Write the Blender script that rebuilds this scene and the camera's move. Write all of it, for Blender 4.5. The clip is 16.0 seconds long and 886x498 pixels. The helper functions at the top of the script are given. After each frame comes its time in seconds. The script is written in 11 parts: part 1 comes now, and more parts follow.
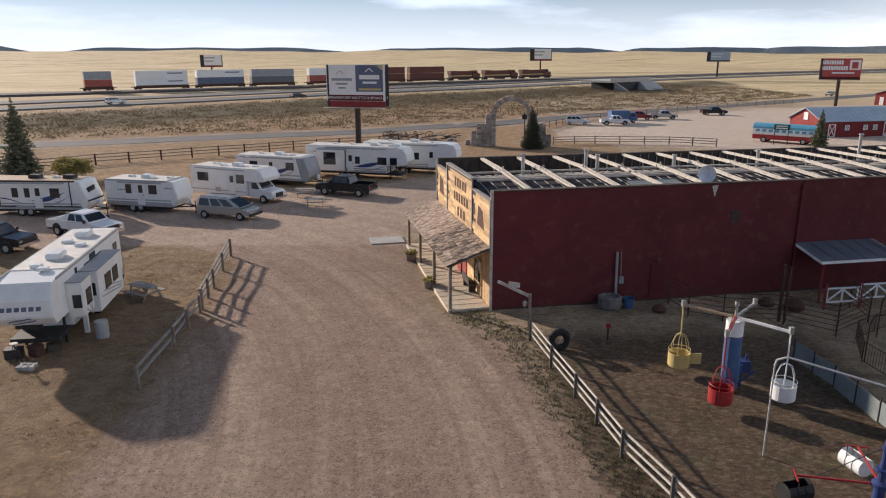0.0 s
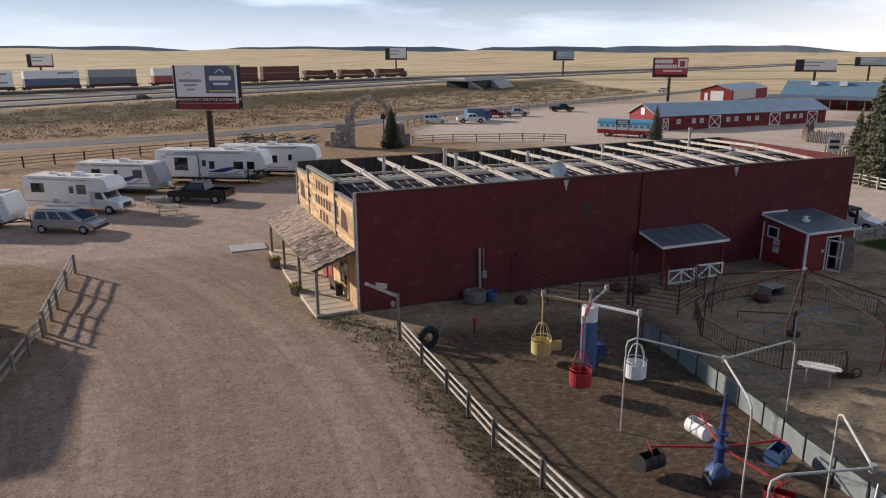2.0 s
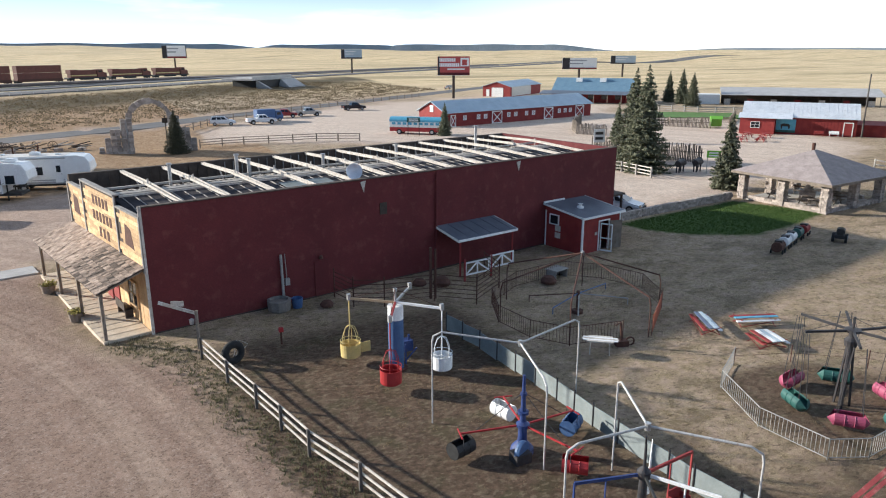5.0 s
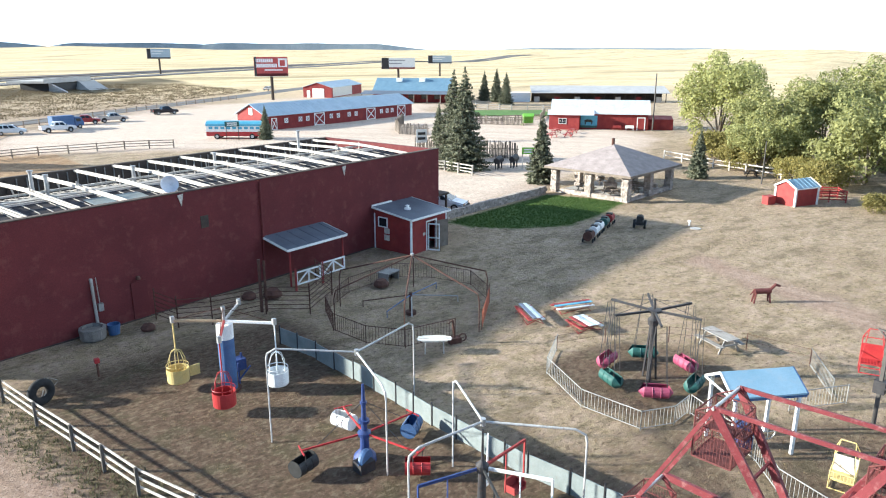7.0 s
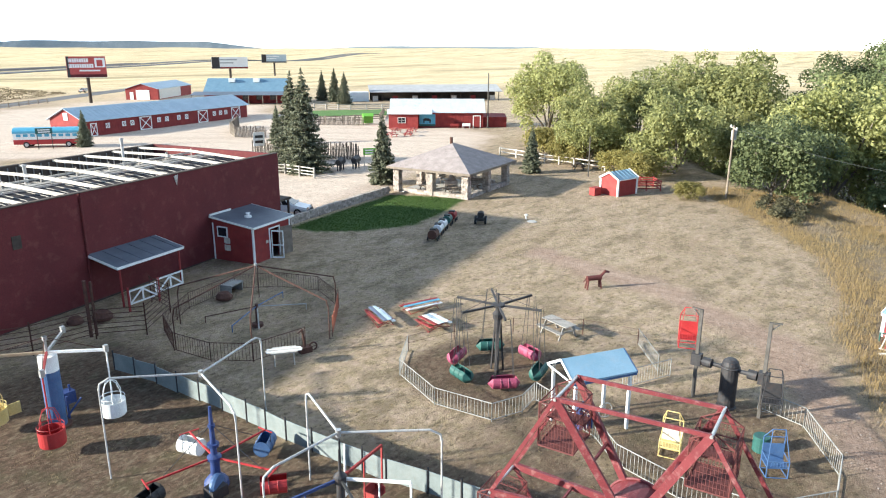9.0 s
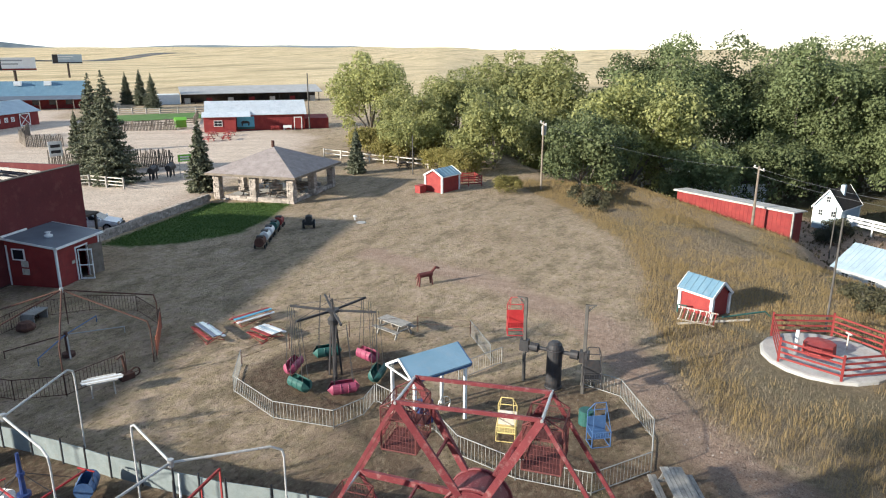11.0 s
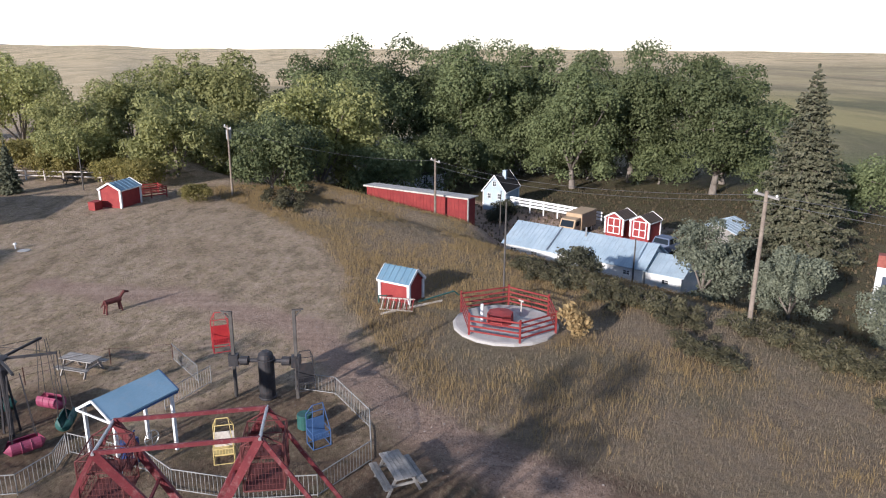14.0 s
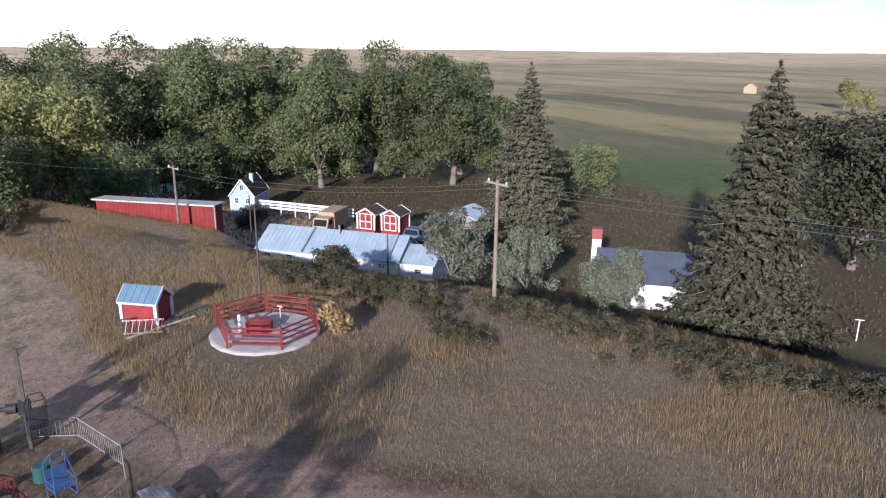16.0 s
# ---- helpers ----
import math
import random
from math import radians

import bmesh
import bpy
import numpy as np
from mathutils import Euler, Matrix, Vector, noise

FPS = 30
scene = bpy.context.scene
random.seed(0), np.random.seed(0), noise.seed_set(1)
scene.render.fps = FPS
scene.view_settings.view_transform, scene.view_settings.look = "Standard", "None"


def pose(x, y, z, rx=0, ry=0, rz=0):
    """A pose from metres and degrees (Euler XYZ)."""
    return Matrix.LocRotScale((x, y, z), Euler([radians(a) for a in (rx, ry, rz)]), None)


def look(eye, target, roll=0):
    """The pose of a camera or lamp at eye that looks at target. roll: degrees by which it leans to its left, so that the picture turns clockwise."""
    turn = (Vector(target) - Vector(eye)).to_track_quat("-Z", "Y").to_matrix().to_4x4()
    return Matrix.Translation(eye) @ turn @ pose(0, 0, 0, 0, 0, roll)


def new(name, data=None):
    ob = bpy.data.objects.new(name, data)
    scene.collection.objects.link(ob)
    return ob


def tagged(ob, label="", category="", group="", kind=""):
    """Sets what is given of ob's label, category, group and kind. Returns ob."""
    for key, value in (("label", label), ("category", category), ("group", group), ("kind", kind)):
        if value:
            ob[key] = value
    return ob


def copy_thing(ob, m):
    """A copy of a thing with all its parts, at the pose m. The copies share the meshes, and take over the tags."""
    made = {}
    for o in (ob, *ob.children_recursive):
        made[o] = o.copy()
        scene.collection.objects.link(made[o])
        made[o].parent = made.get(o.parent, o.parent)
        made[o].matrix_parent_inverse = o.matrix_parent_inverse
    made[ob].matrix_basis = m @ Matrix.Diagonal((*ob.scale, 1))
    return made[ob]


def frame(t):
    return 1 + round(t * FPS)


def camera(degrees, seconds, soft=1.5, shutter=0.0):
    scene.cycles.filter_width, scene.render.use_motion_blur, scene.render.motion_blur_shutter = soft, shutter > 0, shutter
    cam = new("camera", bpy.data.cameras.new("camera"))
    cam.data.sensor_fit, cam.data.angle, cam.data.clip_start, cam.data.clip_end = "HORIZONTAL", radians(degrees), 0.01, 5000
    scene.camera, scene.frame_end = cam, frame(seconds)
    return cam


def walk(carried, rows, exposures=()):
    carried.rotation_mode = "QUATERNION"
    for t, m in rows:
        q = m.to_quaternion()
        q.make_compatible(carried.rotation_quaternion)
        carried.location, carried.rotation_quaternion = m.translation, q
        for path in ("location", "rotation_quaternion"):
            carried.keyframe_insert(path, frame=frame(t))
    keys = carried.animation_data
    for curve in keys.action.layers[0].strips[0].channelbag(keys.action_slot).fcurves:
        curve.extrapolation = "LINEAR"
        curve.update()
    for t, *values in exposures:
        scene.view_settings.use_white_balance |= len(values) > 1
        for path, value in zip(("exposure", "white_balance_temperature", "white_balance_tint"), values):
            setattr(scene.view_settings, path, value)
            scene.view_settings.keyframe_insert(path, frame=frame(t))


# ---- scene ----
# ---------------- camera ----------------
cam = camera(64.30, 16.0, soft=1.1)
ROWS = [
    (0, -0.102, 0.123, 13.171, 74.61, 0.19, 0.00),
    (0.5, -0.102, 0.106, 13.236, 74.59, 0.28, -2.49),
    (1, -0.105, 0.078, 13.282, 74.58, 0.30, -5.03),
    (1.5, -0.101, 0.044, 13.311, 74.51, 0.20, -8.20),
    (2, -0.097, 0.034, 13.321, 74.49, 0.19, -11.30),
    (2.5, -0.097, 0.056, 13.325, 74.42, 0.16, -13.84),
    (3, -0.093, 0.051, 13.350, 74.36, 0.09, -16.54),
    (3.5, -0.103, 0.047, 13.403, 74.33, 0.05, -19.24),
    (6, -0.052, -0.068, 13.766, 74.25, 0.01, -34.44),
    (6.5, -0.036, -0.069, 13.869, 74.23, -0.04, -38.21),
    (7, -0.024, -0.072, 13.961, 74.22, -0.05, -41.90),
    (7.5, -0.011, -0.077, 14.046, 74.20, -0.06, -44.42),
    (8, 0.015, -0.087, 14.117, 74.17, -0.14, -47.97),
    (10.5, 0.097, -0.109, 14.353, 74.10, -0.11, -64.76),
    (11, 0.082, -0.117, 14.405, 74.09, -0.15, -68.88),
    (11.5, 0.040, -0.133, 14.457, 74.05, -0.18, -72.95),
    (12, 0.000, -0.143, 14.514, 74.04, -0.22, -76.99),
    (12.5, -0.021, -0.165, 14.571, 74.04, -0.28, -80.64),
    (13, -0.025, -0.178, 14.619, 74.05, -0.33, -85.49),
    (13.5, -0.020, -0.179, 14.654, 74.11, -0.42, -89.97),
    (14, -0.004, -0.194, 14.676, 74.15, -0.41, -93.71),
    (14.5, 0.012, -0.233, 14.702, 74.16, -0.41, -97.82),
    (15, 0.015, -0.277, 14.739, 74.18, -0.45, -102.47),
    (15.5, -0.005, -0.327, 14.767, 74.17, -0.47, -108.13),
    (16, -0.042, -0.362, 14.792, 74.18, -0.44, -114.01),
]
EXPOSURES = [(0.0, 0.2, 5900, 14), (2.0, 0.05, 5800, 14), (3.5, 0.0, 5750, 12), (6.0, 1.33, 5250, 4), (8.0, 1.55, 5300, 2), (10.5, 1.05, 5500, 3), (13.0, 0.48, 5350, 10), (16.0, 0.36, 5050, 20)]
walk(cam, [(t, pose(x, y, z, rx, ry, rz)) for t, x, y, z, rx, ry, rz in ROWS], EXPOSURES)

# ---------------- light ----------------
SUN_DIR = Vector((-0.765, 0.645, 0.0)).normalized()   # towards the sun, over the ground
SUN_ELEV = radians(17.0)
world = bpy.data.worlds.new("sky")
scene.world = world
world.use_nodes = True
wn, wl = world.node_tree.nodes, world.node_tree.links
wn.clear()
w_out = wn.new("ShaderNodeOutputWorld")
w_bg = wn.new("ShaderNodeBackground")
w_sky = wn.new("ShaderNodeTexSky")
w_sky.sky_type = "NISHITA"
w_sky.sun_disc = False
w_sky.sun_elevation = SUN_ELEV
w_sky.sun_rotation = math.atan2(SUN_DIR.x, SUN_DIR.y)
w_sky.altitude = 1800
w_sky.air_density, w_sky.dust_density, w_sky.ozone_density = 1.0, 0.3, 3.0
w_tc = wn.new("ShaderNodeTexCoord")
w_map = wn.new("ShaderNodeMapping")
w_map.inputs["Scale"].default_value = (1.5, 1.5, 9.0)
w_noise = wn.new("ShaderNodeTexNoise")
w_noise.inputs["Scale"].default_value = 2.2
w_noise.inputs["Detail"].default_value = 6
w_noise.inputs["Roughness"].default_value = 0.55
w_ramp = wn.new("ShaderNodeMapRange")
w_ramp.inputs["From Min"].default_value = 0.5
w_ramp.inputs["From Max"].default_value = 0.68
w_ramp.inputs["To Max"].default_value = 0.8
w_mix = wn.new("ShaderNodeMixRGB")
w_mix.inputs["Color2"].default_value = (15.8, 17.1, 18.5, 1)
wl.new(w_tc.outputs["Generated"], w_map.inputs["Vector"])
wl.new(w_map.outputs["Vector"], w_noise.inputs["Vector"])
wl.new(w_noise.outputs["Fac"], w_ramp.inputs["Value"])
wl.new(w_sky.outputs["Color"], w_mix.inputs["Color1"])
# thicker bright cloud over the eastern half
w_sep = wn.new("ShaderNodeSeparateXYZ")
wl.new(w_tc.outputs["Generated"], w_sep.inputs["Vector"])
w_east = wn.new("ShaderNodeMapRange")
w_east.inputs["From Min"].default_value, w_east.inputs["From Max"].default_value = 0.45, 0.95
w_east.inputs["To Max"].default_value = 0.85
wl.new(w_sep.outputs["X"], w_east.inputs["Value"])
w_mix3 = wn.new("ShaderNodeMixRGB")
w_mix3.inputs["Color2"].default_value = (21.0, 20.6, 19.8, 1)
wl.new(w_east.outputs["Result"], w_mix3.inputs["Fac"])
wl.new(w_ramp.outputs["Result"], w_mix.inputs["Fac"])
# pale haze low over the horizon
w_haze = wn.new("ShaderNodeMapRange")
w_haze.inputs["From Min"].default_value, w_haze.inputs["From Max"].default_value = -0.01, 0.115
w_haze.inputs["To Min"].default_value, w_haze.inputs["To Max"].default_value = 0.85, 0.0
w_mix2 = wn.new("ShaderNodeMixRGB")
w_mix2.inputs["Color2"].default_value = (18.0, 18.2, 18.6, 1)
wl.new(w_sep.outputs["Z"], w_haze.inputs["Value"])
wl.new(w_haze.outputs["Result"], w_mix2.inputs["Fac"])
wl.new(w_mix.outputs["Color"], w_mix2.inputs["Color1"])
wl.new(w_mix2.outputs["Color"], w_mix3.inputs["Color1"])
# warm evening glow low in the east
w_glow = wn.new("ShaderNodeMapRange")
w_glow.inputs["From Min"].default_value, w_glow.inputs["From Max"].default_value = 0.075, 0.0
wl.new(w_sep.outputs["Z"], w_glow.inputs["Value"])
w_fac = wn.new("ShaderNodeMath")
w_fac.operation = "MULTIPLY"
wl.new(w_glow.outputs["Result"], w_fac.inputs[0])
wl.new(w_east.outputs["Result"], w_fac.inputs[1])
w_mix4 = wn.new("ShaderNodeMixRGB")
w_mix4.inputs["Color2"].default_value = (26.0, 21.0, 12.5, 1)
wl.new(w_fac.outputs["Value"], w_mix4.inputs["Fac"])
wl.new(w_mix3.outputs["Color"], w_mix4.inputs["Color1"])
wl.new(w_mix4.outputs["Color"], w_bg.inputs["Color"])
w_bg.inputs["Strength"].default_value = 0.055
wl.new(w_bg.outputs["Background"], w_out.inputs["Surface"])

sun_data = bpy.data.lights.new("sun", "SUN")
sun_data.energy = 5.4
sun_data.angle = radians(1.5)
sun_data.color = (1.0, 0.83, 0.63)
sun = new("sun", sun_data)
sun_at = Vector((SUN_DIR.x * math.cos(SUN_ELEV), SUN_DIR.y * math.cos(SUN_ELEV), math.sin(SUN_ELEV))) * 200
sun.matrix_world = look(sun_at, (0, 0, 0))


# ---------------- materials ----------------
def surf(name, c1, c2, scale=3.0, rough=0.8, bump=0.1, metal=0.0, fine=40.0, stain=None, stain_amount=0.5, stretch=(1, 1, 1), vary=0.0, spec=0.4):
    """A weathered surface: two tones by a broad noise, a fine grain, stains and a little relief."""
    m = bpy.data.materials.new(name)
    m.use_nodes = True
    n, l = m.node_tree.nodes, m.node_tree.links
    b = n["Principled BSDF"]
    b.inputs["Roughness"].default_value = rough
    b.inputs["Metallic"].default_value = metal
    b.inputs["Specular IOR Level"].default_value = spec
    tc = n.new("ShaderNodeTexCoord")
    mp = n.new("ShaderNodeMapping")
    mp.inputs["Scale"].default_value = stretch
    l.new(tc.outputs["Object"], mp.inputs["Vector"])
    oi = n.new("ShaderNodeObjectInfo")
    add = n.new("ShaderNodeVectorMath")
    add.operation = "ADD"
    sc = n.new("ShaderNodeVectorMath")
    sc.operation = "SCALE"
    comb = n.new("ShaderNodeCombineXYZ")
    l.new(oi.outputs["Random"], comb.inputs["X"])
    l.new(oi.outputs["Random"], comb.inputs["Y"])
    l.new(comb.outputs["Vector"], sc.inputs[0])
    sc.inputs["Scale"].default_value = 37.0
    l.new(mp.outputs["Vector"], add.inputs[0])
    l.new(sc.outputs["Vector"], add.inputs[1])
    n1 = n.new("ShaderNodeTexNoise")
    n1.inputs["Scale"].default_value = scale
    n1.inputs["Detail"].default_value = 5
    n2 = n.new("ShaderNodeTexNoise")
    n2.inputs["Scale"].default_value = fine
    n2.inputs["Detail"].default_value = 3
    for t in (n1, n2):
        l.new(add.outputs["Vector"], t.inputs["Vector"])
    r1 = n.new("ShaderNodeMapRange")
    r1.inputs["From Min"].default_value, r1.inputs["From Max"].default_value = 0.32, 0.68
    l.new(n1.outputs["Fac"], r1.inputs["Value"])
    mix = n.new("ShaderNodeMixRGB")
    mix.inputs["Color1"].default_value = (*c1, 1)
    mix.inputs["Color2"].default_value = (*c2, 1)
    l.new(r1.outputs["Result"], mix.inputs["Fac"])
    col = mix.outputs["Color"]
    g = n.new("ShaderNodeMixRGB")
    g.blend_type = "MULTIPLY"
    g.inputs["Fac"].default_value = 0.45
    r2 = n.new("ShaderNodeMapRange")
    r2.inputs["From Min"].default_value, r2.inputs["From Max"].default_value = 0.3, 0.7
    r2.inputs["To Min"].default_value, r2.inputs["To Max"].default_value = 0.6, 1.35
    l.new(n2.outputs["Fac"], r2.inputs["Value"])
    l.new(col, g.inputs["Color1"])
    l.new(r2.outputs["Result"], g.inputs["Color2"])
    col = g.outputs["Color"]
    if stain:
        n3 = n.new("ShaderNodeTexNoise")
        n3.inputs["Scale"].default_value = scale * 2.7
        n3.inputs["Detail"].default_value = 8
        n3.inputs["Roughness"].default_value = 0.7
        l.new(add.outputs["Vector"], n3.inputs["Vector"])
        r3 = n.new("ShaderNodeMapRange")
        r3.inputs["From Min"].default_value, r3.inputs["From Max"].default_value = 0.53, 0.66
        r3.inputs["To Max"].default_value = stain_amount
        l.new(n3.outputs["Fac"], r3.inputs["Value"])
        ms = n.new("ShaderNodeMixRGB")
        ms.inputs["Color2"].default_value = (*stain, 1)
        l.new(r3.outputs["Result"], ms.inputs["Fac"])
        l.new(col, ms.inputs["Color1"])
        col = ms.outputs["Color"]
    if vary:
        hv = n.new("ShaderNodeMapRange")
        hv.inputs["To Min"].default_value, hv.inputs["To Max"].default_value = 1 - vary, 1 + vary
        l.new(oi.outputs["Random"], hv.inputs["Value"])
        mv = n.new("ShaderNodeMixRGB")
        mv.blend_type = "MULTIPLY"
        mv.inputs["Fac"].default_value = 1
        l.new(col, mv.inputs["Color1"])
        l.new(hv.outputs["Result"], mv.inputs["Color2"])
        col = mv.outputs["Color"]
    l.new(col, b.inputs["Base Color"])
    if bump:
        bp = n.new("ShaderNodeBump")
        bp.inputs["Strength"].default_value = bump
        bp.inputs["Distance"].default_value = 0.05
        l.new(n2.outputs["Fac"], bp.inputs["Height"])
        l.new(bp.outputs["Normal"], b.inputs["Normal"])
    return m


def leafy(name, c1, c2, c3, rough=0.6, through_light=0.35):
    """Foliage: each leaf its own tone, some light passing through."""
    m = bpy.data.materials.new(name)
    m.use_nodes = True
    n, l = m.node_tree.nodes, m.node_tree.links
    b = n["Principled BSDF"]
    b.inputs["Roughness"].default_value = rough
    b.inputs["Specular IOR Level"].default_value = 0.25
    geo = n.new("ShaderNodeNewGeometry")
    oi = n.new("ShaderNodeObjectInfo")
    ramp = n.new("ShaderNodeValToRGB")
    ramp.color_ramp.elements[0].color = (*c1, 1)
    ramp.color_ramp.elements[1].color = (*c2, 1)
    e = ramp.color_ramp.elements.new(0.55)
    e.color = (*c3, 1)
    l.new(geo.outputs["Random Per Island"], ramp.inputs["Fac"])
    hv = n.new("ShaderNodeMapRange")
    hv.inputs["To Min"].default_value, hv.inputs["To Max"].default_value = 0.75, 1.2
    l.new(oi.outputs["Random"], hv.inputs["Value"])
    mv = n.new("ShaderNodeMixRGB")
    mv.blend_type = "MULTIPLY"
    mv.inputs["Fac"].default_value = 1
    l.new(ramp.outputs["Color"], mv.inputs["Color1"])
    l.new(hv.outputs["Result"], mv.inputs["Color2"])
    l.new(mv.outputs["Color"], b.inputs["Base Color"])
    tr = n.new("ShaderNodeBsdfTranslucent")
    l.new(mv.outputs["Color"], tr.inputs["Color"])
    mx = n.new("ShaderNodeMixShader")
    mx.inputs["Fac"].default_value = through_light
    l.new(b.outputs["BSDF"], mx.inputs[1])
    l.new(tr.outputs["BSDF"], mx.inputs[2])
    l.new(mx.outputs["Shader"], n["Material Output"].inputs["Surface"])
    return m


def glassy(name, tint=(0.02, 0.025, 0.03)):
    """Dark vehicle or house glass: a dark, glossy pane."""
    m = bpy.data.materials.new(name)
    m.use_nodes = True
    b = m.node_tree.nodes["Principled BSDF"]
    b.inputs["Base Color"].default_value = (*tint, 1)
    b.inputs["Roughness"].default_value = 0.06
    b.inputs["Specular IOR Level"].default_value = 0.6
    return m


M = {}
M["red_wall"] = surf("red_paint_wall", (0.105, 0.019, 0.021), (0.14, 0.027, 0.028), 0.5, 0.85, 0.15, fine=25, stain=(0.27, 0.10, 0.08), stain_amount=0.25)
M["red_paint"] = surf("red_paint", (0.25, 0.03, 0.03), (0.32, 0.048, 0.042), 1.5, 0.7, 0.1, stain=(0.2, 0.05, 0.04))
M["bright_red"] = surf("bright_red_paint", (0.33, 0.022, 0.026), (0.40, 0.036, 0.036), 3, 0.5, 0.05, stain=(0.3, 0.05, 0.04))
M["faded_red"] = surf("faded_red_vinyl", (0.42, 0.07, 0.065), (0.48, 0.09, 0.08), 2, 0.5, 0.0)
M["barn_red"] = surf("barn_red_siding", (0.20, 0.025, 0.025), (0.27, 0.04, 0.035), 1.2, 0.8, 0.1, stain=(0.15, 0.04, 0.035))
M["cage_iron"] = surf("dull_red_wire", (0.10, 0.03, 0.028), (0.15, 0.045, 0.04), 6, 0.85, 0.1, stain=(0.06, 0.03, 0.025))
M["ferris_red"] = surf("ferris_red_paint", (0.125, 0.02, 0.026), (0.165, 0.029, 0.034), 2, 0.6, 0.1, stain=(0.28, 0.16, 0.15), stain_amount=0.6)
M["white"] = surf("white_paint", (0.79, 0.79, 0.77), (0.86, 0.86, 0.84), 2, 0.6, 0.05, stain=(0.55, 0.53, 0.48), stain_amount=0.35)
M["old_white"] = surf("worn_white_wood", (0.48, 0.43, 0.37), (0.66, 0.62, 0.55), 3, 0.85, 0.2, stain=(0.22, 0.17, 0.13), stain_amount=0.75)
M["rv_white"] = surf("rv_white_panel", (0.78, 0.78, 0.76), (0.85, 0.85, 0.83), 1, 0.35, 0.0, stain=(0.6, 0.58, 0.53), stain_amount=0.3)
M["rv_roof"] = surf("rv_roof_membrane", (0.60, 0.57, 0.52), (0.72, 0.69, 0.64), 1.5, 0.7, 0.05, stain=(0.42, 0.38, 0.33), stain_amount=0.5)
M["rv_grey"] = surf("rv_grey_panel", (0.34, 0.34, 0.34), (0.42, 0.42, 0.41), 1, 0.45, 0.0)
M["glass"] = glassy("dark_glass")
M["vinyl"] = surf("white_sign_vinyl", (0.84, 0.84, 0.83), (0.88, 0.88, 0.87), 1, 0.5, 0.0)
M["black"] = surf("black_plastic", (0.02, 0.02, 0.02), (0.035, 0.035, 0.035), 4, 0.6, 0.0)
M["tyre"] = surf("tyre_rubber", (0.018, 0.018, 0.018), (0.03, 0.03, 0.03), 8, 0.9, 0.1)
M["steel"] = surf("galvanised_steel", (0.40, 0.40, 0.40), (0.52, 0.52, 0.51), 4, 0.45, 0.05, metal=0.6, stain=(0.3, 0.26, 0.22))
M["dark_steel"] = surf("dark_steel", (0.035, 0.035, 0.04), (0.06, 0.058, 0.06), 4, 0.6, 0.05, metal=0.3, stain=(0.1, 0.06, 0.045))
M["rust"] = surf("rusty_iron", (0.075, 0.036, 0.026), (0.12, 0.058, 0.04), 6, 0.9, 0.2, stain=(0.06, 0.035, 0.03))
M["wood"] = surf("weathered_wood", (0.19, 0.155, 0.12), (0.29, 0.24, 0.19), 2, 0.9, 0.2, stretch=(1, 1, 1), stain=(0.10, 0.085, 0.07), vary=0.15)
M["pale_wood"] = surf("pale_plank_wood", (0.58, 0.37, 0.18), (0.72, 0.50, 0.27), 2, 0.85, 0.15, stain=(0.20, 0.10, 0.05), stain_amount=0.6, vary=0.3)
M["porch_floor"] = surf("pale_porch_boards", (0.56, 0.46, 0.34), (0.68, 0.58, 0.45), 2, 0.85, 0.15, stain=(0.36, 0.27, 0.19), vary=0.1)
M["grey_wood"] = surf("grey_wood", (0.25, 0.235, 0.215), (0.36, 0.34, 0.31), 2, 0.9, 0.2, stain=(0.16, 0.14, 0.12), vary=0.15)
M["palisade_wood"] = surf("weathered_pole_wood", (0.12, 0.10, 0.082), (0.20, 0.17, 0.14), 2, 0.9, 0.2, stain=(0.07, 0.06, 0.05), vary=0.3)
M["dark_wood"] = surf("dark_wood", (0.055, 0.042, 0.034), (0.09, 0.07, 0.055), 3, 0.9, 0.2, vary=0.2)
M["shingle"] = surf("weathered_shingle", (0.14, 0.105, 0.08), (0.33, 0.26, 0.205), 3, 0.95, 0.4, stain=(0.05, 0.036, 0.03), stain_amount=0.7, vary=0.75)
M["asphalt_roof"] = surf("brown_roof_shingle", (0.29, 0.245, 0.228), (0.38, 0.325, 0.305), 1.5, 0.95, 0.3, fine=20, stain=(0.17, 0.14, 0.13), vary=0.15)
M["roof_membrane"] = surf("flat_roof_covering", (0.035, 0.033, 0.036), (0.075, 0.07, 0.075), 0.5, 0.95, 0.2, stain=(0.13, 0.125, 0.13), stain_amount=0.35, spec=0.05)
M["pale_blue_roof"] = surf("weathered_pale_blue_metal", (0.36, 0.45, 0.52), (0.46, 0.55, 0.61), 0.6, 0.45, 0.03, metal=0.15, stain=(0.28, 0.33, 0.37))
M["booth_roof"] = surf("light_blue_painted_roof", (0.24, 0.39, 0.50), (0.31, 0.46, 0.57), 1, 0.5, 0.03, stain=(0.36, 0.44, 0.5))
M["blue_roof"] = surf("blue_metal_roof", (0.16, 0.27, 0.36), (0.21, 0.33, 0.42), 1, 0.45, 0.03, metal=0.2, stain=(0.28, 0.34, 0.38))
M["grey_roof"] = surf("grey_blue_metal_roof", (0.115, 0.135, 0.175), (0.155, 0.18, 0.22), 1, 0.5, 0.03, metal=0.3, stain=(0.15, 0.16, 0.18))
M["white_roof"] = surf("pale_metal_roof", (0.62, 0.66, 0.70), (0.74, 0.77, 0.80), 0.6, 0.45, 0.03, metal=0.2, stain=(0.40, 0.42, 0.44))
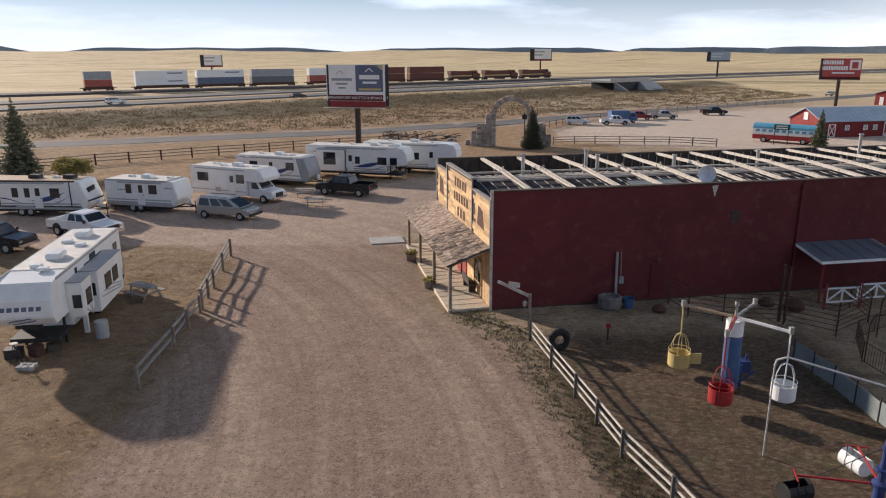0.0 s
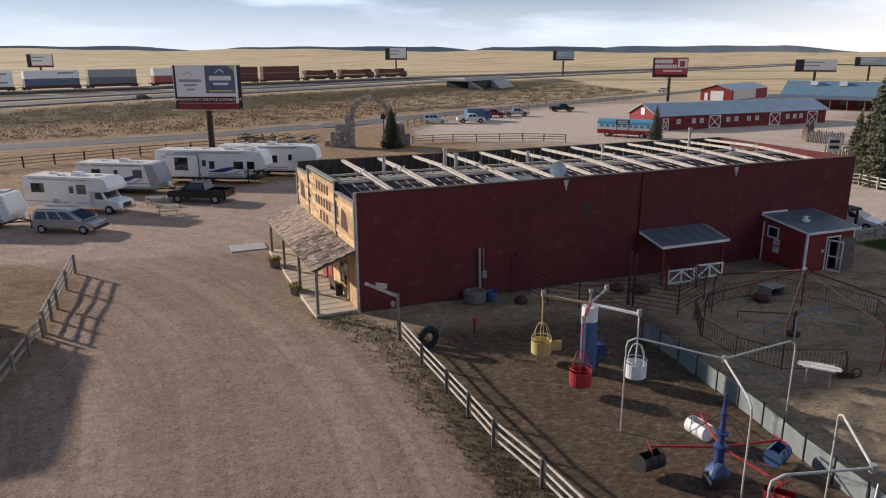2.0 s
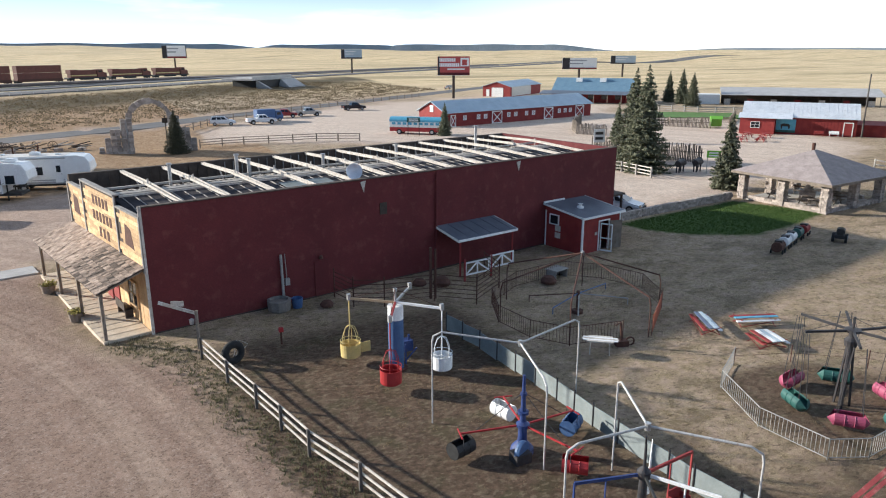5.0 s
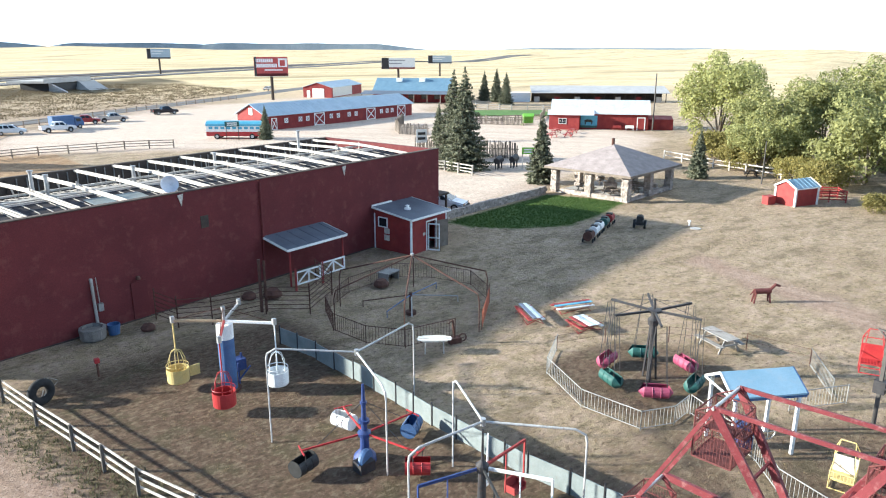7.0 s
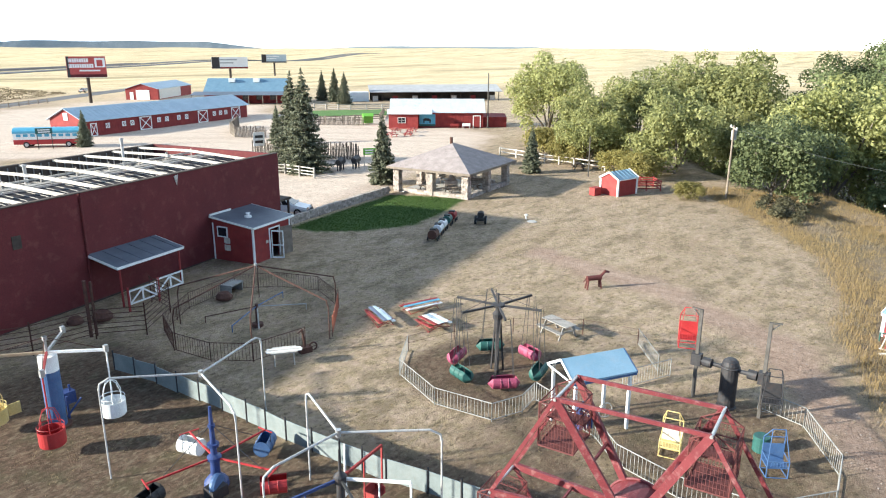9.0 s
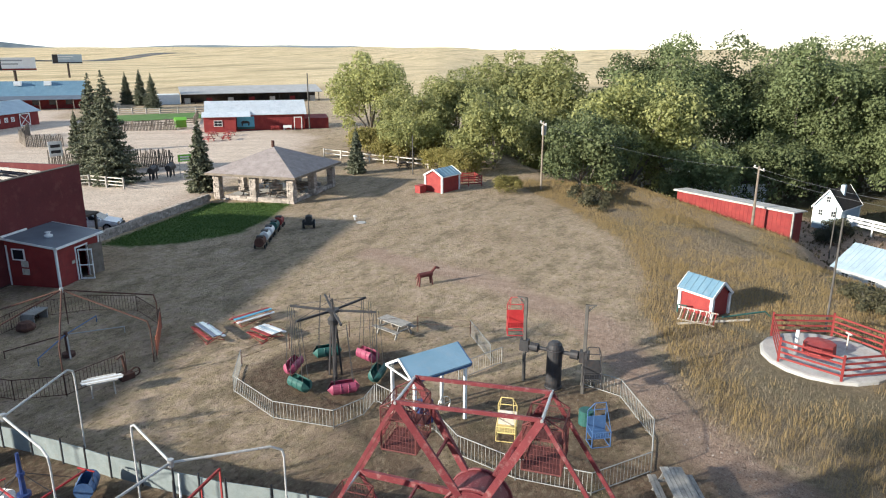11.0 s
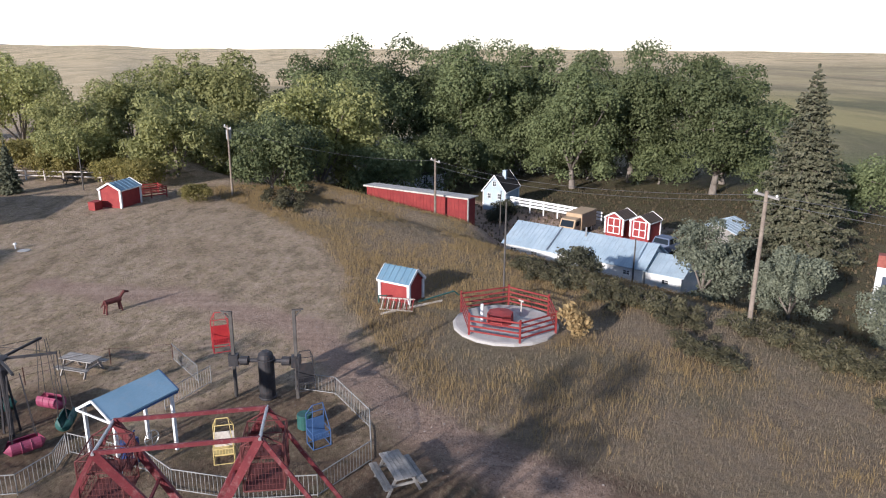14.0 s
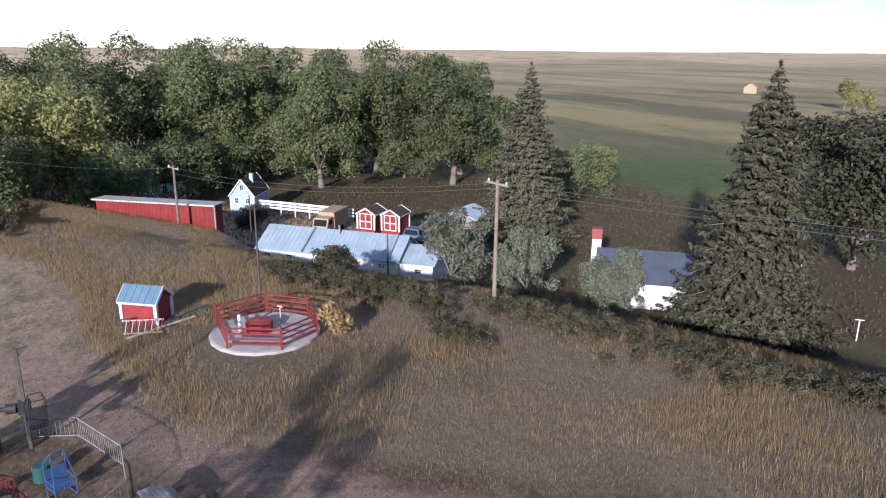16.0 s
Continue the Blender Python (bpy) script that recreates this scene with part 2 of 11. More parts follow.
M["dull_roof"] = surf("dull_grey_metal_roof", (0.38, 0.37, 0.36), (0.47, 0.46, 0.45), 0.6, 0.6, 0.03, stain=(0.27, 0.25, 0.24))
M["concrete"] = surf("concrete", (0.40, 0.385, 0.36), (0.50, 0.48, 0.45), 1.2, 0.9, 0.15, stain=(0.28, 0.26, 0.24))
M["stone"] = surf("field_stone", (0.30, 0.255, 0.22), (0.50, 0.43, 0.37), 3, 0.95, 0.4, stain=(0.14, 0.12, 0.11), vary=0.3)
M["stone_dark"] = surf("dark_weathered_concrete", (0.16, 0.145, 0.13), (0.23, 0.21, 0.19), 3, 0.95, 0.3, stain=(0.09, 0.08, 0.07))
M["asphalt"] = surf("asphalt", (0.115, 0.11, 0.105), (0.15, 0.145, 0.14), 0.3, 0.9, 0.1, stain=(0.09, 0.085, 0.08))
M["blue"] = surf("blue_paint", (0.05, 0.10, 0.23), (0.075, 0.14, 0.28), 3, 0.5, 0.05, stain=(0.12, 0.15, 0.25))
M["dark_blue"] = surf("dark_blue_paint", (0.025, 0.045, 0.15), (0.035, 0.06, 0.19), 3, 0.5, 0.05, stain=(0.1, 0.1, 0.14))
M["pale_blue"] = surf("pale_blue_paint", (0.10, 0.34, 0.50), (0.14, 0.40, 0.56), 2, 0.5, 0.02)
M["yellow"] = surf("yellow_paint", (0.60, 0.46, 0.16), (0.66, 0.53, 0.22), 3, 0.55, 0.05, stain=(0.4, 0.28, 0.1))
M["pink"] = surf("pink_paint", (0.27, 0.05, 0.10), (0.33, 0.07, 0.135), 3, 0.55, 0.05, stain=(0.3, 0.12, 0.16))
M["green"] = surf("teal_green_paint", (0.025, 0.085, 0.075), (0.036, 0.115, 0.10), 3, 0.55, 0.05, stain=(0.08, 0.15, 0.14))
M["lime"] = surf("lime_green_paint", (0.16, 0.42, 0.04), (0.2, 0.5, 0.05), 3, 0.5, 0.0)
M["orange_brown"] = surf("rail_orange_brown", (0.125, 0.045, 0.032), (0.17, 0.06, 0.04), 1, 0.7, 0.0, stain=(0.12, 0.06, 0.05))
M["container_grey"] = surf("container_grey", (0.30, 0.31, 0.33), (0.36, 0.37, 0.39), 1, 0.6, 0.0, stain=(0.22, 0.22, 0.23))
M["container_blue"] = surf("container_blue", (0.10, 0.13, 0.20), (0.14, 0.17, 0.25), 1, 0.6, 0.0, stain=(0.2, 0.2, 0.24))
M["container_dark"] = surf("container_dark", (0.13, 0.135, 0.15), (0.17, 0.175, 0.19), 1, 0.6, 0.0, stain=(0.2, 0.2, 0.2))
M["container_red"] = surf("container_red", (0.33, 0.085, 0.06), (0.40, 0.11, 0.08), 1, 0.6, 0.0, stain=(0.22, 0.09, 0.07))
M["house_blue"] = surf("pale_blue_siding", (0.40, 0.48, 0.54), (0.46, 0.54, 0.60), 1, 0.7, 0.05)
M["tan"] = surf("tan_paint", (0.40, 0.29, 0.17), (0.47, 0.35, 0.22), 2, 0.6, 0.02)
M["silver"] = surf("silver_car_paint", (0.42, 0.41, 0.39), (0.46, 0.45, 0.43), 1, 0.3, 0.0, metal=0.6)
M["black_paint"] = surf("black_car_paint", (0.015, 0.015, 0.018), (0.022, 0.022, 0.026), 1, 0.25, 0.0)
M["car_white"] = surf("white_car_paint", (0.72, 0.73, 0.74), (0.78, 0.79, 0.80), 1, 0.25, 0.0)
M["car_red"] = surf("red_car_paint", (0.28, 0.03, 0.03), (0.33, 0.04, 0.04), 1, 0.3, 0.0)
M["chrome"] = surf("chrome", (0.7, 0.7, 0.7), (0.75, 0.75, 0.75), 1, 0.15, 0.0, metal=1.0)
M["bark"] = surf("bark", (0.16, 0.135, 0.11), (0.26, 0.225, 0.19), 4, 0.95, 0.5, fine=18, stretch=(1, 1, 0.25))
# foliage green darkened to carry the shade of the right-hand grove
M["leaf"] = leafy("cottonwood_leaf", (0.125, 0.15, 0.064), (0.235, 0.265, 0.12), (0.18, 0.208, 0.092), through_light=0.4)
# lighter foliage copy: sunlight on the left-hand trees is in the colour
M["leaf_light"] = leafy("pale_willow_leaf", (0.23, 0.24, 0.095), (0.45, 0.44, 0.18), (0.34, 0.345, 0.14), through_light=0.5)
M["leaf_gold"] = leafy("turning_leaf", (0.21, 0.19, 0.06), (0.45, 0.385, 0.14), (0.32, 0.285, 0.09), through_light=0.45)
M["leaf_silver"] = leafy("silver_leaf", (0.13, 0.145, 0.10), (0.27, 0.285, 0.20), (0.20, 0.215, 0.15))
M["needle"] = leafy("spruce_needle", (0.07, 0.073, 0.043), (0.175, 0.165, 0.103), (0.115, 0.115, 0.07), through_light=0.2)
M["needle_blue"] = leafy("blue_spruce_needle", (0.09, 0.098, 0.058), (0.235, 0.24, 0.155), (0.155, 0.163, 0.104), through_light=0.3)
M["straw"] = leafy("dry_grass_blade", (0.22, 0.155, 0.08), (0.42, 0.32, 0.18), (0.31, 0.23, 0.12), rough=0.8, through_light=0.3)
M["tall_straw"] = leafy("tall_golden_grass_blade", (0.30, 0.215, 0.10), (0.44, 0.325, 0.155), (0.36, 0.265, 0.125), rough=0.8, through_light=0.3)
M["grey_straw"] = leafy("withered_grass_blade", (0.17, 0.14, 0.095), (0.26, 0.21, 0.14), (0.21, 0.172, 0.118), rough=0.85, through_light=0.2)
M["grass"] = leafy("green_grass_blade", (0.05, 0.10, 0.02), (0.12, 0.17, 0.04), (0.08, 0.13, 0.03), through_light=0.3)
M["sage"] = leafy("sage_brush_leaf", (0.085, 0.08, 0.045), (0.17, 0.152, 0.085), (0.125, 0.116, 0.064))
# scrub brown lowered to hold the shade of the bank
M["scrub"] = leafy("bank_scrub_leaf", (0.10, 0.078, 0.046), (0.16, 0.122, 0.068), (0.13, 0.10, 0.057))
M["leaf_dark"] = leafy("dark_shrub_leaf", (0.06, 0.06, 0.04), (0.15, 0.145, 0.09), (0.10, 0.10, 0.062))
# distance haze is put into this pale blue-grey
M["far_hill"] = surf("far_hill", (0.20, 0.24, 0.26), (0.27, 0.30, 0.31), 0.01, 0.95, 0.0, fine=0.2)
M["pipe_white"] = surf("worn_white_pipe", (0.42, 0.42, 0.41), (0.54, 0.53, 0.51), 5, 0.6, 0.05, stain=(0.26, 0.2, 0.16), stain_amount=0.7)
M["sheet"] = surf("dull_grey_sheet", (0.18, 0.21, 0.21), (0.25, 0.28, 0.277), 2, 0.6, 0.05, stain=(0.2, 0.19, 0.17))
M["wire"] = surf("grey_wire", (0.10, 0.10, 0.10), (0.14, 0.14, 0.14), 2, 0.6, 0.0)
M["dark_post"] = surf("dark_weathered_post", (0.075, 0.068, 0.06), (0.12, 0.11, 0.10), 3, 0.9, 0.2)
M["bar_steel"] = surf("dull_painted_bar", (0.27, 0.27, 0.255), (0.36, 0.355, 0.335), 3, 0.7, 0.0, stain=(0.25, 0.2, 0.16))


# ---------------- building helpers ----------------
class Shape:
    """Collects simple solids into one mesh."""
    def __init__(self):
        self.v, self.f = [], []

    def add(self, verts, faces):
        k = len(self.v)
        self.v.extend(tuple(p) for p in verts)
        self.f.extend(tuple(i + k for i in q) for q in faces)
        return self

    def box(self, x0, x1, y0, y1, z0, z1):
        return self.add([(x0, y0, z0), (x1, y0, z0), (x1, y1, z0), (x0, y1, z0), (x0, y0, z1), (x1, y0, z1), (x1, y1, z1), (x0, y1, z1)],
                        [(3, 2, 1, 0), (4, 5, 6, 7), (0, 1, 5, 4), (1, 2, 6, 5), (2, 3, 7, 6), (3, 0, 4, 7)])

    def beam(self, a, b, w, h=None, turn=0.0):
        """A bar of section w x h from a to b."""
        a, b = Vector(a), Vector(b)
        h = h or w
        d = (b - a).normalized()
        s = d.cross(Vector((0, 0, 1)))
        s = s.normalized() if s.length > 1e-4 else Vector((1, 0, 0))
        u = s.cross(d)
        if turn:
            q = Matrix.Rotation(turn, 3, d)
            s, u = q @ s, q @ u
        p = []
        for e in (a, b):
            for i, j in ((-1, -1), (1, -1), (1, 1), (-1, 1)):
                p.append(e + s * (i * w / 2) + u * (j * h / 2))
        return self.add(p, [(3, 2, 1, 0), (4, 5, 6, 7), (0, 1, 5, 4), (1, 2, 6, 5), (2, 3, 7, 6), (3, 0, 4, 7)])

    def rod(self, a, b, r0, r1=None, n=8, caps=True):
        a, b = Vector(a), Vector(b)
        r1 = r0 if r1 is None else r1
        d = (b - a).normalized()
        s = d.orthogonal().normalized()
        u = d.cross(s)
        p = []
        for e, r in ((a, r0), (b, r1)):
            for i in range(n):
                t = 2 * math.pi * i / n
                p.append(e + s * (r * math.cos(t)) + u * (r * math.sin(t)))
        f = [(i, (i + 1) % n, n + (i + 1) % n, n + i) for i in range(n)]
        if caps:
            f += [tuple(range(n - 1, -1, -1)), tuple(range(n, 2 * n))]
        return self.add(p, f)

    def path(self, pts, r, n=6):
        """A round bar along a bent line, in one skin."""
        pts = [Vector(p) for p in pts]
        last = len(pts) - 1
        closed = last > 2 and (pts[0] - pts[last]).length < 1e-5
        v, f, side = [], [], None
        for i, p in enumerate(pts):
            fore = pts[i + 1] if i < last else (pts[1] if closed else p)
            back = pts[i - 1] if i else (pts[last - 1] if closed else p)
            d = (fore - back).normalized()
            side = d.cross(Vector((0, 0, 1)) if abs(d.z) < 0.9 else Vector((1, 0, 0))) if side is None else side - d * side.dot(d)
            side.normalize()
            up = d.cross(side)
            v += [(p + side * (r * math.cos(2 * math.pi * k / n)) + up * (r * math.sin(2 * math.pi * k / n))).to_tuple() for k in range(n)]
        for i in range(last):
            f += [(i * n + k, i * n + (k + 1) % n, (i + 1) * n + (k + 1) % n, (i + 1) * n + k) for k in range(n)]
        if not closed:
            f += [tuple(range(n - 1, -1, -1)), tuple(range(last * n, last * n + n))]
        return self.add(v, f)

    def prism(self, outline, axis, a, b):
        """An outline (pairs) pushed along an axis from a to b. axis x: pairs are y, z; y: x, z; z: x, y."""
        n = len(outline)
        mk = {"x": lambda p, t: (t, p[0], p[1]), "y": lambda p, t: (p[0], t, p[1]), "z": lambda p, t: (p[0], p[1], t)}[axis]
        v = [mk(p, a) for p in outline] + [mk(p, b) for p in outline]
        f = [(i, (i + 1) % n, n + (i + 1) % n, n + i) for i in range(n)] + [tuple(range(n - 1, -1, -1)), tuple(range(n, 2 * n))]
        return self.add(v, f)

    def ring(self, c, r, tube, n=24, m=6, axis="z", a0=0.0, a1=None):
        """A round bar bent to a ring or arc."""
        whole = a1 is None
        a1 = 2 * math.pi if whole else a1
        pts = []
        for i in range(n + 1):
            t = a0 + (a1 - a0) * i / n
            x, y = r * math.cos(t), r * math.sin(t)
            pts.append(Vector(c) + Vector({"z": (x, y, 0), "y": (x, 0, y), "x": (0, x, y)}[axis]))
        return self.path(pts, tube, m)

    def lathe(self, profile, c=(0, 0, 0), n=20):
        """A turned shape: pairs of radius and height."""
        v, f = [], []
        for r, z in profile:
            for i in range(n):
                t = 2 * math.pi * i / n
                v.append((c[0] + r * math.cos(t), c[1] + r * math.sin(t), c[2] + z))
        for k in range(len(profile) - 1):
            for i in range(n):
                j = (i + 1) % n
                f.append((k * n + i, k * n + j, (k + 1) * n + j, (k + 1) * n + i))
        return self.add(v, f)

    def moved(self, m):
        self.v = [tuple(m @ Vector(p)) for p in self.v]
        return self

    def bm(self, bevel=0.0):
        b = bmesh.new()
        vs = [b.verts.new(p) for p in self.v]
        for q in self.f:
            try:
                b.faces.new([vs[i] for i in q])
            except ValueError:
                pass
        bmesh.ops.recalc_face_normals(b, faces=b.faces)
        if bevel:
            es = [e for e in b.edges if len(e.link_faces) == 2 and e.calc_face_angle(0) > 0.6]
            bmesh.ops.bevel(b, geom=es, offset=bevel, segments=2, affect="EDGES", clamp_overlap=True)
        return b


def mesh_of(name, shape, material, bevel=0.0, smooth=False):
    data = bpy.data.meshes.new(name)
    if isinstance(shape, Shape):
        shape = shape.bm(bevel)
    shape.to_mesh(data)
    shape.free()
    data.materials.append(material)
    if smooth:
        data.polygons.foreach_set("use_smooth", [True] * len(data.polygons))
    return data


def part(name, shape, material, parent, label="", bevel=0.0, smooth=False, kind=""):
    """One mesh object under a thing or under a part."""
    ob = new(name, mesh_of(name, shape, material, bevel, smooth))
    ob.parent = parent
    return tagged(ob, label, kind=kind)


def piece(name, data, parent, m):
    """A piece of its own on a shared mesh."""
    ob = new(name, data)
    ob.parent = parent
    ob.matrix_basis = m
    return ob


def thing(name, m, label, category, group="", kind=""):
    ob = new(name)
    ob.empty_display_size = 0.2
    ob.matrix_world = m
    return tagged(ob, label, category, group, kind)


def solid(name, shape, material, label, category, m=None, group="", kind="", bevel=0.0, smooth=False):
    """A thing that is one mesh."""
    ob = new(name, mesh_of(name, shape, material, bevel, smooth))
    if m is not None:
        ob.matrix_world = m
    return tagged(ob, label, category, group, kind)


def S():
    return Shape()


def heading(a, b):
    """The turn in degrees of the line from a to b."""
    return math.degrees(math.atan2(b[1] - a[1], b[0] - a[0]))


# ---------------- the lie of the land ----------------
CREST = [(200.0, 70.0), (96.0, 34.0), (76.0, 16.0), (62.0, 5.0), (50.0, -4.5), (44.0, -10.0), (36.5, -16.5), (27.0, -22.5), (10.0, -33.0), (-40.0, -60.0), (-400.0, -200.0)]
LOW = -5.0


def seg_dist(px, py, line):
    """Distance to a line of points and the side (positive: right of the way along it)."""
    best = np.full(np.shape(px), 1e9)
    side = np.zeros(np.shape(px))
    for (ax, ay), (bx, by) in zip(line, line[1:]):
        dx, dy = bx - ax, by - ay
        t = np.clip(((px - ax) * dx + (py - ay) * dy) / (dx * dx + dy * dy), 0, 1)
        qx, qy = ax + t * dx, ay + t * dy
        d = np.hypot(px - qx, py - qy)
        s = np.sign((px - ax) * -dy + (py - ay) * dx)
        near = d < best
        best, side = np.where(near, d, best), np.where(near, s, side)
    return best, side


def smooth01(x):
    x = np.clip(x, 0, 1)
    return x * x * (3 - 2 * x)


def in_poly(px, py, poly):
    """Signed distance to an outline, positive inside."""
    inside = np.zeros(np.shape(px), bool)
    n = len(poly)
    for i in range(n):
        (ax, ay), (bx, by) = poly[i], poly[(i + 1) % n]
        cross = (ay > py) != (by > py)
        with np.errstate(divide="ignore", invalid="ignore"):
            xi = (bx - ax) * (py - ay) / (by - ay + 1e-12) + ax
        inside ^= cross & (px < xi)
    d, _ = seg_dist(px, py, list(poly) + [poly[0]])
    return np.where(inside, d, -d)


def ripples(px, py):
    """A cheap uneven field between about -1 and 1."""
    out = 0
    for k, (fx, fy, ph) in enumerate(((0.31, 0.17, 0.3), (-0.21, 0.43, 1.9), (0.71, 0.52, 4.1), (-0.63, 0.95, 2.2), (1.7, -1.2, 0.7))):
        out = out + np.sin(px * fx + py * fy + ph + 1.3 * np.sin(px * fy * 0.7 - py * fx * 0.6 + k)) / (1 + 0.35 * k)
    return out / 3.2


def land(px, py):
    """The height of the ground."""
    px, py = np.asarray(px, float), np.asarray(py, float)
    d, s = seg_dist(px, py, CREST)
    down = np.where(s < 0, -1.0, 1.0) * d
    z = LOW * smooth01(down / 20.0)
    r = np.hypot(px, py)
    az = np.degrees(np.arctan2(px, py))
    z = z + 0.05 * ripples(px * 1.3, py * 1.3) * smooth01((r - 6) / 20)
    z = z + 0.3 * smooth01((py - 38) / 9) * smooth01((8 - px) / 6) * smooth01((300 - r) / 100)
    # grassy bank before the storage building
    db, _ = seg_dist(px, py, [(79.0, 8.0), (73.8, 0.6), (68.6, -6.8)])
    z = z + 1.55 * smooth01((5.0 - db) / 4.0)
    # bank below the highway
    dh, sh = seg_dist(px, py, HIGHWAY)
    up = np.where(sh > 0, dh, -dh)
    z = z + 0.8 * smooth01((up + 75) / 40.0) * (az < 45) * smooth01((r - 120) / 40)
    # far hills
    far = smooth01((r - 1500) / 2200)
    ridge = 3 * np.sin(az * 0.13 + 0.4) + 2.5 * np.sin(az * 0.37 + 2) + 2 * np.sin(az * 0.93) + 11 + 13 * smooth01((12 - az) / 24) + 10 * smooth01((40 - az) / 40)
    return z + far * np.clip(ridge, -5, 60) + smooth01((r - 500) / 900) * 5 * np.sin(az * 0.31 + r * 0.004)


HIGHWAY = [(-420, 20), (-118, 170), (-78, 205), (-38, 245), (10, 290), (75, 350), (215, 455), (420, 590), (1200, 1000)]


def ground_z(x, y):
    return float(land(np.array([x]), np.array([y]))[0])


# ---------------- ground ----------------
DRIVE = [(-12, -40), (-12.2, 27), (-12.9, 36), (-13.9, 44.5), (-18, 47.5), (-30, 47), (-60, 44), (-60, 60), (-40, 64), (-10, 71), (3, 80), (10, 92), (20, 80), (10, 56),
         (-3.4, 51), (-0.8, 38), (0, 34.6), (3.0, 31.3), (5.6, 19), (7.9, 8), (12, -6), (20, -40)]
YARD = [(18, 112), (20, 130), (30, 145), (60, 172), (100, 190), (150, 215), (160, 170), (110, 128), (122, 90), (104, 62), (80, 52), (66, 50), (55, 46.2), (39, 44.3),
        (37.5, 56), (55, 90), (40, 100)]
LAWN = [(38.6, 42.6), (46, 43.6), (54.3, 44.6), (56.9, 37.4), (50.5, 35.7), (45.4, 35.0), (41.5, 37.2), (39.2, 40)]
TRAIL = [(44, 22), (41, 12), (37.0, 5.6), (32.2, 2.9), (27.6, 0.0), (24.6, -2.0), (22, -4.4), (18.0, -8.6), (8, -19)]
FRONTAGE = [(-300, -20), (-67, 105), (-52, 110), (-36, 116.5), (-16, 123), (2, 135), (27, 156), (78, 191), (150, 243), (400, 400)]
MEADOW = [(38.6, 3.6), (37.2, 2.7), (32.6, 1.5), (29.0, 0.2), (26.0, -1.8), (23.6, -4.4), (20.5, -8.4), (14, -17.5), (4, -32), (-30, -60), (27, -40), (46, -20), (60, -8), (70, -8), (83, 10), (76, 22.5), (64, 12.8), (54, 6.4), (45, 3.8)]

LOWYARD = [(94, 2), (86, 0), (76, -7), (66, -8), (61, -14), (62, -22), (68, -30), (76, -32), (82, -26), (90, -14), (98, -4)]


def make_ground():
    def axis(lo, hi, far):
        mid = list(np.arange(lo, hi + 0.01, 0.55))
        step, a = 0.55, [hi]
        while a[-1] < far:
            step *= 1.085
            a.append(a[-1] + step)
        step, b = 0.55, [lo]
        while b[-1] > -far:
            step *= 1.085
            b.append(b[-1] - step)
        return np.array(b[:0:-1] + mid + a[1:])
    xs, ys = axis(-45, 80, 4400), axis(-32, 72, 4400)
    px, py = np.meshgrid(xs, ys)
    pz = land(px, py)
    nx, ny = len(xs), len(ys)
    verts = np.stack([px, py, pz], -1).reshape(-1, 3)
    i = np.arange(nx * ny).reshape(ny, nx)
    faces = np.stack([i[:-1, :-1], i[:-1, 1:], i[1:, 1:], i[1:, :-1]], -1).reshape(-1, 4)
    data = bpy.data.meshes.new("ground")
    data.from_pydata(verts.tolist(), [], faces.tolist())
    data.polygons.foreach_set("use_smooth", [True] * len(data.polygons))
    w = 1.1 * ripples(px * 2.1, py * 2.1) + 0.5 * ripples(px * 6, py * 6)
    gravel = np.maximum(smooth01((in_poly(px, py, DRIVE) + 0.7 + 0.7 * w) / 1.8), smooth01((in_poly(px, py, YARD) + 1 + 1.2 * w) / 3))
    dt, _ = seg_dist(px, py, TRAIL)
    gravel = np.maximum(gravel, 0.9 * smooth01((2.0 - dt + 0.7 * w) / 1.4))
    df, _ = seg_dist(px, py, FRONTAGE)
    gravel = np.maximum(gravel, smooth01((5.2 - df) / 2))
    green = smooth01((in_poly(px, py, LAWN) + 0.25 + 0.1 * w) / 0.4)
    r = np.hypot(px, py)
    az = np.degrees(np.arctan2(px, py))
    low = smooth01((LOW * 0.5 - pz) / 2.0) * (r < 400)
    green = np.maximum(green, 0.55 * low * (r > 30) * smooth01((az - 60) / 20))
    # green fields; their nearer half also paints the cloud's shade
    green = np.maximum(green, 0.95 * smooth01((r - 60) / 60) * smooth01((az - 100) / 10) * (0.5 * smooth01((1800 - r) / 700) + 0.5 * smooth01((560 - r) / 260)) * (0.85 + 0.15 * ripples(px * 0.03, py * 0.09)))
    lowyard = smooth01((in_poly(px, py, LOWYARD) + 1 + w) / 2.5)
    green = green * (1 - lowyard)
    gravel = np.maximum(gravel, 0.75 * lowyard)
    meadow = smooth01((in_poly(px, py, MEADOW) + 0.8 * w) / 1.6)
    meadow = np.maximum(meadow, smooth01((r - 170) / 160) * (az < 60))
    meadow = np.maximum(meadow, smooth01((r - 120) / 160) * (az >= 60) * (1 - green))
    # brush on the bank below the highway
    dh, sh = seg_dist(px, py, HIGHWAY)
    brush = smooth01((df - 5) / 4) * (sh < 0) * smooth01((dh - 24 + 3 * w) / 12) * (py > 100) * (px < 130) * smooth01((75 - dh) / 20)
    # shade under the grove and on the low ground, put into the ground colour
    brush = np.maximum(brush, 0.85 * smooth01((px - 80) / 6) * smooth01((150 - px) / 10) * smooth01((py + 62 + 3 * w) / 6) * smooth01((16 - py + 3 * w) / 5) * (1 - lowyard))
    brush = np.maximum(brush, 0.8 * low * (px > 25) * smooth01((py + 75) / 10) * (px < 100) * (1 - lowyard))
    thatch = smooth01((16.6 - px + 0.12 * (py - 14) + 0.9 * w) / 2.0) * smooth01((px - 3.5) / 2.0) * smooth01((34.0 - py) / 3.0)
    thatch = np.maximum(thatch, 0.9 * (px < -11) * (py < 48))
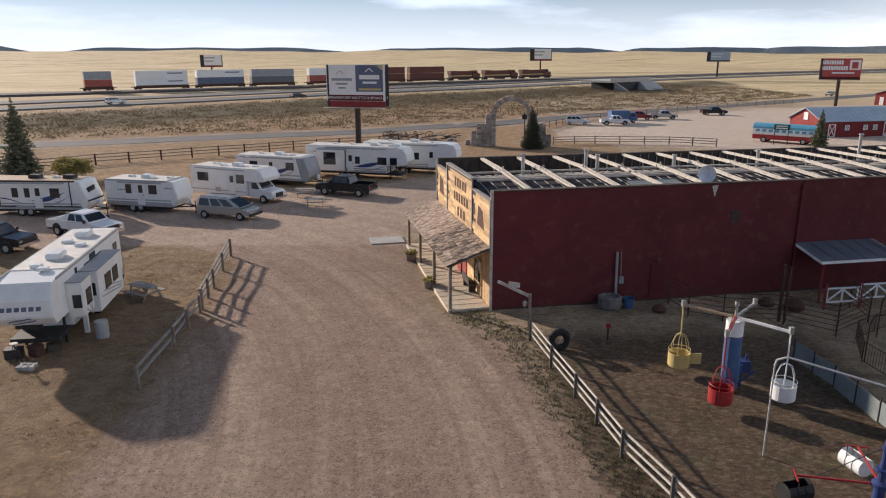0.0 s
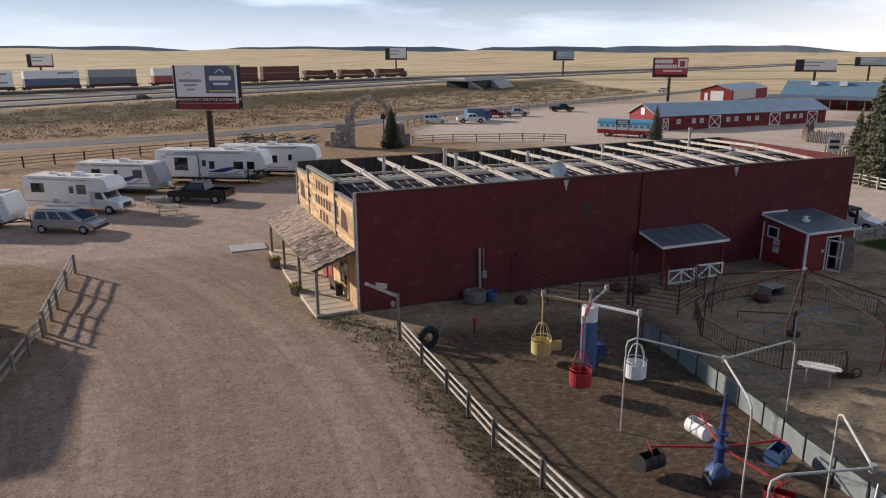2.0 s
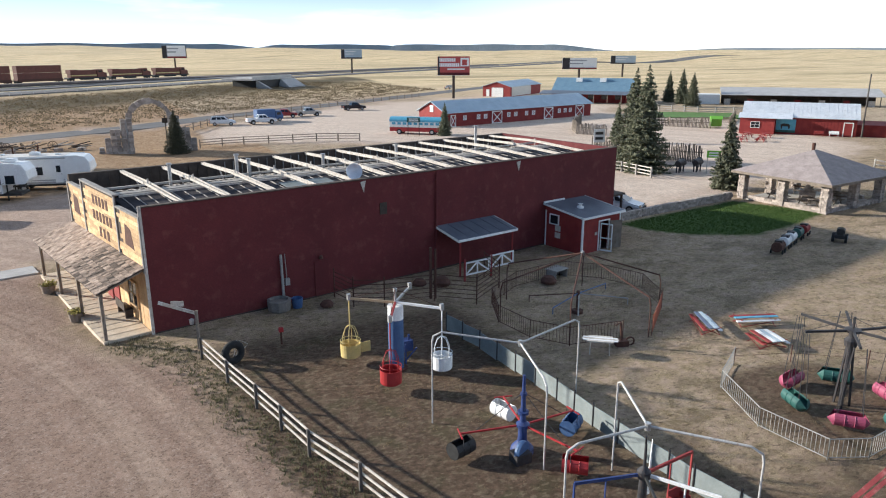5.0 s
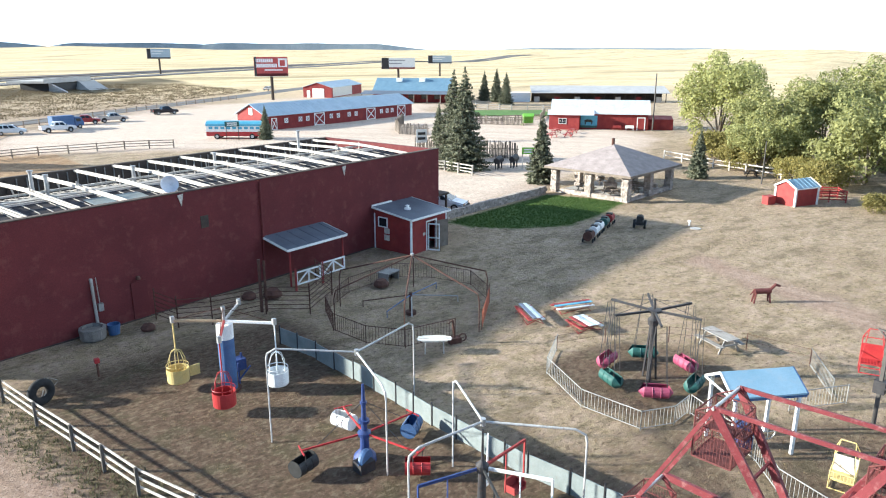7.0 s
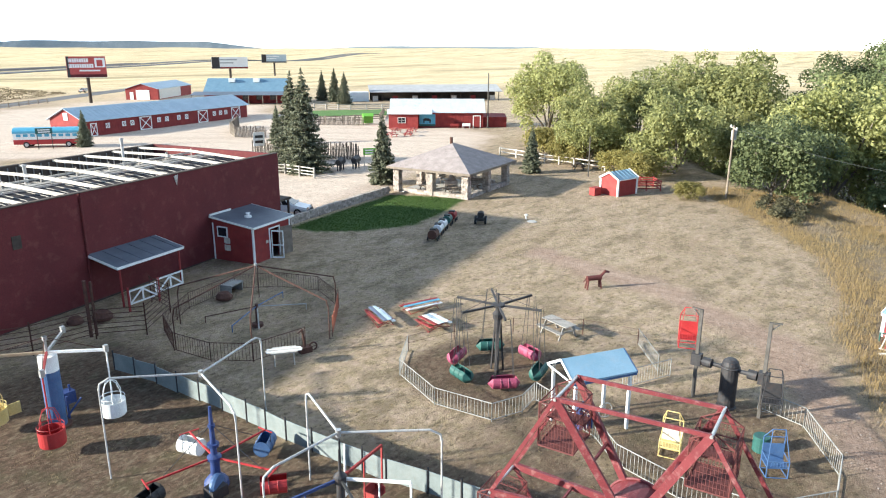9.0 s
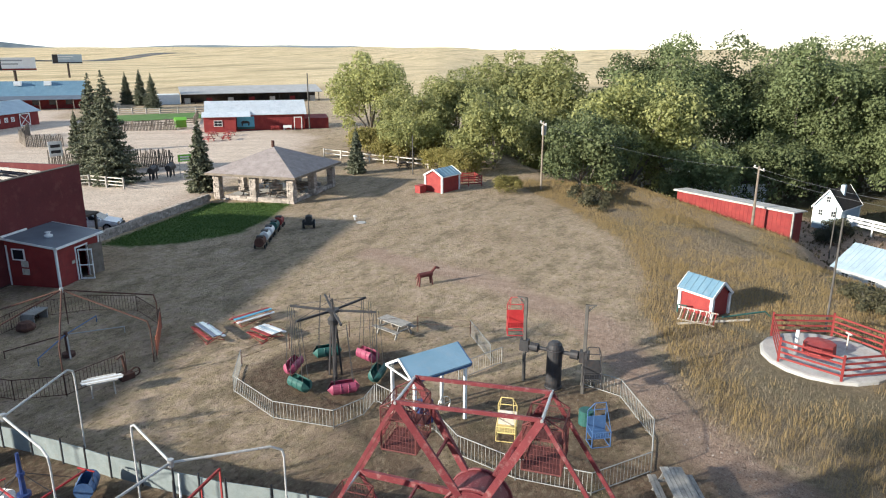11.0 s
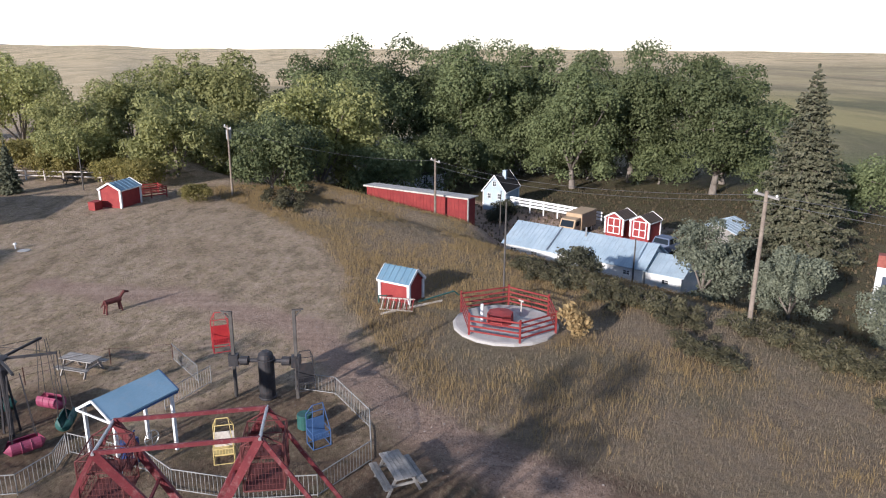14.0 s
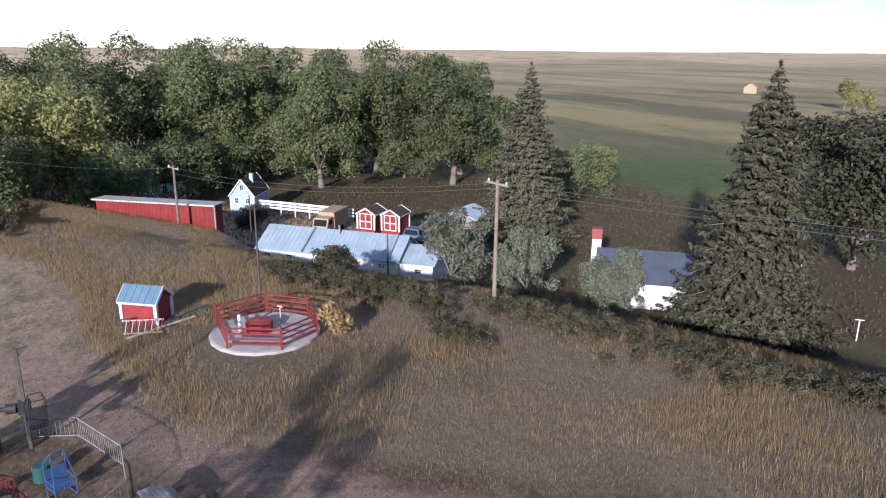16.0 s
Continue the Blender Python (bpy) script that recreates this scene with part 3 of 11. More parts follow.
    # mat spread over the near yard, with cloud shade in its tone
    thatch = np.maximum(thatch, 0.95 * smooth01((27.0 - np.hypot(px - 2, py + 2) + 3 * w) / 7.0) * (px > 5))
    thatch = np.maximum(thatch, 0.25 * (px < 15) * (py > 60))
    thatch = np.maximum(thatch, 0.9 * smooth01((4.3 - np.hypot(px - 25.7, py - 15.2) + 0.4 * w) / 0.8))
    thatch = np.maximum(thatch, 0.8 * smooth01((4.6 - np.hypot(px - 25.2, py - 5.2) + 0.5 * w) / 1.2))
    rust = (px < 25) * smooth01((py - 56) / 8) * smooth01((df - 3) / 3) * (1 - 0.75 * gravel) * (r < 260)
    rust = np.maximum(rust, 0.7 * (px < -11) * (py < 48))
    lot = smooth01((in_poly(px, py, YARD) + 6) / 12) + 0.25 * (py > 48) * (px < 20) * (1 - lowyard)
    for nm, val in (("thatch", thatch), ("lot", lot), ("gravel", gravel), ("green", green), ("rust", rust), ("pasture", smooth01((r - 120) / 60)), ("meadow", meadow), ("brush", brush)):
        at = data.attributes.new(nm, "FLOAT", "POINT")
        at.data.foreach_set("value", np.clip(val, 0, 1).astype(np.float32).ravel())
    m = bpy.data.materials.new("ground")
    m.use_nodes = True
    n, l = m.node_tree.nodes, m.node_tree.links
    b = n["Principled BSDF"]
    b.inputs["Roughness"].default_value = 0.95
    b.inputs["Specular IOR Level"].default_value = 0.15
    tc = n.new("ShaderNodeTexCoord")

    def noise_at(scale, detail=5, rough=0.55, stretch=None):
        t = n.new("ShaderNodeTexNoise")
        t.inputs["Scale"].default_value = scale
        t.inputs["Detail"].default_value = detail
        t.inputs["Roughness"].default_value = rough
        if stretch:
            mp = n.new("ShaderNodeMapping")
            mp.inputs["Scale"].default_value = stretch[:3]
            mp.inputs["Rotation"].default_value = (0, 0, stretch[3])
            l.new(tc.outputs["Object"], mp.inputs["Vector"])
            l.new(mp.outputs["Vector"], t.inputs["Vector"])
        else:
            l.new(tc.outputs["Object"], t.inputs["Vector"])
        return t.outputs["Fac"]

    def ranged(v, a, c, lo=0.0, hi=1.0):
        r = n.new("ShaderNodeMapRange")
        r.inputs["From Min"].default_value, r.inputs["From Max"].default_value = a, c
        r.inputs["To Min"].default_value, r.inputs["To Max"].default_value = lo, hi
        l.new(v, r.inputs["Value"])
        return r.outputs["Result"]

    def blend(f, c1, c2, how="MIX"):
        x = n.new("ShaderNodeMixRGB")
        x.blend_type = how
        for key, v in (("Fac", f), ("Color1", c1), ("Color2", c2)):
            if isinstance(v, tuple):
                x.inputs[key].default_value = (*v, 1)
            elif isinstance(v, float):
                x.inputs[key].default_value = v
            else:
                l.new(v, x.inputs[key])
        return x.outputs["Color"]

    def attr(nm):
        a = n.new("ShaderNodeAttribute")
        a.attribute_name = nm
        return a.outputs["Fac"]

    def mul(a, c):
        k = n.new("ShaderNodeMath")
        k.operation = "MULTIPLY"
        for s, v in zip(k.inputs, (a, c)):
            if isinstance(v, float):
                s.default_value = v
            else:
                l.new(v, s)
        return k.outputs["Value"]

    def cells(scale):
        v = n.new("ShaderNodeTexVoronoi")
        v.inputs["Scale"].default_value = scale
        l.new(tc.outputs["Object"], v.inputs["Vector"])
        sx = n.new("ShaderNodeSeparateColor")
        l.new(v.outputs["Color"], sx.inputs["Color"])
        return sx.outputs["Red"], v.outputs["Distance"]

    broad, mid, fine, grain = noise_at(0.09), noise_at(0.6, 6, 0.65), noise_at(4.5, 6, 0.75), noise_at(24.0, 4, 0.8)
    patch = noise_at(1.5, 6, 0.75)
    pebble, pebble_d = cells(15.0)
    clod, clod_d = cells(4.2)
    # trodden sandy dirt with thatches of thin dry grass
    soil = blend(ranged(broad, 0.35, 0.65), (0.43, 0.315, 0.23), (0.55, 0.42, 0.315))
    soil = blend(mul(ranged(grain, 0.5, 0.7), 0.6), soil, (0.26, 0.195, 0.135))
    tuft = blend(ranged(grain, 0.36, 0.62), (0.15, 0.115, 0.065), (0.56, 0.455, 0.275))
    lush = blend(ranged(fine, 0.3, 0.7), (0.21, 0.16, 0.08), (0.47, 0.365, 0.21))
    tuft = blend(mul(ranged(mid, 0.46, 0.60), 0.7), tuft, lush)
    col = blend(ranged(patch, 0.38, 0.62), soil, tuft)
    col = blend(mul(ranged(fine, 0.55, 0.70), 0.5), col, (0.16, 0.12, 0.075))
    col = blend(mul(ranged(patch, 0.58, 0.66), 0.4), col, (0.16, 0.125, 0.08))
    speck = noise_at(4.6, 3, 0.55, (0.7, 1.25, 1.0, 0.6))
    col = blend(mul(ranged(speck, 0.60, 0.64), 0.6), col, (0.105, 0.08, 0.055))
    col = blend(mul(ranged(speck, 0.44, 0.37), 0.25), col, (0.62, 0.505, 0.36))
    worn = noise_at(0.42, 7, 0.72, (0.7, 1.5, 1.0, 0.6))
    col = blend(mul(ranged(worn, 0.50, 0.60), 0.62), col, (0.185, 0.15, 0.092))
    col = blend(mul(ranged(worn, 0.44, 0.36), 0.35), col, (0.56, 0.43, 0.33))
    # brown matted grass among the rides, darkened further to include cloud shade
    mat = blend(ranged(fine, 0.33, 0.67), (0.08, 0.056, 0.036), (0.205, 0.135, 0.092))
    mat = blend(mul(ranged(patch, 0.50, 0.58), 0.6), mat, (0.21, 0.155, 0.105))
    mat = blend(mul(ranged(mid, 0.52, 0.64), 0.6), mat, (0.10, 0.095, 0.048))
    mat = blend(mul(ranged(grain, 0.52, 0.66), 0.7), mat, (0.055, 0.042, 0.03))
    mat = blend(mul(ranged(grain, 0.47, 0.34), 0.45), mat, (0.29, 0.225, 0.15))
    mat = blend(mul(ranged(speck, 0.57, 0.65), 0.45), mat, (0.05, 0.04, 0.028))
    mat = blend(mul(ranged(speck, 0.45, 0.38), 0.4), mat, (0.31, 0.255, 0.17))
    col = blend(attr("thatch"), col, mat)
    # pebbly drive with wheel tracks
    stones = blend(ranged(mid, 0.3, 0.7), (0.36, 0.245, 0.182), (0.445, 0.32, 0.245))
    def arcs(scale, stretch, detail, rough):
        """Noise drawn out along the bend of the drive."""
        off = n.new("ShaderNodeVectorMath")
        off.operation = "SUBTRACT"
        off.inputs[1].default_value = (-44.0, 16.0, 0.0)
        l.new(tc.outputs["Object"], off.inputs[0])
        flat = n.new("ShaderNodeVectorMath")
        flat.operation = "MULTIPLY"
        flat.inputs[1].default_value = (1, 1, 0)
        l.new(off.outputs["Vector"], flat.inputs[0])
        far = n.new("ShaderNodeVectorMath")
        far.operation = "LENGTH"
        l.new(flat.outputs["Vector"], far.inputs[0])
        sp = n.new("ShaderNodeSeparateXYZ")
        l.new(flat.outputs["Vector"], sp.inputs["Vector"])
        turn = n.new("ShaderNodeMath")
        turn.operation = "ARCTAN2"
        l.new(sp.outputs["Y"], turn.inputs[0])
        l.new(sp.outputs["X"], turn.inputs[1])
        cv = n.new("ShaderNodeCombineXYZ")
        l.new(far.outputs["Value"], cv.inputs["X"])
        l.new(mul(turn.outputs["Value"], 40.0 * stretch), cv.inputs["Y"])
        t = n.new("ShaderNodeTexNoise")
        t.inputs["Scale"].default_value, t.inputs["Detail"].default_value, t.inputs["Roughness"].default_value = scale, detail, rough
        l.new(cv.outputs["Vector"], t.inputs["Vector"])
        return t.outputs["Fac"]

    streak = arcs(0.5, 0.06, 5, 0.6)
    stones = blend(mul(ranged(streak, 0.46, 0.62), 0.5), stones, (0.60, 0.455, 0.345))
    streak2 = arcs(2.2, 0.025, 3, 0.55)
    stones = blend(mul(ranged(streak2, 0.52, 0.62), 0.42), stones, (0.28, 0.19, 0.14))
    pale = blend(ranged(mid, 0.3, 0.7), (0.58, 0.465, 0.365), (0.72, 0.605, 0.49))
    pale = blend(mul(ranged(streak, 0.50, 0.64), 0.6), pale, (0.50, 0.39, 0.30))
    stones = blend(attr("lot"), stones, pale)
    stones = blend(mul(ranged(pebble, 0.75, 0.98), 0.5), stones, (0.56, 0.45, 0.37))
    stones = blend(mul(ranged(pebble, 0.24, 0.02), 0.6), stones, (0.16, 0.11, 0.08))
    stones = blend(mul(ranged(grain, 0.54, 0.70), 0.4), stones, (0.17, 0.115, 0.085))
    stones = blend(mul(ranged(fine, 0.58, 0.70), 0.5), stones, (0.50, 0.39, 0.315))
    earth = blend(ranged(patch, 0.4, 0.6), (0.42, 0.285, 0.165), (0.28, 0.18, 0.10))
    earth = blend(mul(ranged(mid, 0.5, 0.62), 0.6), earth, (0.50, 0.36, 0.215))
    earth = blend(mul(ranged(fine, 0.55, 0.68), 0.6), earth, (0.16, 0.105, 0.06))
    col = blend(attr("rust"), col, earth)
    col = blend(attr("gravel"), col, stones)
    # pasture gold, raised above dry straw to carry distant sunlight
    gold = blend(ranged(broad, 0.35, 0.65), (0.66, 0.51, 0.29), (0.79, 0.64, 0.39))
    band = noise_at(0.012, 6, 0.65, (1.0, 3.5, 1.0, 0.5))
    gold = blend(mul(ranged(band, 0.46, 0.56), 0.45), gold, (0.42, 0.32, 0.17))
    band2 = noise_at(0.004, 6, 0.7, (1.0, 5.0, 1.0, 0.2))
    gold = blend(mul(ranged(band2, 0.54, 0.60), 0.7), gold, (0.29, 0.235, 0.12))
    gold = blend(mul(ranged(fine, 0.42, 0.62), 0.22), gold, (0.20, 0.145, 0.08))
    near = blend(ranged(fine, 0.35, 0.65), (0.22, 0.17, 0.115), (0.33, 0.255, 0.165))
    near = blend(mul(ranged(patch, 0.48, 0.60), 0.6), near, (0.235, 0.19, 0.14))
    near = blend(mul(ranged(broad, 0.5, 0.62), 0.5), near, (0.17, 0.155, 0.095))
    gold = blend(attr("pasture"), near, gold)
    col = blend(attr("meadow"), col, gold)
    turf = blend(ranged(mid, 0.35, 0.65), (0.055, 0.105, 0.022), (0.10, 0.155, 0.04))
    turf = blend(mul(ranged(fine, 0.5, 0.7), 0.4), turf, (0.15, 0.14, 0.05))
    strips = noise_at(0.011, 6, 0.65, (0.6, 1.7, 1.0, 0.9))
    field = blend(ranged(strips, 0.44, 0.58), (0.105, 0.11, 0.046), (0.33, 0.285, 0.115))
    turf = blend(attr("pasture"), turf, field)
    col = blend(attr("green"), col, turf)
    # dark scrub ground; bank and tree shade are part of this tone
    scrub = blend(ranged(fine, 0.35, 0.65), (0.08, 0.064, 0.038), (0.14, 0.105, 0.06))
    scrub = blend(mul(ranged(mid, 0.48, 0.62), 0.7), scrub, (0.115, 0.11, 0.05))
    col = blend(attr("brush"), col, scrub)
    shade = ranged(clod, 0.0, 1.0, 0.88, 1.12)
    col = blend(1.0, col, shade, "MULTIPLY")
    shade = ranged(grain, 0.32, 0.68, 0.62, 1.32)
    col = blend(1.0, col, shade, "MULTIPLY")
    l.new(col, b.inputs["Base Color"])
    bp = n.new("ShaderNodeBump")
    flat_ground = n.new("ShaderNodeMath")
    flat_ground.operation = "MAXIMUM"
    l.new(attr("pasture"), flat_ground.inputs[0])
    l.new(attr("lot"), flat_ground.inputs[1])
    l.new(ranged(flat_ground.outputs["Value"], 0.0, 1.0, 1.0, 0.12), bp.inputs["Strength"])
    bp.inputs["Distance"].default_value = 0.12
    mx = n.new("ShaderNodeMath")
    mx.operation = "ADD"
    l.new(fine, mx.inputs[0])
    l.new(mul(grain, 0.8), mx.inputs[1])
    l.new(mx.outputs["Value"], bp.inputs["Height"])
    l.new(bp.outputs["Normal"], b.inputs["Normal"])
    data.materials.append(m)
    return tagged(new("ground", data), "dusty gravel and dry prairie grass ground with a small lawn", "ground", kind="structure")


make_ground()


def ribbon(name, line, half, material, lift, label, category, step=6.0, off=0.0, kind="structure"):
    """A road laid over the land along a line."""
    pts = []
    for (ax, ay), (bx, by) in zip(line, line[1:]):
        k = max(1, int(math.hypot(bx - ax, by - ay) / step))
        pts += [(ax + (bx - ax) * i / k, ay + (by - ay) * i / k) for i in range(k)]
    pts.append(line[-1])
    v, f = [], []
    for i, (x, y) in enumerate(pts):
        x0, y0 = pts[max(0, i - 1)]
        x1, y1 = pts[min(len(pts) - 1, i + 1)]
        d = Vector((x1 - x0, y1 - y0)).normalized()
        nx, ny = -d.y, d.x
        z = max(ground_z(x + nx * (off + h), y + ny * (off + h)) for h in (-half, 0, half)) + lift
        for h in (-half, half):
            v.append((x + nx * (off + h), y + ny * (off + h), z))
        for h in (-half, half):
            v.append((x + nx * (off + h * 1.06), y + ny * (off + h * 1.06), z - lift - 1.0))
        if i:
            k = 4 * i
            f += [(k - 4, k - 3, k + 1, k), (k - 2, k - 4, k, k + 2), (k - 3, k - 1, k + 3, k + 1)]
    return solid(name, S().add(v, f), material, label, category, kind=kind)


ribbon("road_highway_near", HIGHWAY[1:], 6.0, M["asphalt"], 0.35, "grey asphalt carriageway of the highway", "road", off=-11)
ribbon("road_highway_far", HIGHWAY[1:], 6.0, M["asphalt"], 0.35, "grey asphalt carriageway of the highway beyond the median", "road", off=14)
ribbon("road_frontage", FRONTAGE[1:-1], 3.6, M["asphalt"], 0.03, "narrow paved frontage road beside the highway", "road")

# ---------------- far hills ----------------


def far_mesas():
    """Low wooded hills along the horizon, with haze put into their colour."""
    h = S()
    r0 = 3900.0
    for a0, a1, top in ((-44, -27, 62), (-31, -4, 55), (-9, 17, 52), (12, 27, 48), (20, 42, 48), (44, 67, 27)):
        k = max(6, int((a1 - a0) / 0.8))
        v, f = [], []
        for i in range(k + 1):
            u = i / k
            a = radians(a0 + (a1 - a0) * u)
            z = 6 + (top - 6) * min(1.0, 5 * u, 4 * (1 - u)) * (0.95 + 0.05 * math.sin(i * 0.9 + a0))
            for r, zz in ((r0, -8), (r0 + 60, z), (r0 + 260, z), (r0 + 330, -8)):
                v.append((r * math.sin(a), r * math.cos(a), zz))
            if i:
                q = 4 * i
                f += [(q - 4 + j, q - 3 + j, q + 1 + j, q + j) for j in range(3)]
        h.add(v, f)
    solid("backdrop_hills", h, M["far_hill"], "low wooded hills on the far horizon, haze put into their blue-grey", "hills", kind="structure")


far_mesas()
STORE = pose(2.4, 35.6, 0, 0, 0, 10.1)
SL, SW, SH = 35.2, 13.0, 6.4


# ---------------- red store building ----------------
def cross_door(parent, w, h, m, panel, trim, name="door", bar=0.1, label=""):
    """A plank door or shutter with a white frame and crossed braces, in its own x, z plane facing -y."""
    d = part(name, S().box(-w / 2, w / 2, -0.03, 0.03, 0, h), panel, parent, label)
    d.matrix_basis = m
    t = S()
    t.box(-w / 2, w / 2, -0.065, -0.032, 0, bar).box(-w / 2, w / 2, -0.065, -0.032, h - bar, h)
    t.box(-w / 2, -w / 2 + bar, -0.065, -0.032, bar, h - bar).box(w / 2 - bar, w / 2, -0.065, -0.032, bar, h - bar)
    part("frame", t, trim, d, "white painted frame boards")
    x = S()
    x.beam((-w / 2 + bar, -0.05, bar), (w / 2 - bar, -0.05, h - bar), 0.025, bar * 0.9, 0)
    x.beam((-w / 2 + bar, -0.054, h - bar), (w / 2 - bar, -0.054, bar), 0.025, bar * 0.9, 0)
    part("brace", x, trim, d)
    return d


def window_unit(parent, w, h, m, trim=None, bar=0.07, cross=True, name="window"):
    """A framed window in an x, z plane facing -y."""
    trim = trim or M["white"]
    o = S()
    o.box(-w / 2 - bar, w / 2 + bar, -0.06, 0.02, -bar, 0).box(-w / 2 - bar, w / 2 + bar, -0.06, 0.02, h, h + bar)
    o.box(-w / 2 - bar, -w / 2, -0.06, 0.02, 0, h).box(w / 2, w / 2 + bar, -0.06, 0.02, 0, h)
    if cross:
        o.box(-0.02, 0.02, -0.045, 0.0, 0, h).box(-w / 2, -0.02, -0.045, 0.0, h / 2 - 0.02, h / 2 + 0.02).box(0.02, w / 2, -0.045, 0.0, h / 2 - 0.02, h / 2 + 0.02)
    f = part(name, o, trim, parent)
    f.matrix_basis = m
    part("pane", S().box(-w / 2, w / 2, -0.02, 0.0, 0, h), M["glass"], f)
    return f


def make_store():
    st = thing("store_building", STORE, "long dark red store building with a weathered wooden western front", "building")
    skew = -0.63
    # masonry walls; the front stands a little askew
    part("side_wall", S().box(0, 17.6, 0, 0.3, -0.6, SH).box(17.75, SL, 0, 0.3, -0.6, SH + 0.02).box(17.6, 17.75, 0.06, 0.3, -0.6, SH - 0.1), M["red_wall"], st, "dark red painted masonry wall")
    part("footing", S().box(0.1, SL, -0.06, -0.003, -0.6, 0.06), M["dark_wood"], st)
    part("wall_coping", S().box(-0.02, SL + 0.03, -0.03, 0.33, SH + 0.024, SH + 0.07), M["dark_wood"], st)
    part("back_wall", S().box(skew, SL, SW - 0.3, SW, -0.6, SH), M["dark_wood"], st, "dark boarded back parapet wall")
    part("end_wall", S().box(SL - 0.3, SL, 0.3, SW - 0.3, -0.6, SH), M["red_wall"], st)
    front = S().add([(0, 0.3, -0.6), (0.25, 0.3, -0.6), (0.25 + skew, SW - 0.3, -0.6), (skew, SW - 0.3, -0.6), (0, 0.3, 5.7), (0.25, 0.3, 5.7), (0.25 + skew, SW - 0.3, 5.7), (skew, SW - 0.3, 5.7)],
                    [(3, 2, 1, 0), (4, 5, 6, 7), (0, 1, 5, 4), (1, 2, 6, 5), (2, 3, 7, 6), (3, 0, 4, 7)])
    part("front_wall", front, M["dark_wood"], st)
    # rounded roof with a flat crown
    prof = [(0.3, 4.55)] + [(0.3 + 4.6 * t, 4.55 + 1.25 * math.sin(t * math.pi / 2)) for t in (0.2, 0.4, 0.6, 0.8, 1.0)]
    prof += [(7.4, 5.95), (8.0, 5.8)] + [(8.0 + 4.7 * t, 5.8 - 1.25 * (1 - math.cos(t * math.pi / 2))) for t in (0.2, 0.4, 0.6, 0.8, 1.0)]
    part("roof", S().prism(prof + [(12.7, 4.3), (0.3, 4.3)], "x", 0.28, SL - 0.31), M["roof_membrane"], st, "dark rounded roof covering with pale patches")
    seam = S()
    for i in range(52):
        x = 0.7 + i * 0.66
        pts = [(x, y, z + 0.02) for y, z in prof]
        for a, b in zip(pts, pts[1:]):
            seam.beam(a, b, 0.05, 0.04)
    part("roof_seam", seam, M["grey_wood"], st, kind="stuff")
    part("ridge_board", S().box(0.4, SL - 0.5, 6.15, 6.75, 6.0, 6.06), M["grey_wood"], st)
    for x in np.arange(1.0, SL - 1, 0.62):
        part("parapet_stud", S().box(x, x + 0.06, SW - 0.36, SW - 0.302, 4.9, 6.25), M["grey_wood"] if x > 9 else M["dark_wood"], st)
    part("pale_roof_sheet", S().prism([(0.9, 5.02), (1.9, 5.42), (3.4, 5.74), (4.9, 5.86), (4.9, 5.89), (3.4, 5.77), (1.9, 5.45), (0.9, 5.05)], "x", 9.4, 12.6), M["sheet"], st, "pale blue-grey sheet patch on the roof")
    part("purlin", S().box(0.4, SL - 0.5, 5.3, 5.42, 6.02, 6.14), M["old_white"], st)
    part("purlin", S().box(0.4, SL - 0.5, 8.2, 8.32, 5.98, 6.1), M["old_white"], st)
    # white timbers over the roof, in pairs
    rnd = random.Random(4)
    for i in range(13):
        x = 2.4 + i * 2.58
        top = 6.36 + rnd.uniform(-0.05, 0.05)
        for dx in (-0.08, 0.08):
            o = S()
            o.beam((x + dx, SW - 0.32, 6.3), (x + dx * 1.6 + rnd.uniform(-0.05, 0.05), 7.2, top), 0.055, 0.15)
            o.beam((x + dx * 1.6, 7.2, top), (x + dx + 0.25, 0.32, 5.98), 0.055, 0.15)
            part("roof_timber", o, M["old_white"], st)
        part("timber_brace", S().beam((x + 0.05, 2.6, 6.05), (x - 0.35, 2.1, 5.3), 0.06, 0.12), M["old_white"], st)
        part("timber_brace", S().beam((x, 9.6, 6.3), (x + 0.3, 9.9, 5.6), 0.06, 0.1), M["old_white"], st)
        part("timber_post", S().rod((x, 7.0, 5.9), (x, 7.0, 6.6), 0.05, n=6), M["old_white"], st)
    for x, y, h in ((8.1, 8.0, 1.2), (9.0, 8.3, 0.8), (4.2, 8.8, 0.9), (20.5, 8.5, 0.8), (28.6, 9.0, 1.6), (14.5, 8.6, 0.6)):
        part("vent_pipe", S().rod((x, y, 5.6), (x, y, 6.1 + h), 0.11, n=10).rod((x, y, 6.1 + h), (x, y, 6.2 + h), 0.16, n=10), M["steel"], st, smooth=False)
    # corner trim and front panels
    f = part("front_face", S().box(-0.06, 0.0, 0.0, 3.62, 3.2, 5.9).box(-0.06, 0.0, 3.64, 9.72, 3.2, 6.45).box(-0.06, 0.0, 9.74, 12.95, 3.2, 5.9).box(-0.05, 0.0, 0.0, 12.95, 0.0, 3.2), M["dark_wood"], st)
    f.matrix_basis = pose(0, 0, 0, 0, 0, 2.75)
    caps = S().box(-0.12, 0.12, 0.0, 3.6, 5.9, 5.98).box(-0.16, 0.14, 3.56, 9.8, 6.45, 6.54).box(-0.12, 0.12, 9.8, 12.95, 5.9, 5.98)
    part("parapet_cap", caps, M["grey_wood"], f)
    for y in (0.0, 3.63, 9.73, 12.9):
        part("corner_board", S().box(-0.13, -0.062, y - 0.08, y + 0.08, 3.2, 6.4 if 3 < y < 10 else 6.0), M["grey_wood"], f)
    part("corner_trim", S().box(-0.1, 0.05, -0.06, -0.004, 0, 6.5), M["old_white"], f)
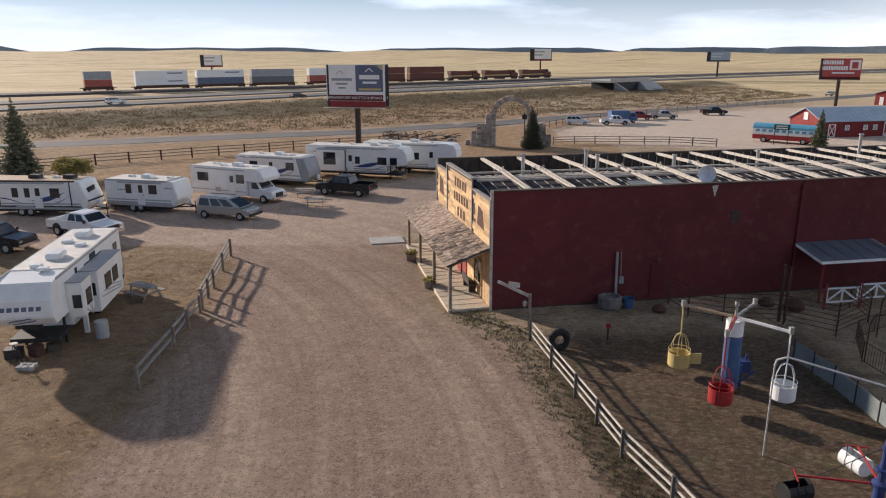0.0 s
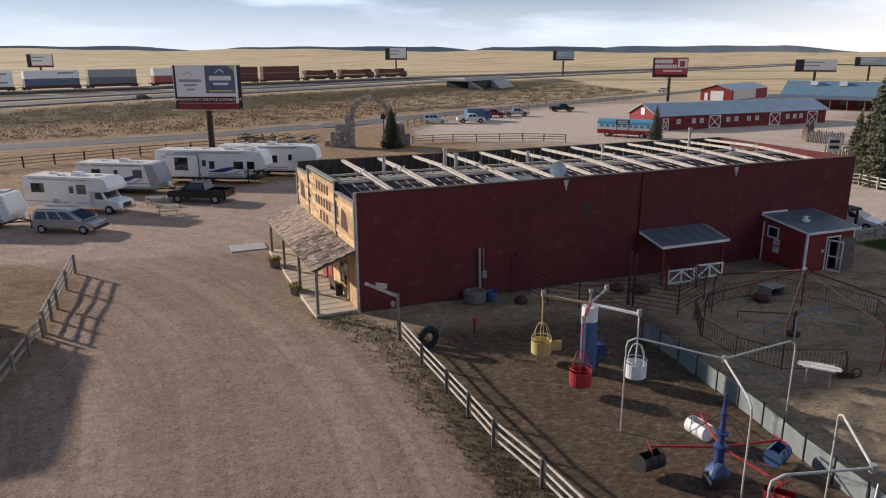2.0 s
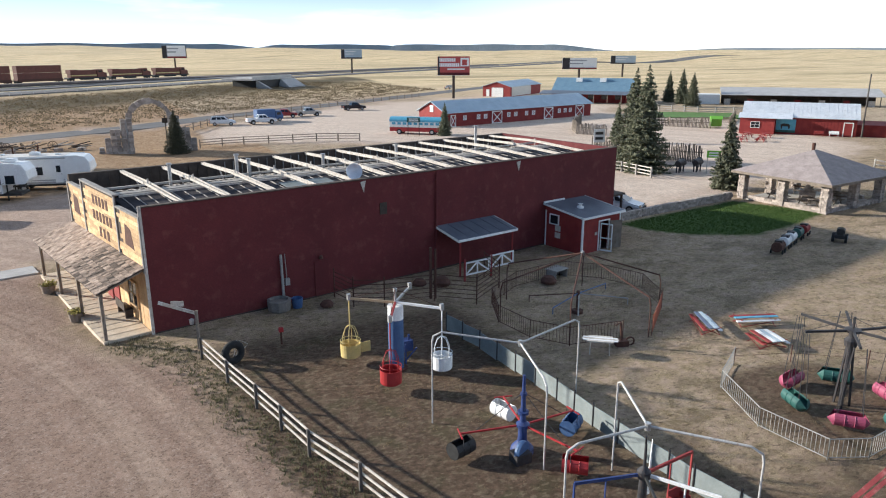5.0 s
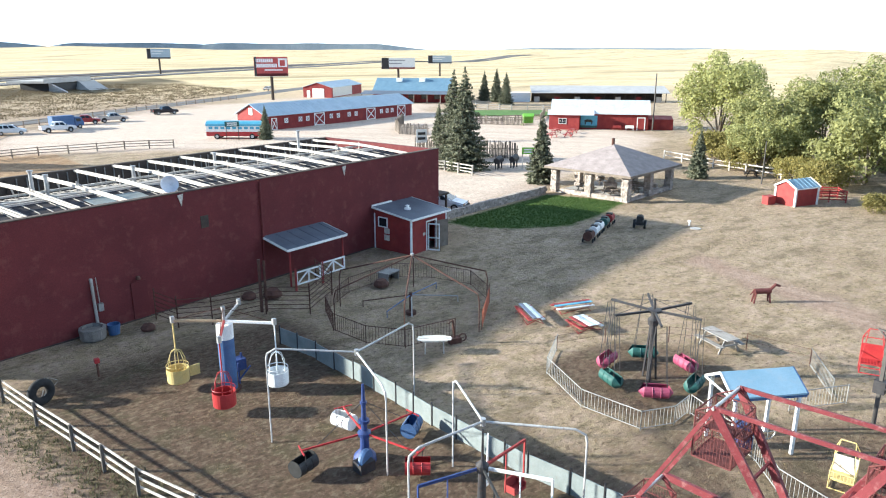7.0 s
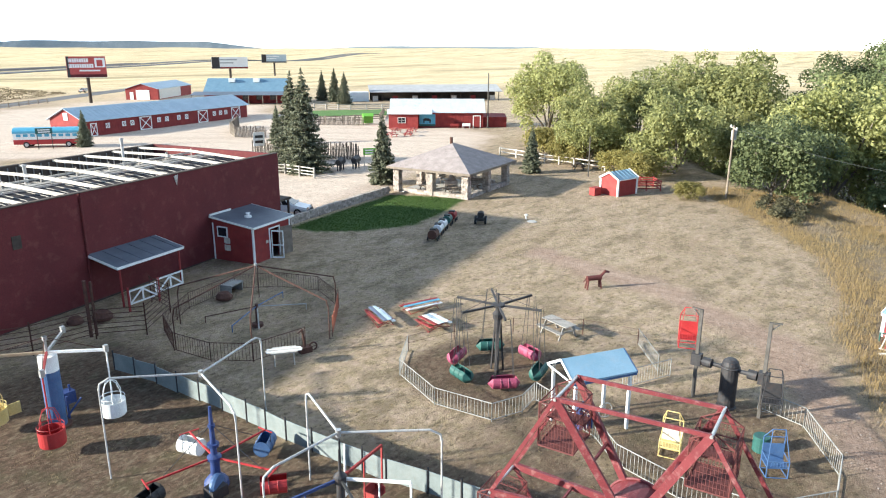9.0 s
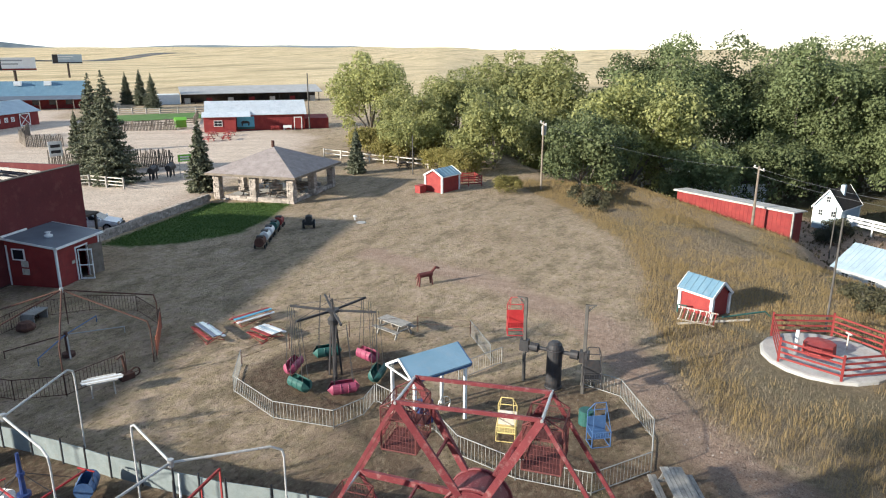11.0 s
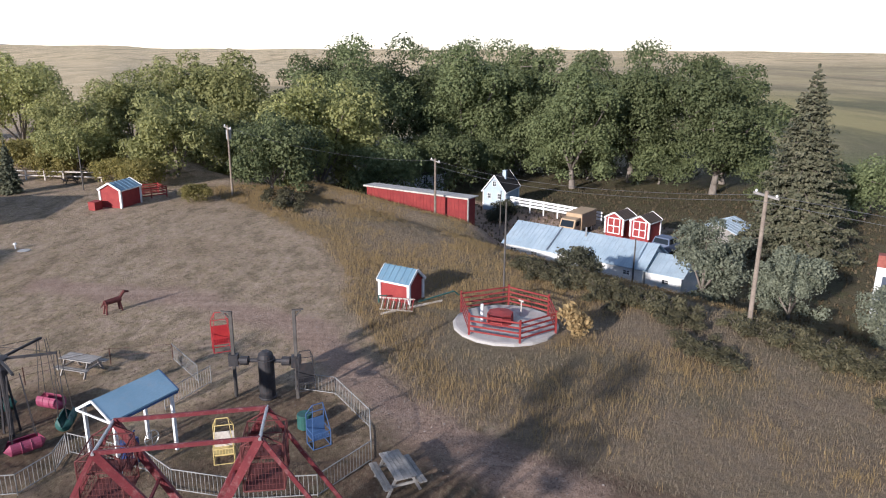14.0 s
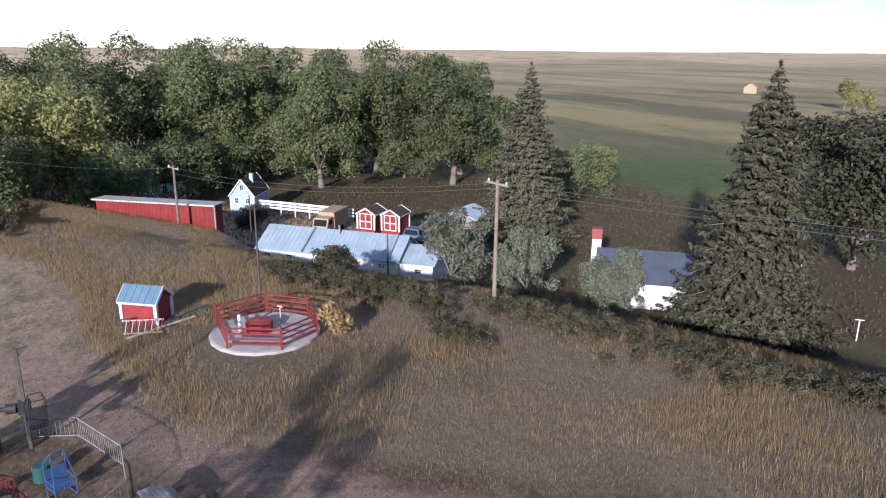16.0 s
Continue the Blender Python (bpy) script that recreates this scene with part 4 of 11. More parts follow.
    # painted sign marks on the front, as plain bars
    for z, ys in ((5.72, (4.9, 5.5, 6.1, 6.7, 7.3)), (4.85, (4.5, 5.1, 5.7, 6.3, 6.9, 7.5)), (3.98, (5.2, 5.9, 6.6))):
        for y in ys:
            part("sign_bar", S().box(-0.115, -0.096, y, y + 0.36, z - 0.27, z + 0.27), M["rust"], f, "dark painted sign bar")
    for y, z in ((1.8, 4.6), (11.3, 4.7)):
        part("faded_mark", S().add([(-0.1, y - 0.7, z - 0.5), (-0.1, y + 0.7, z - 0.4), (-0.1, y + 0.5, z + 0.7), (-0.1, y - 0.4, z + 0.5), (-0.115, y - 0.6, z - 0.4), (-0.115, y + 0.6, z - 0.3), (-0.115, y + 0.4, z + 0.6), (-0.115, y - 0.3, z + 0.4)],
                                    [(0, 1, 5, 4), (1, 2, 6, 5), (2, 3, 7, 6), (3, 0, 4, 7), (4, 5, 6, 7)]), M["rust"], f, "faded painted picture panel")
    # porch
    po = part("porch_frame", S().beam((-2.15, 0.1, 2.5), (-2.15, 12.75, 2.5), 0.14, 0.18).beam((-0.07, 0.1, 3.3), (-0.07, 12.75, 3.3), 0.1, 0.16), M["wood"], st)
    po.matrix_basis = pose(0, 0, 0, 0, 0, 2.75)
    for i in range(9):
        y = 0.2 + i * 1.55
        part("rafter", S().beam((-2.3, y, 2.5), (-0.05, y, 3.34), 0.06, 0.12), M["wood"], po)
    part("roof_deck", S().add([(-2.4, -0.05, 2.56), (-2.4, 12.85, 2.56), (-0.06, 12.85, 3.43), (-0.06, -0.05, 3.43), (-2.4, -0.05, 2.6), (-2.4, 12.85, 2.6), (-0.06, 12.85, 3.47), (-0.06, -0.05, 3.47)],
                              [(3, 2, 1, 0), (4, 5, 6, 7), (0, 1, 5, 4), (1, 2, 6, 5), (2, 3, 7, 6), (3, 0, 4, 7)]), M["dark_wood"], po)
    for y in (0.3, 4.3, 8.5, 12.5):
        p = part("post", S().beam((-2.15, y, 0.05), (-2.15, y, 2.42), 0.15, 0.15), M["wood"], po)
        part("knee_brace", S().beam((-2.15, y + 0.05, 2.0), (-2.15, y + (0.5 if y < 12 else -0.5), 2.42), 0.07, 0.09), M["wood"], p)
    for i in range(18):
        y0 = 0.1 + i * 0.71
        part("porch_plank", S().box(-2.3, -0.1, y0, y0 + 0.706, -0.2 + 0.018 * i, 0.16 + 0.018 * i), M["porch_floor"], po)
    # openings under the porch
    for y, w, h, z0 in ((2.2, 1.3, 1.3, 0.95), (9.6, 1.6, 1.3, 1.1)):
        window_unit(po, w, h, Matrix.Translation((-0.1, y, z0)) @ Matrix.Rotation(radians(-90), 4, "Z"), M["pale_wood"])
    for y in (5.2, 6.4):
        d = part("entrance_door", S().box(-0.12, -0.07, y - 0.5, y + 0.5, 0.18, 2.25), M["red_paint"], po, "red boarded entrance door")
        part("door_pane", S().box(-0.13, -0.121, y - 0.3, y + 0.3, 1.2, 2.0), M["glass"], d)
    for k in range(13):
        y0 = k * 0.99
        part("front_board", S().box(-0.068, -0.052, y0 + 0.02, y0 + 0.97, 0.12, 3.2), M["pale_wood"], po)
    # details on the long wall
    part("wall_vent", S().box(13.5, 14.0, -0.03, 0.0, 4.2, 4.9), M["dark_wood"], st)
    part("downpipe", S().rod((17.68, -0.06, 0.1), (17.68, -0.06, 6.2), 0.07, n=8), M["red_wall"], st)
    part("meter_pipe", S().rod((7.0, -0.12, 0.4), (6.95, -0.12, 2.9), 0.08, n=8).rod((7.25, -0.1, 1.4), (7.2, -0.1, 2.9), 0.025, n=6).box(7.15, 7.4, -0.16, -0.03, 1.1, 1.5), M["steel"], st, "grey metal standpipe on the wall")
    part("wall_door", S().box(9.0, 9.9, -0.05, -0.004, 0.0, 2.1), M["red_wall"], st, "dark red side door")
    part("door_lamp", S().lathe([(0.0, 0.2), (0.1, 0.15), (0.14, 0.0), (0.0, 0.0)], (9.4, -0.12, 2.25), 8), M["rust"], st)
    for x in (12.2, 24.6):
        part("roof_spout", S().add([(x, -0.06, 6.3), (x + 0.35, -0.06, 6.35), (x + 0.2, -0.06, 5.7), (x, -0.01, 6.3), (x + 0.35, -0.01, 6.35), (x + 0.2, -0.01, 5.7)], [(0, 1, 2), (5, 4, 3), (0, 3, 4, 1), (1, 4, 5, 2), (2, 5, 3, 0)]), M["old_white"], st)
    # lean-to roof over the stock pen
    aw = part("pen_roof", S().add([(17.7, 0, 3.3), (22.6, 0, 3.3), (22.6, -2.3, 2.85), (17.7, -2.3, 2.85), (17.7, 0, 3.42), (22.6, 0, 3.42), (22.6, -2.3, 2.97), (17.7, -2.3, 2.97)],
                                   [(0, 1, 2, 3), (7, 6, 5, 4), (0, 4, 5, 1), (1, 5, 6, 2), (2, 6, 7, 3), (3, 7, 4, 0)]), M["grey_roof"], st, "grey-blue metal lean-to roof with white edge")
    aw.matrix_basis = pose(0, 0, -0.55)
    part("fascia", S().box(17.68, 22.62, -2.34, -2.303, 2.8, 2.95).beam((17.66, -2.33, 2.88), (17.66, 0, 3.34), 0.04, 0.14).beam((22.64, -2.33, 2.88), (22.64, 0, 3.34), 0.04, 0.14), M["white"], aw)
    for i in range(5):
        x = 18.6 + i * 0.9
        part("roof_rib", S().beam((x, -2.28, 2.985), (x, -0.02, 3.43), 0.04, 0.03), M["grey_roof"], aw)
    for x in (17.9, 22.3):
        part("pole", S().rod((x, -2.2, -0.1), (x, -2.2, 2.86), 0.06, n=8), M["red_paint"], aw)
    # satellite dish
    di = part("satellite_dish", S().lathe([(0.02, 0.0), (0.3, 0.04), (0.55, 0.14), (0.72, 0.3), (0.73, 0.3), (0.56, 0.1), (0.3, 0.0), (0.02, -0.04)], n=24), M["white_roof"], st, "pale round satellite dish on a mast", smooth=True)
    di.matrix_basis = pose(12.4, 1.0, 6.75, 72, 0, -22) @ Matrix.Scale(0.66, 4)
    part("dish_mast", S().rod((0, 0, -0.05), (0, -0.75, -0.45), 0.04).rod((0, 0.1, 0.0), (0, -0.1, 0.75), 0.015), M["steel"], di)
    return st


make_store()


def make_annex():
    """The small lean-to house at the end of the long wall."""
    a = thing("lean_to_shed", STORE @ pose(27.55, -3.6, 0), "small dark red lean-to shed with white trim and open door", "shed")
    w, d = 4.0, 3.55
    part("wall_front", S().box(0, 1.75, 0, 0.12, 0, 2.55).box(2.75, w, 0, 0.12, 0, 2.55).box(1.75, 2.75, 0, 0.12, 2.1, 2.55), M["barn_red"], a)
    part("wall_side", S().prism([(0.12, 0), (d, 0), (d, 2.98), (0.12, 2.57)], "x", 0, 0.12), M["barn_red"], a)
    part("wall_side", S().prism([(0.12, 0), (d, 0), (d, 2.98), (0.12, 2.57)], "x", w - 0.12, w), M["barn_red"], a)
    part("floor", S().box(0.12, w - 0.12, 0.12, d, 0, 0.05), M["dark_wood"], a)
    r = part("roof", S().prism([(-0.25, 2.55), (d, 3.0), (d, 3.1), (-0.25, 2.65)], "x", -0.2, w + 0.2), M["grey_roof"], a, "grey-blue lean-to roof")
    part("roof_trim", S().box(-0.22, w + 0.22, -0.29, -0.252, 2.52, 2.67).beam((-0.22, -0.27, 2.6), (-0.22, d, 3.05), 0.03, 0.13).beam((w + 0.22, -0.27, 2.6), (w + 0.22, d, 3.05), 0.03, 0.13).box(-0.2, 1.9, d - 0.1, d - 0.02, 3.101, 3.22), M["white"], r)
    part("roof_vent", S().lathe([(0.25, 2.78), (0.25, 2.95), (0.12, 3.0), (0.12, 3.12), (0.2, 3.14), (0.0, 3.2)], (1.5, 1.6, 0.02), 12), M["white"], r)
    for x, y in ((-0.02, -0.02), (w - 0.1, -0.02), (-0.02, d - 0.14)):
        part("corner_board", S().box(x, x + 0.12, y - 0.02, y + 0.1, 0, 2.6), M["white"], a)
    fr = S().box(1.65, 1.75, -0.04, 0.1, 0, 2.2).box(2.75, 2.85, -0.04, 0.1, 0, 2.2).box(1.75, 2.75, -0.04, 0.1, 2.1, 2.2)
    part("door_frame", fr, M["white"], a)
    dr = part("door", S().box(0, 0.95, -0.03, 0.03, 0.05, 2.05), M["wood"], a, "brown plank door standing open")
    dr.matrix_basis = pose(2.8, -0.08, 0, 0, 0, -20)
    sd = part("screen_door", S().box(0, 0.06, -0.02, 0.02, 0.05, 2.05).box(0.8, 0.86, -0.02, 0.02, 0.05, 2.05).box(0.06, 0.8, -0.02, 0.02, 0.05, 0.15).box(0.06, 0.8, -0.02, 0.02, 1.95, 2.05).box(0.06, 0.8, -0.02, 0.02, 0.95, 1.02), M["white"], a, "white screen door frame swung open")
    sd.matrix_basis = pose(1.78, -0.1, 0, 0, 0, -70)
    side = Matrix.Translation((-0.03, 2.6, 1.75)) @ Matrix.Rotation(radians(-90), 4, "Z")
    window_unit(a, 0.75, 0.6, side, M["white"], cross=False)
    for z in (0.75, 1.25):
        part("wall_sign", S().box(-0.05, -0.02, 2.0, 2.5, z, z + 0.4), M["old_white"], a, "white notice board")
    part("door_sign", S().box(1.3, 1.55, -0.03, -0.003, 1.2, 1.4), M["old_white"], a)
    return a


make_annex()

# shed roof and posts at the end of the store, over a parked car
def make_carport():
    c = thing("carport", STORE @ pose(SL + 0.1, 0.6, 0), "dark timber carport roof on posts beside the store", "carport")
    part("roof", S().prism([(-0.4, 2.5), (5.0, 2.65), (5.0, 2.8), (-0.4, 2.65)], "x", -0.05, 1.6), M["dark_wood"], c)
    for y in (-0.2, 4.6):
        part("post", S().beam((1.4, y, -0.2), (1.4, y, 2.55), 0.14, 0.14), M["dark_wood"], c)


make_carport()


# ---------------- trees and plants ----------------
def cards_mesh(name, centres, sizes, normals, material, rng, aspect=1.5):
    """Many small leaf cards, each a folded four-sided blade of its own."""
    n = len(centres)
    r = rng.normal(size=(n, 3))
    u = np.cross(normals, r)
    u /= np.linalg.norm(u, axis=1, keepdims=True) + 1e-9
    v = np.cross(normals, u)
    v /= np.linalg.norm(v, axis=1, keepdims=True) + 1e-9
    s = sizes[:, None]
    nn = normals / (np.linalg.norm(normals, axis=1, keepdims=True) + 1e-9)
    p = np.stack([centres - u * s * aspect * 0.5, centres - v * s * 0.5 + nn * s * 0.12, centres + u * s * aspect * 0.5, centres + v * s * 0.5 + nn * s * 0.12], 1).reshape(-1, 3)
    f = np.arange(4 * n).reshape(n, 4)
    data = bpy.data.meshes.new(name)
    data.from_pydata(p.tolist(), [], f.tolist())
    data.materials.append(material)
    return data


def crown_points(rng, blobs, count, shell=0.75):
    """Leaf places on the outsides of many overlapping clumps."""
    w = np.array([b[3] ** 2 for b in blobs])
    pick = rng.choice(len(blobs), count, p=w / w.sum())
    d = rng.normal(size=(count, 3))
    d /= np.linalg.norm(d, axis=1, keepdims=True)
    d[:, 2] = np.where((d[:, 2] < -0.3) & (rng.random(count) < 0.6), -d[:, 2], d[:, 2])
    rad = shell + (1 - shell) * rng.random(count) ** 0.6
    rad = rad * (1 + 0.22 * np.sin(d[:, 0] * 7 + pick) * np.sin(d[:, 1] * 6 + 2 * pick) + 0.12 * rng.normal(size=count))
    b = np.array(blobs)[pick]
    c = b[:, :3] + d * (b[:, 3] * rad)[:, None] * np.array([1, 1, 0.85])
    nrm = d + 0.6 * rng.normal(size=(count, 3)) + np.array([0, 0, 0.25])
    return c, nrm


def broadleaf(name, height, spread, leaf, seed, label, count=6500, size=0.42, trunk=True, low=0.3, category="tree"):
    """A broadleaf tree or shrub with trunk, limbs and an uneven crown of leaf clumps."""
    rng = np.random.default_rng(seed)
    rnd = random.Random(seed)
    t = thing(name, Matrix.Identity(4), label, category)
    wood = S()
    base = height * (0.018 if trunk else 0.008)
    lean = (rnd.uniform(-0.3, 0.3), rnd.uniform(-0.3, 0.3))
    fork = Vector((lean[0], lean[1], height * (low if trunk else 0.08)))
    wood.rod((0, 0, -0.6), fork * 0.5, base * 1.7, base * 1.25, 9).rod(fork * 0.5, fork, base * 1.25, base * 1.05, 9)
    blobs = []
    limbs = 6 if trunk else 8
    for i in range(limbs):
        a = 2 * math.pi * (i + rnd.random() * 0.7) / limbs
        rise = height * (rnd.uniform(0.5, 0.92) if trunk else rnd.uniform(0.25, 0.85)) if i else height * 0.9
        out = spread * 0.5 * (rnd.uniform(0.3, 0.72) if i else 0.1)
        mid = fork + Vector((math.cos(a) * out * 0.55, math.sin(a) * out * 0.55, (rise - fork.z) * 0.5))
        end = Vector((math.cos(a) * out, math.sin(a) * out, rise * 0.92))
        wood.rod(fork, mid, base * 0.7, base * 0.42, 7).rod(mid, end, base * 0.42, base * 0.1, 6)
        for k in range(4):
            q = mid.lerp(end, 0.15 + k * 0.27)
            off = Vector((rnd.uniform(-1, 1), rnd.uniform(-1, 1), rnd.uniform(-0.5, 0.6))) * spread * 0.17
            r = spread * rnd.uniform(0.10, 0.19) * (1.1 if k < 3 else 0.75)
            c = q + off
            c.z = min(c.z, height - r * 0.8)
            wood.rod(q, c, base * 0.22, base * 0.05, 5)
            blobs.append((c.x, c.y, max(c.z, r * 0.6 + 0.1), r))
    for i in range(26 if trunk else 20):
        a, e = rnd.uniform(0, 2 * math.pi), rnd.uniform(low * 0.6 + 0.04, 0.74)
        o = spread * 0.5 * rnd.uniform(0.45, 0.88) * (1 - 0.25 * abs(e - 0.45))
        r = spread * rnd.uniform(0.06, 0.13)
        blobs.append((math.cos(a) * o, math.sin(a) * o, max(height * e, r * 0.7), r))
    part("trunk", wood, M["bark"], t, smooth=True)
    c, nrm = crown_points(rng, blobs, count)
    c[:, 2] = np.maximum(c[:, 2], 0.05)
    ob = new("crown", cards_mesh("crown", c, size * (0.6 + 0.8 * rng.random(count)), nrm, leaf, rng))
    ob.parent = t
    return t


def spruce(name, height, spread, leaf, seed, label, layers=26, per=13, size=0.35):
    """A spruce: straight stem, whorls of drooping boughs set with hanging needle sprays."""
    rng = np.random.default_rng(seed)
    t = thing(name, Matrix.Identity(4), label, "tree")
    wood = S().rod((0, 0, -0.6), (0, 0, height * 0.985), height * 0.016, 0.02, 8)
    cs, ns, ss = [], [], []
    for i in range(layers):
        f = i / (layers - 1)
        z0 = height * (0.04 + 0.94 * f)
        reach = spread * 0.5 * (1 - f) ** 0.86 * (0.84 + 0.26 * rng.random()) + 0.08
        k = max(5, int(per * (1 - 0.62 * f)))
        for j in range(k):
            a = 2 * math.pi * (j + rng.random() * 0.8) / k + i * 1.7
            z = z0 + rng.normal() * 0.1
            ln = reach * (0.62 + 0.5 * rng.random())
            droop = -0.30 - 0.16 * (1 - f) + 0.12 * rng.random()
            if ln > 0.7 and j % 3 == 0:
                wood.rod((0, 0, z), (math.cos(a) * ln * 0.9, math.sin(a) * ln * 0.9, z + droop * ln * 0.55), 0.035 + 0.01 * ln, 0.01, 4, caps=False)
            m = max(3, int(ln / (size * 0.34)))
            for q in range(m):
                u = 0.22 + 0.78 * (q + 0.6) / m
                side = rng.normal() * 0.13 * ln * (1.2 - u)
                sag = droop * ln * u + 0.2 * ln * u ** 3
                p = np.array([math.cos(a) * ln * u - math.sin(a) * side, math.sin(a) * ln * u + math.cos(a) * side, z + sag - abs(rng.normal()) * 0.09])
                cs.append(p)
                ns.append(np.array([math.cos(a) * 0.6, math.sin(a) * 0.6, 0.7]) + 0.5 * rng.normal(size=3))
                ss.append(size * (0.7 + 0.7 * rng.random()) * (1.0 if f < 0.9 else 0.7))
    part("trunk", wood, M["bark"], t)
    ob = new("needle_crown", cards_mesh("needle_crown", np.array(cs), np.array(ss), np.array(ns), leaf, rng, 2.2))
    ob.parent = t
    return t


def plant(tree, spots):
    """One tree for each spot: x, y, scale, turn. The first is the tree itself."""
    for i, (x, y, sc, turn) in enumerate(spots):
        m = pose(x, y, ground_z(x, y) - 0.1, 0, 0, turn)
        ob = tree if i == 0 else copy_thing(tree, m)
        ob.matrix_basis = m
        ob.scale = (sc, sc, sc)


plant(broadleaf("cottonwood_tree", 20, 19, M["leaf"], 1, "tall green cottonwood tree with spreading limbs", 32000, 0.25, low=0.17),
      [(107.8, 6.7, 1.07, 10), (118, -3.9, 1.08, 140), (126.3, -20.1, 1.07, 60), (105.9, -36.2, 1.05, 220), (140, -12, 1.08, 300), (120, -42, 1.02, 30)])
plant(broadleaf("cottonwood_tree", 19.5, 17, M["leaf"], 2, "tall dense green cottonwood tree", 31000, 0.25, low=0.15),
      [(111.5, -10.9, 1.09, 20), (113.5, -19.5, 1.08, 190), (121.4, -29.4, 1.04, 80), (96, -44.9, 1.02, 250), (114.3, 12.0, 1.07, 120), (104, -50, 1.0, 300), (101, -26, 0.95, 15)])
plant(broadleaf("cottonwood_tree", 15, 15, M["leaf_light"], 3, "broad light green cottonwood tree", 18000, 0.28, low=0.08),
      [(105.3, 53.2, 0.95, 0), (109.1, 25.4, 1.2, 130), (94.4, 10.3, 1.1, 40), (100, 36, 0.8, 200), (118, 32, 1.1, 260)])
# dark shrub leaf used here so the tree looks shaded
plant(broadleaf("dark_elm_tree", 17, 16, M["leaf_dark"], 9, "broad elm tree below the slope, shade put into its leaf colour", 22000, 0.27, low=0.08), [(42.5, -61.8, 1.0, 10)])
plant(broadleaf("willow_tree", 10, 12.5, M["leaf_light"], 4, "low round pale green willow tree by the slope", 11500, 0.26, low=0.05),
      [(83.7, 25.5, 1.0, 100), (92.1, 38.8, 1.0, 50), (84, 37, 0.7, 20), (97, 20, 1.05, 80)])
# the willow form again, with shade painted in by the darker leaf
plant(broadleaf("box_elder_tree", 10, 12.5, M["leaf"], 14, "low round box elder tree below the slope, shade put into its green", 11500, 0.26, low=0.08),
      [(76.2, 13.2, 0.82, 0), (86, 14, 0.95, 210), (99.6, -6.8, 0.95, 170), (92, 1, 0.9, 330), (112, -28, 0.9, 10), (118, -20, 1.0, 300), (86, -50, 0.8, 30), (80, -57, 0.8, 250), (104, -40, 0.8, 100), (108, -30, 0.8, 60), (106, -14, 0.8, 200)])
plant(broadleaf("golden_shrub", 3.4, 5.4, M["leaf_gold"], 5, "yellowing autumn shrub in dry grass", 5200, 0.15, trunk=False, low=0.02, category="shrub"),
      [(83.3, 39.1, 1.05, 0), (77.4, 27.4, 1.0, 90), (89.1, 45.5, 1.2, 30), (80.5, 31.5, 0.9, 160), (-39.8, 75.1, 0.8, 60), (87, 34.5, 1.1, 250), (69.5, 19.5, 0.6, 20), (94, 47, 1.0, 0)])
plant(broadleaf("golden_willow_shrub", 2.2, 1.9, M["tall_straw"], 15, "upright dry yellow shrub beside the fenced slab", 1300, 0.16, trunk=False, category="shrub"), [(34.0, -9.4, 1.0, 0)])
plant(broadleaf("silver_tree", 6.6, 5.8, M["leaf_silver"], 6, "silvery grey-green Russian olive tree", 14000, 0.13, low=0.12),
      [(49.7, -23.75, 1.08, 0), (46.25, -28.4, 0.95, 120), (39.9, -32.3, 0.88, 210)])
plant(broadleaf("dark_shrub", 2.6, 4.4, M["leaf_dark"], 7, "dark rounded bush against the white house", 4200, 0.14, trunk=False, category="shrub"),
      [(48.1, -13.2, 0.8, 0), (84.5, -13.5, 0.8, 40), (80.5, -12, 0.7, 100)])
plant(broadleaf("sapling_tree", 8, 5.5, M["leaf_light"], 8, "slender young green tree in the field", 3600, 0.22), [(87.9, -66.2, 0.85, 0), (150, -210, 1.3, 90), (175, -235, 1.5, 10)])
plant(spruce("spruce_tree", 19.0, 12.0, M["needle"], 21, "tall dark green spruce tree", 36, 34, 0.2), [(64.2, -38.9, 1.0, 0), (34.1, -39.5, 1.03, 70), (12.8, 103.2, 0.33, 90)])
plant(spruce("spruce_tree", 12.0, 6.6, M["needle_blue"], 22, "blue-green spruce tree beside the fence", 28, 26, 0.17), [(58.9, 61.7, 1.02, 0), (-44.9, 74.5, 0.75, 120), (139, 130, 0.72, 30), (62.5, 67.5, 0.98, 200)])
plant(spruce("small_spruce_tree", 7.6, 3.8, M["needle_blue"], 23, "small pale blue spruce tree", 34, 18, 0.17), [(58.6, 49.3, 1.0, 0), (74.4, 83.8, 0.8, 40), (55.2, 104.3, 0.72, 200), (144.3, 138.6, 1.2, 10), (146, 145, 1.1, 60), (74.2, 39.5, 0.74, 20)])


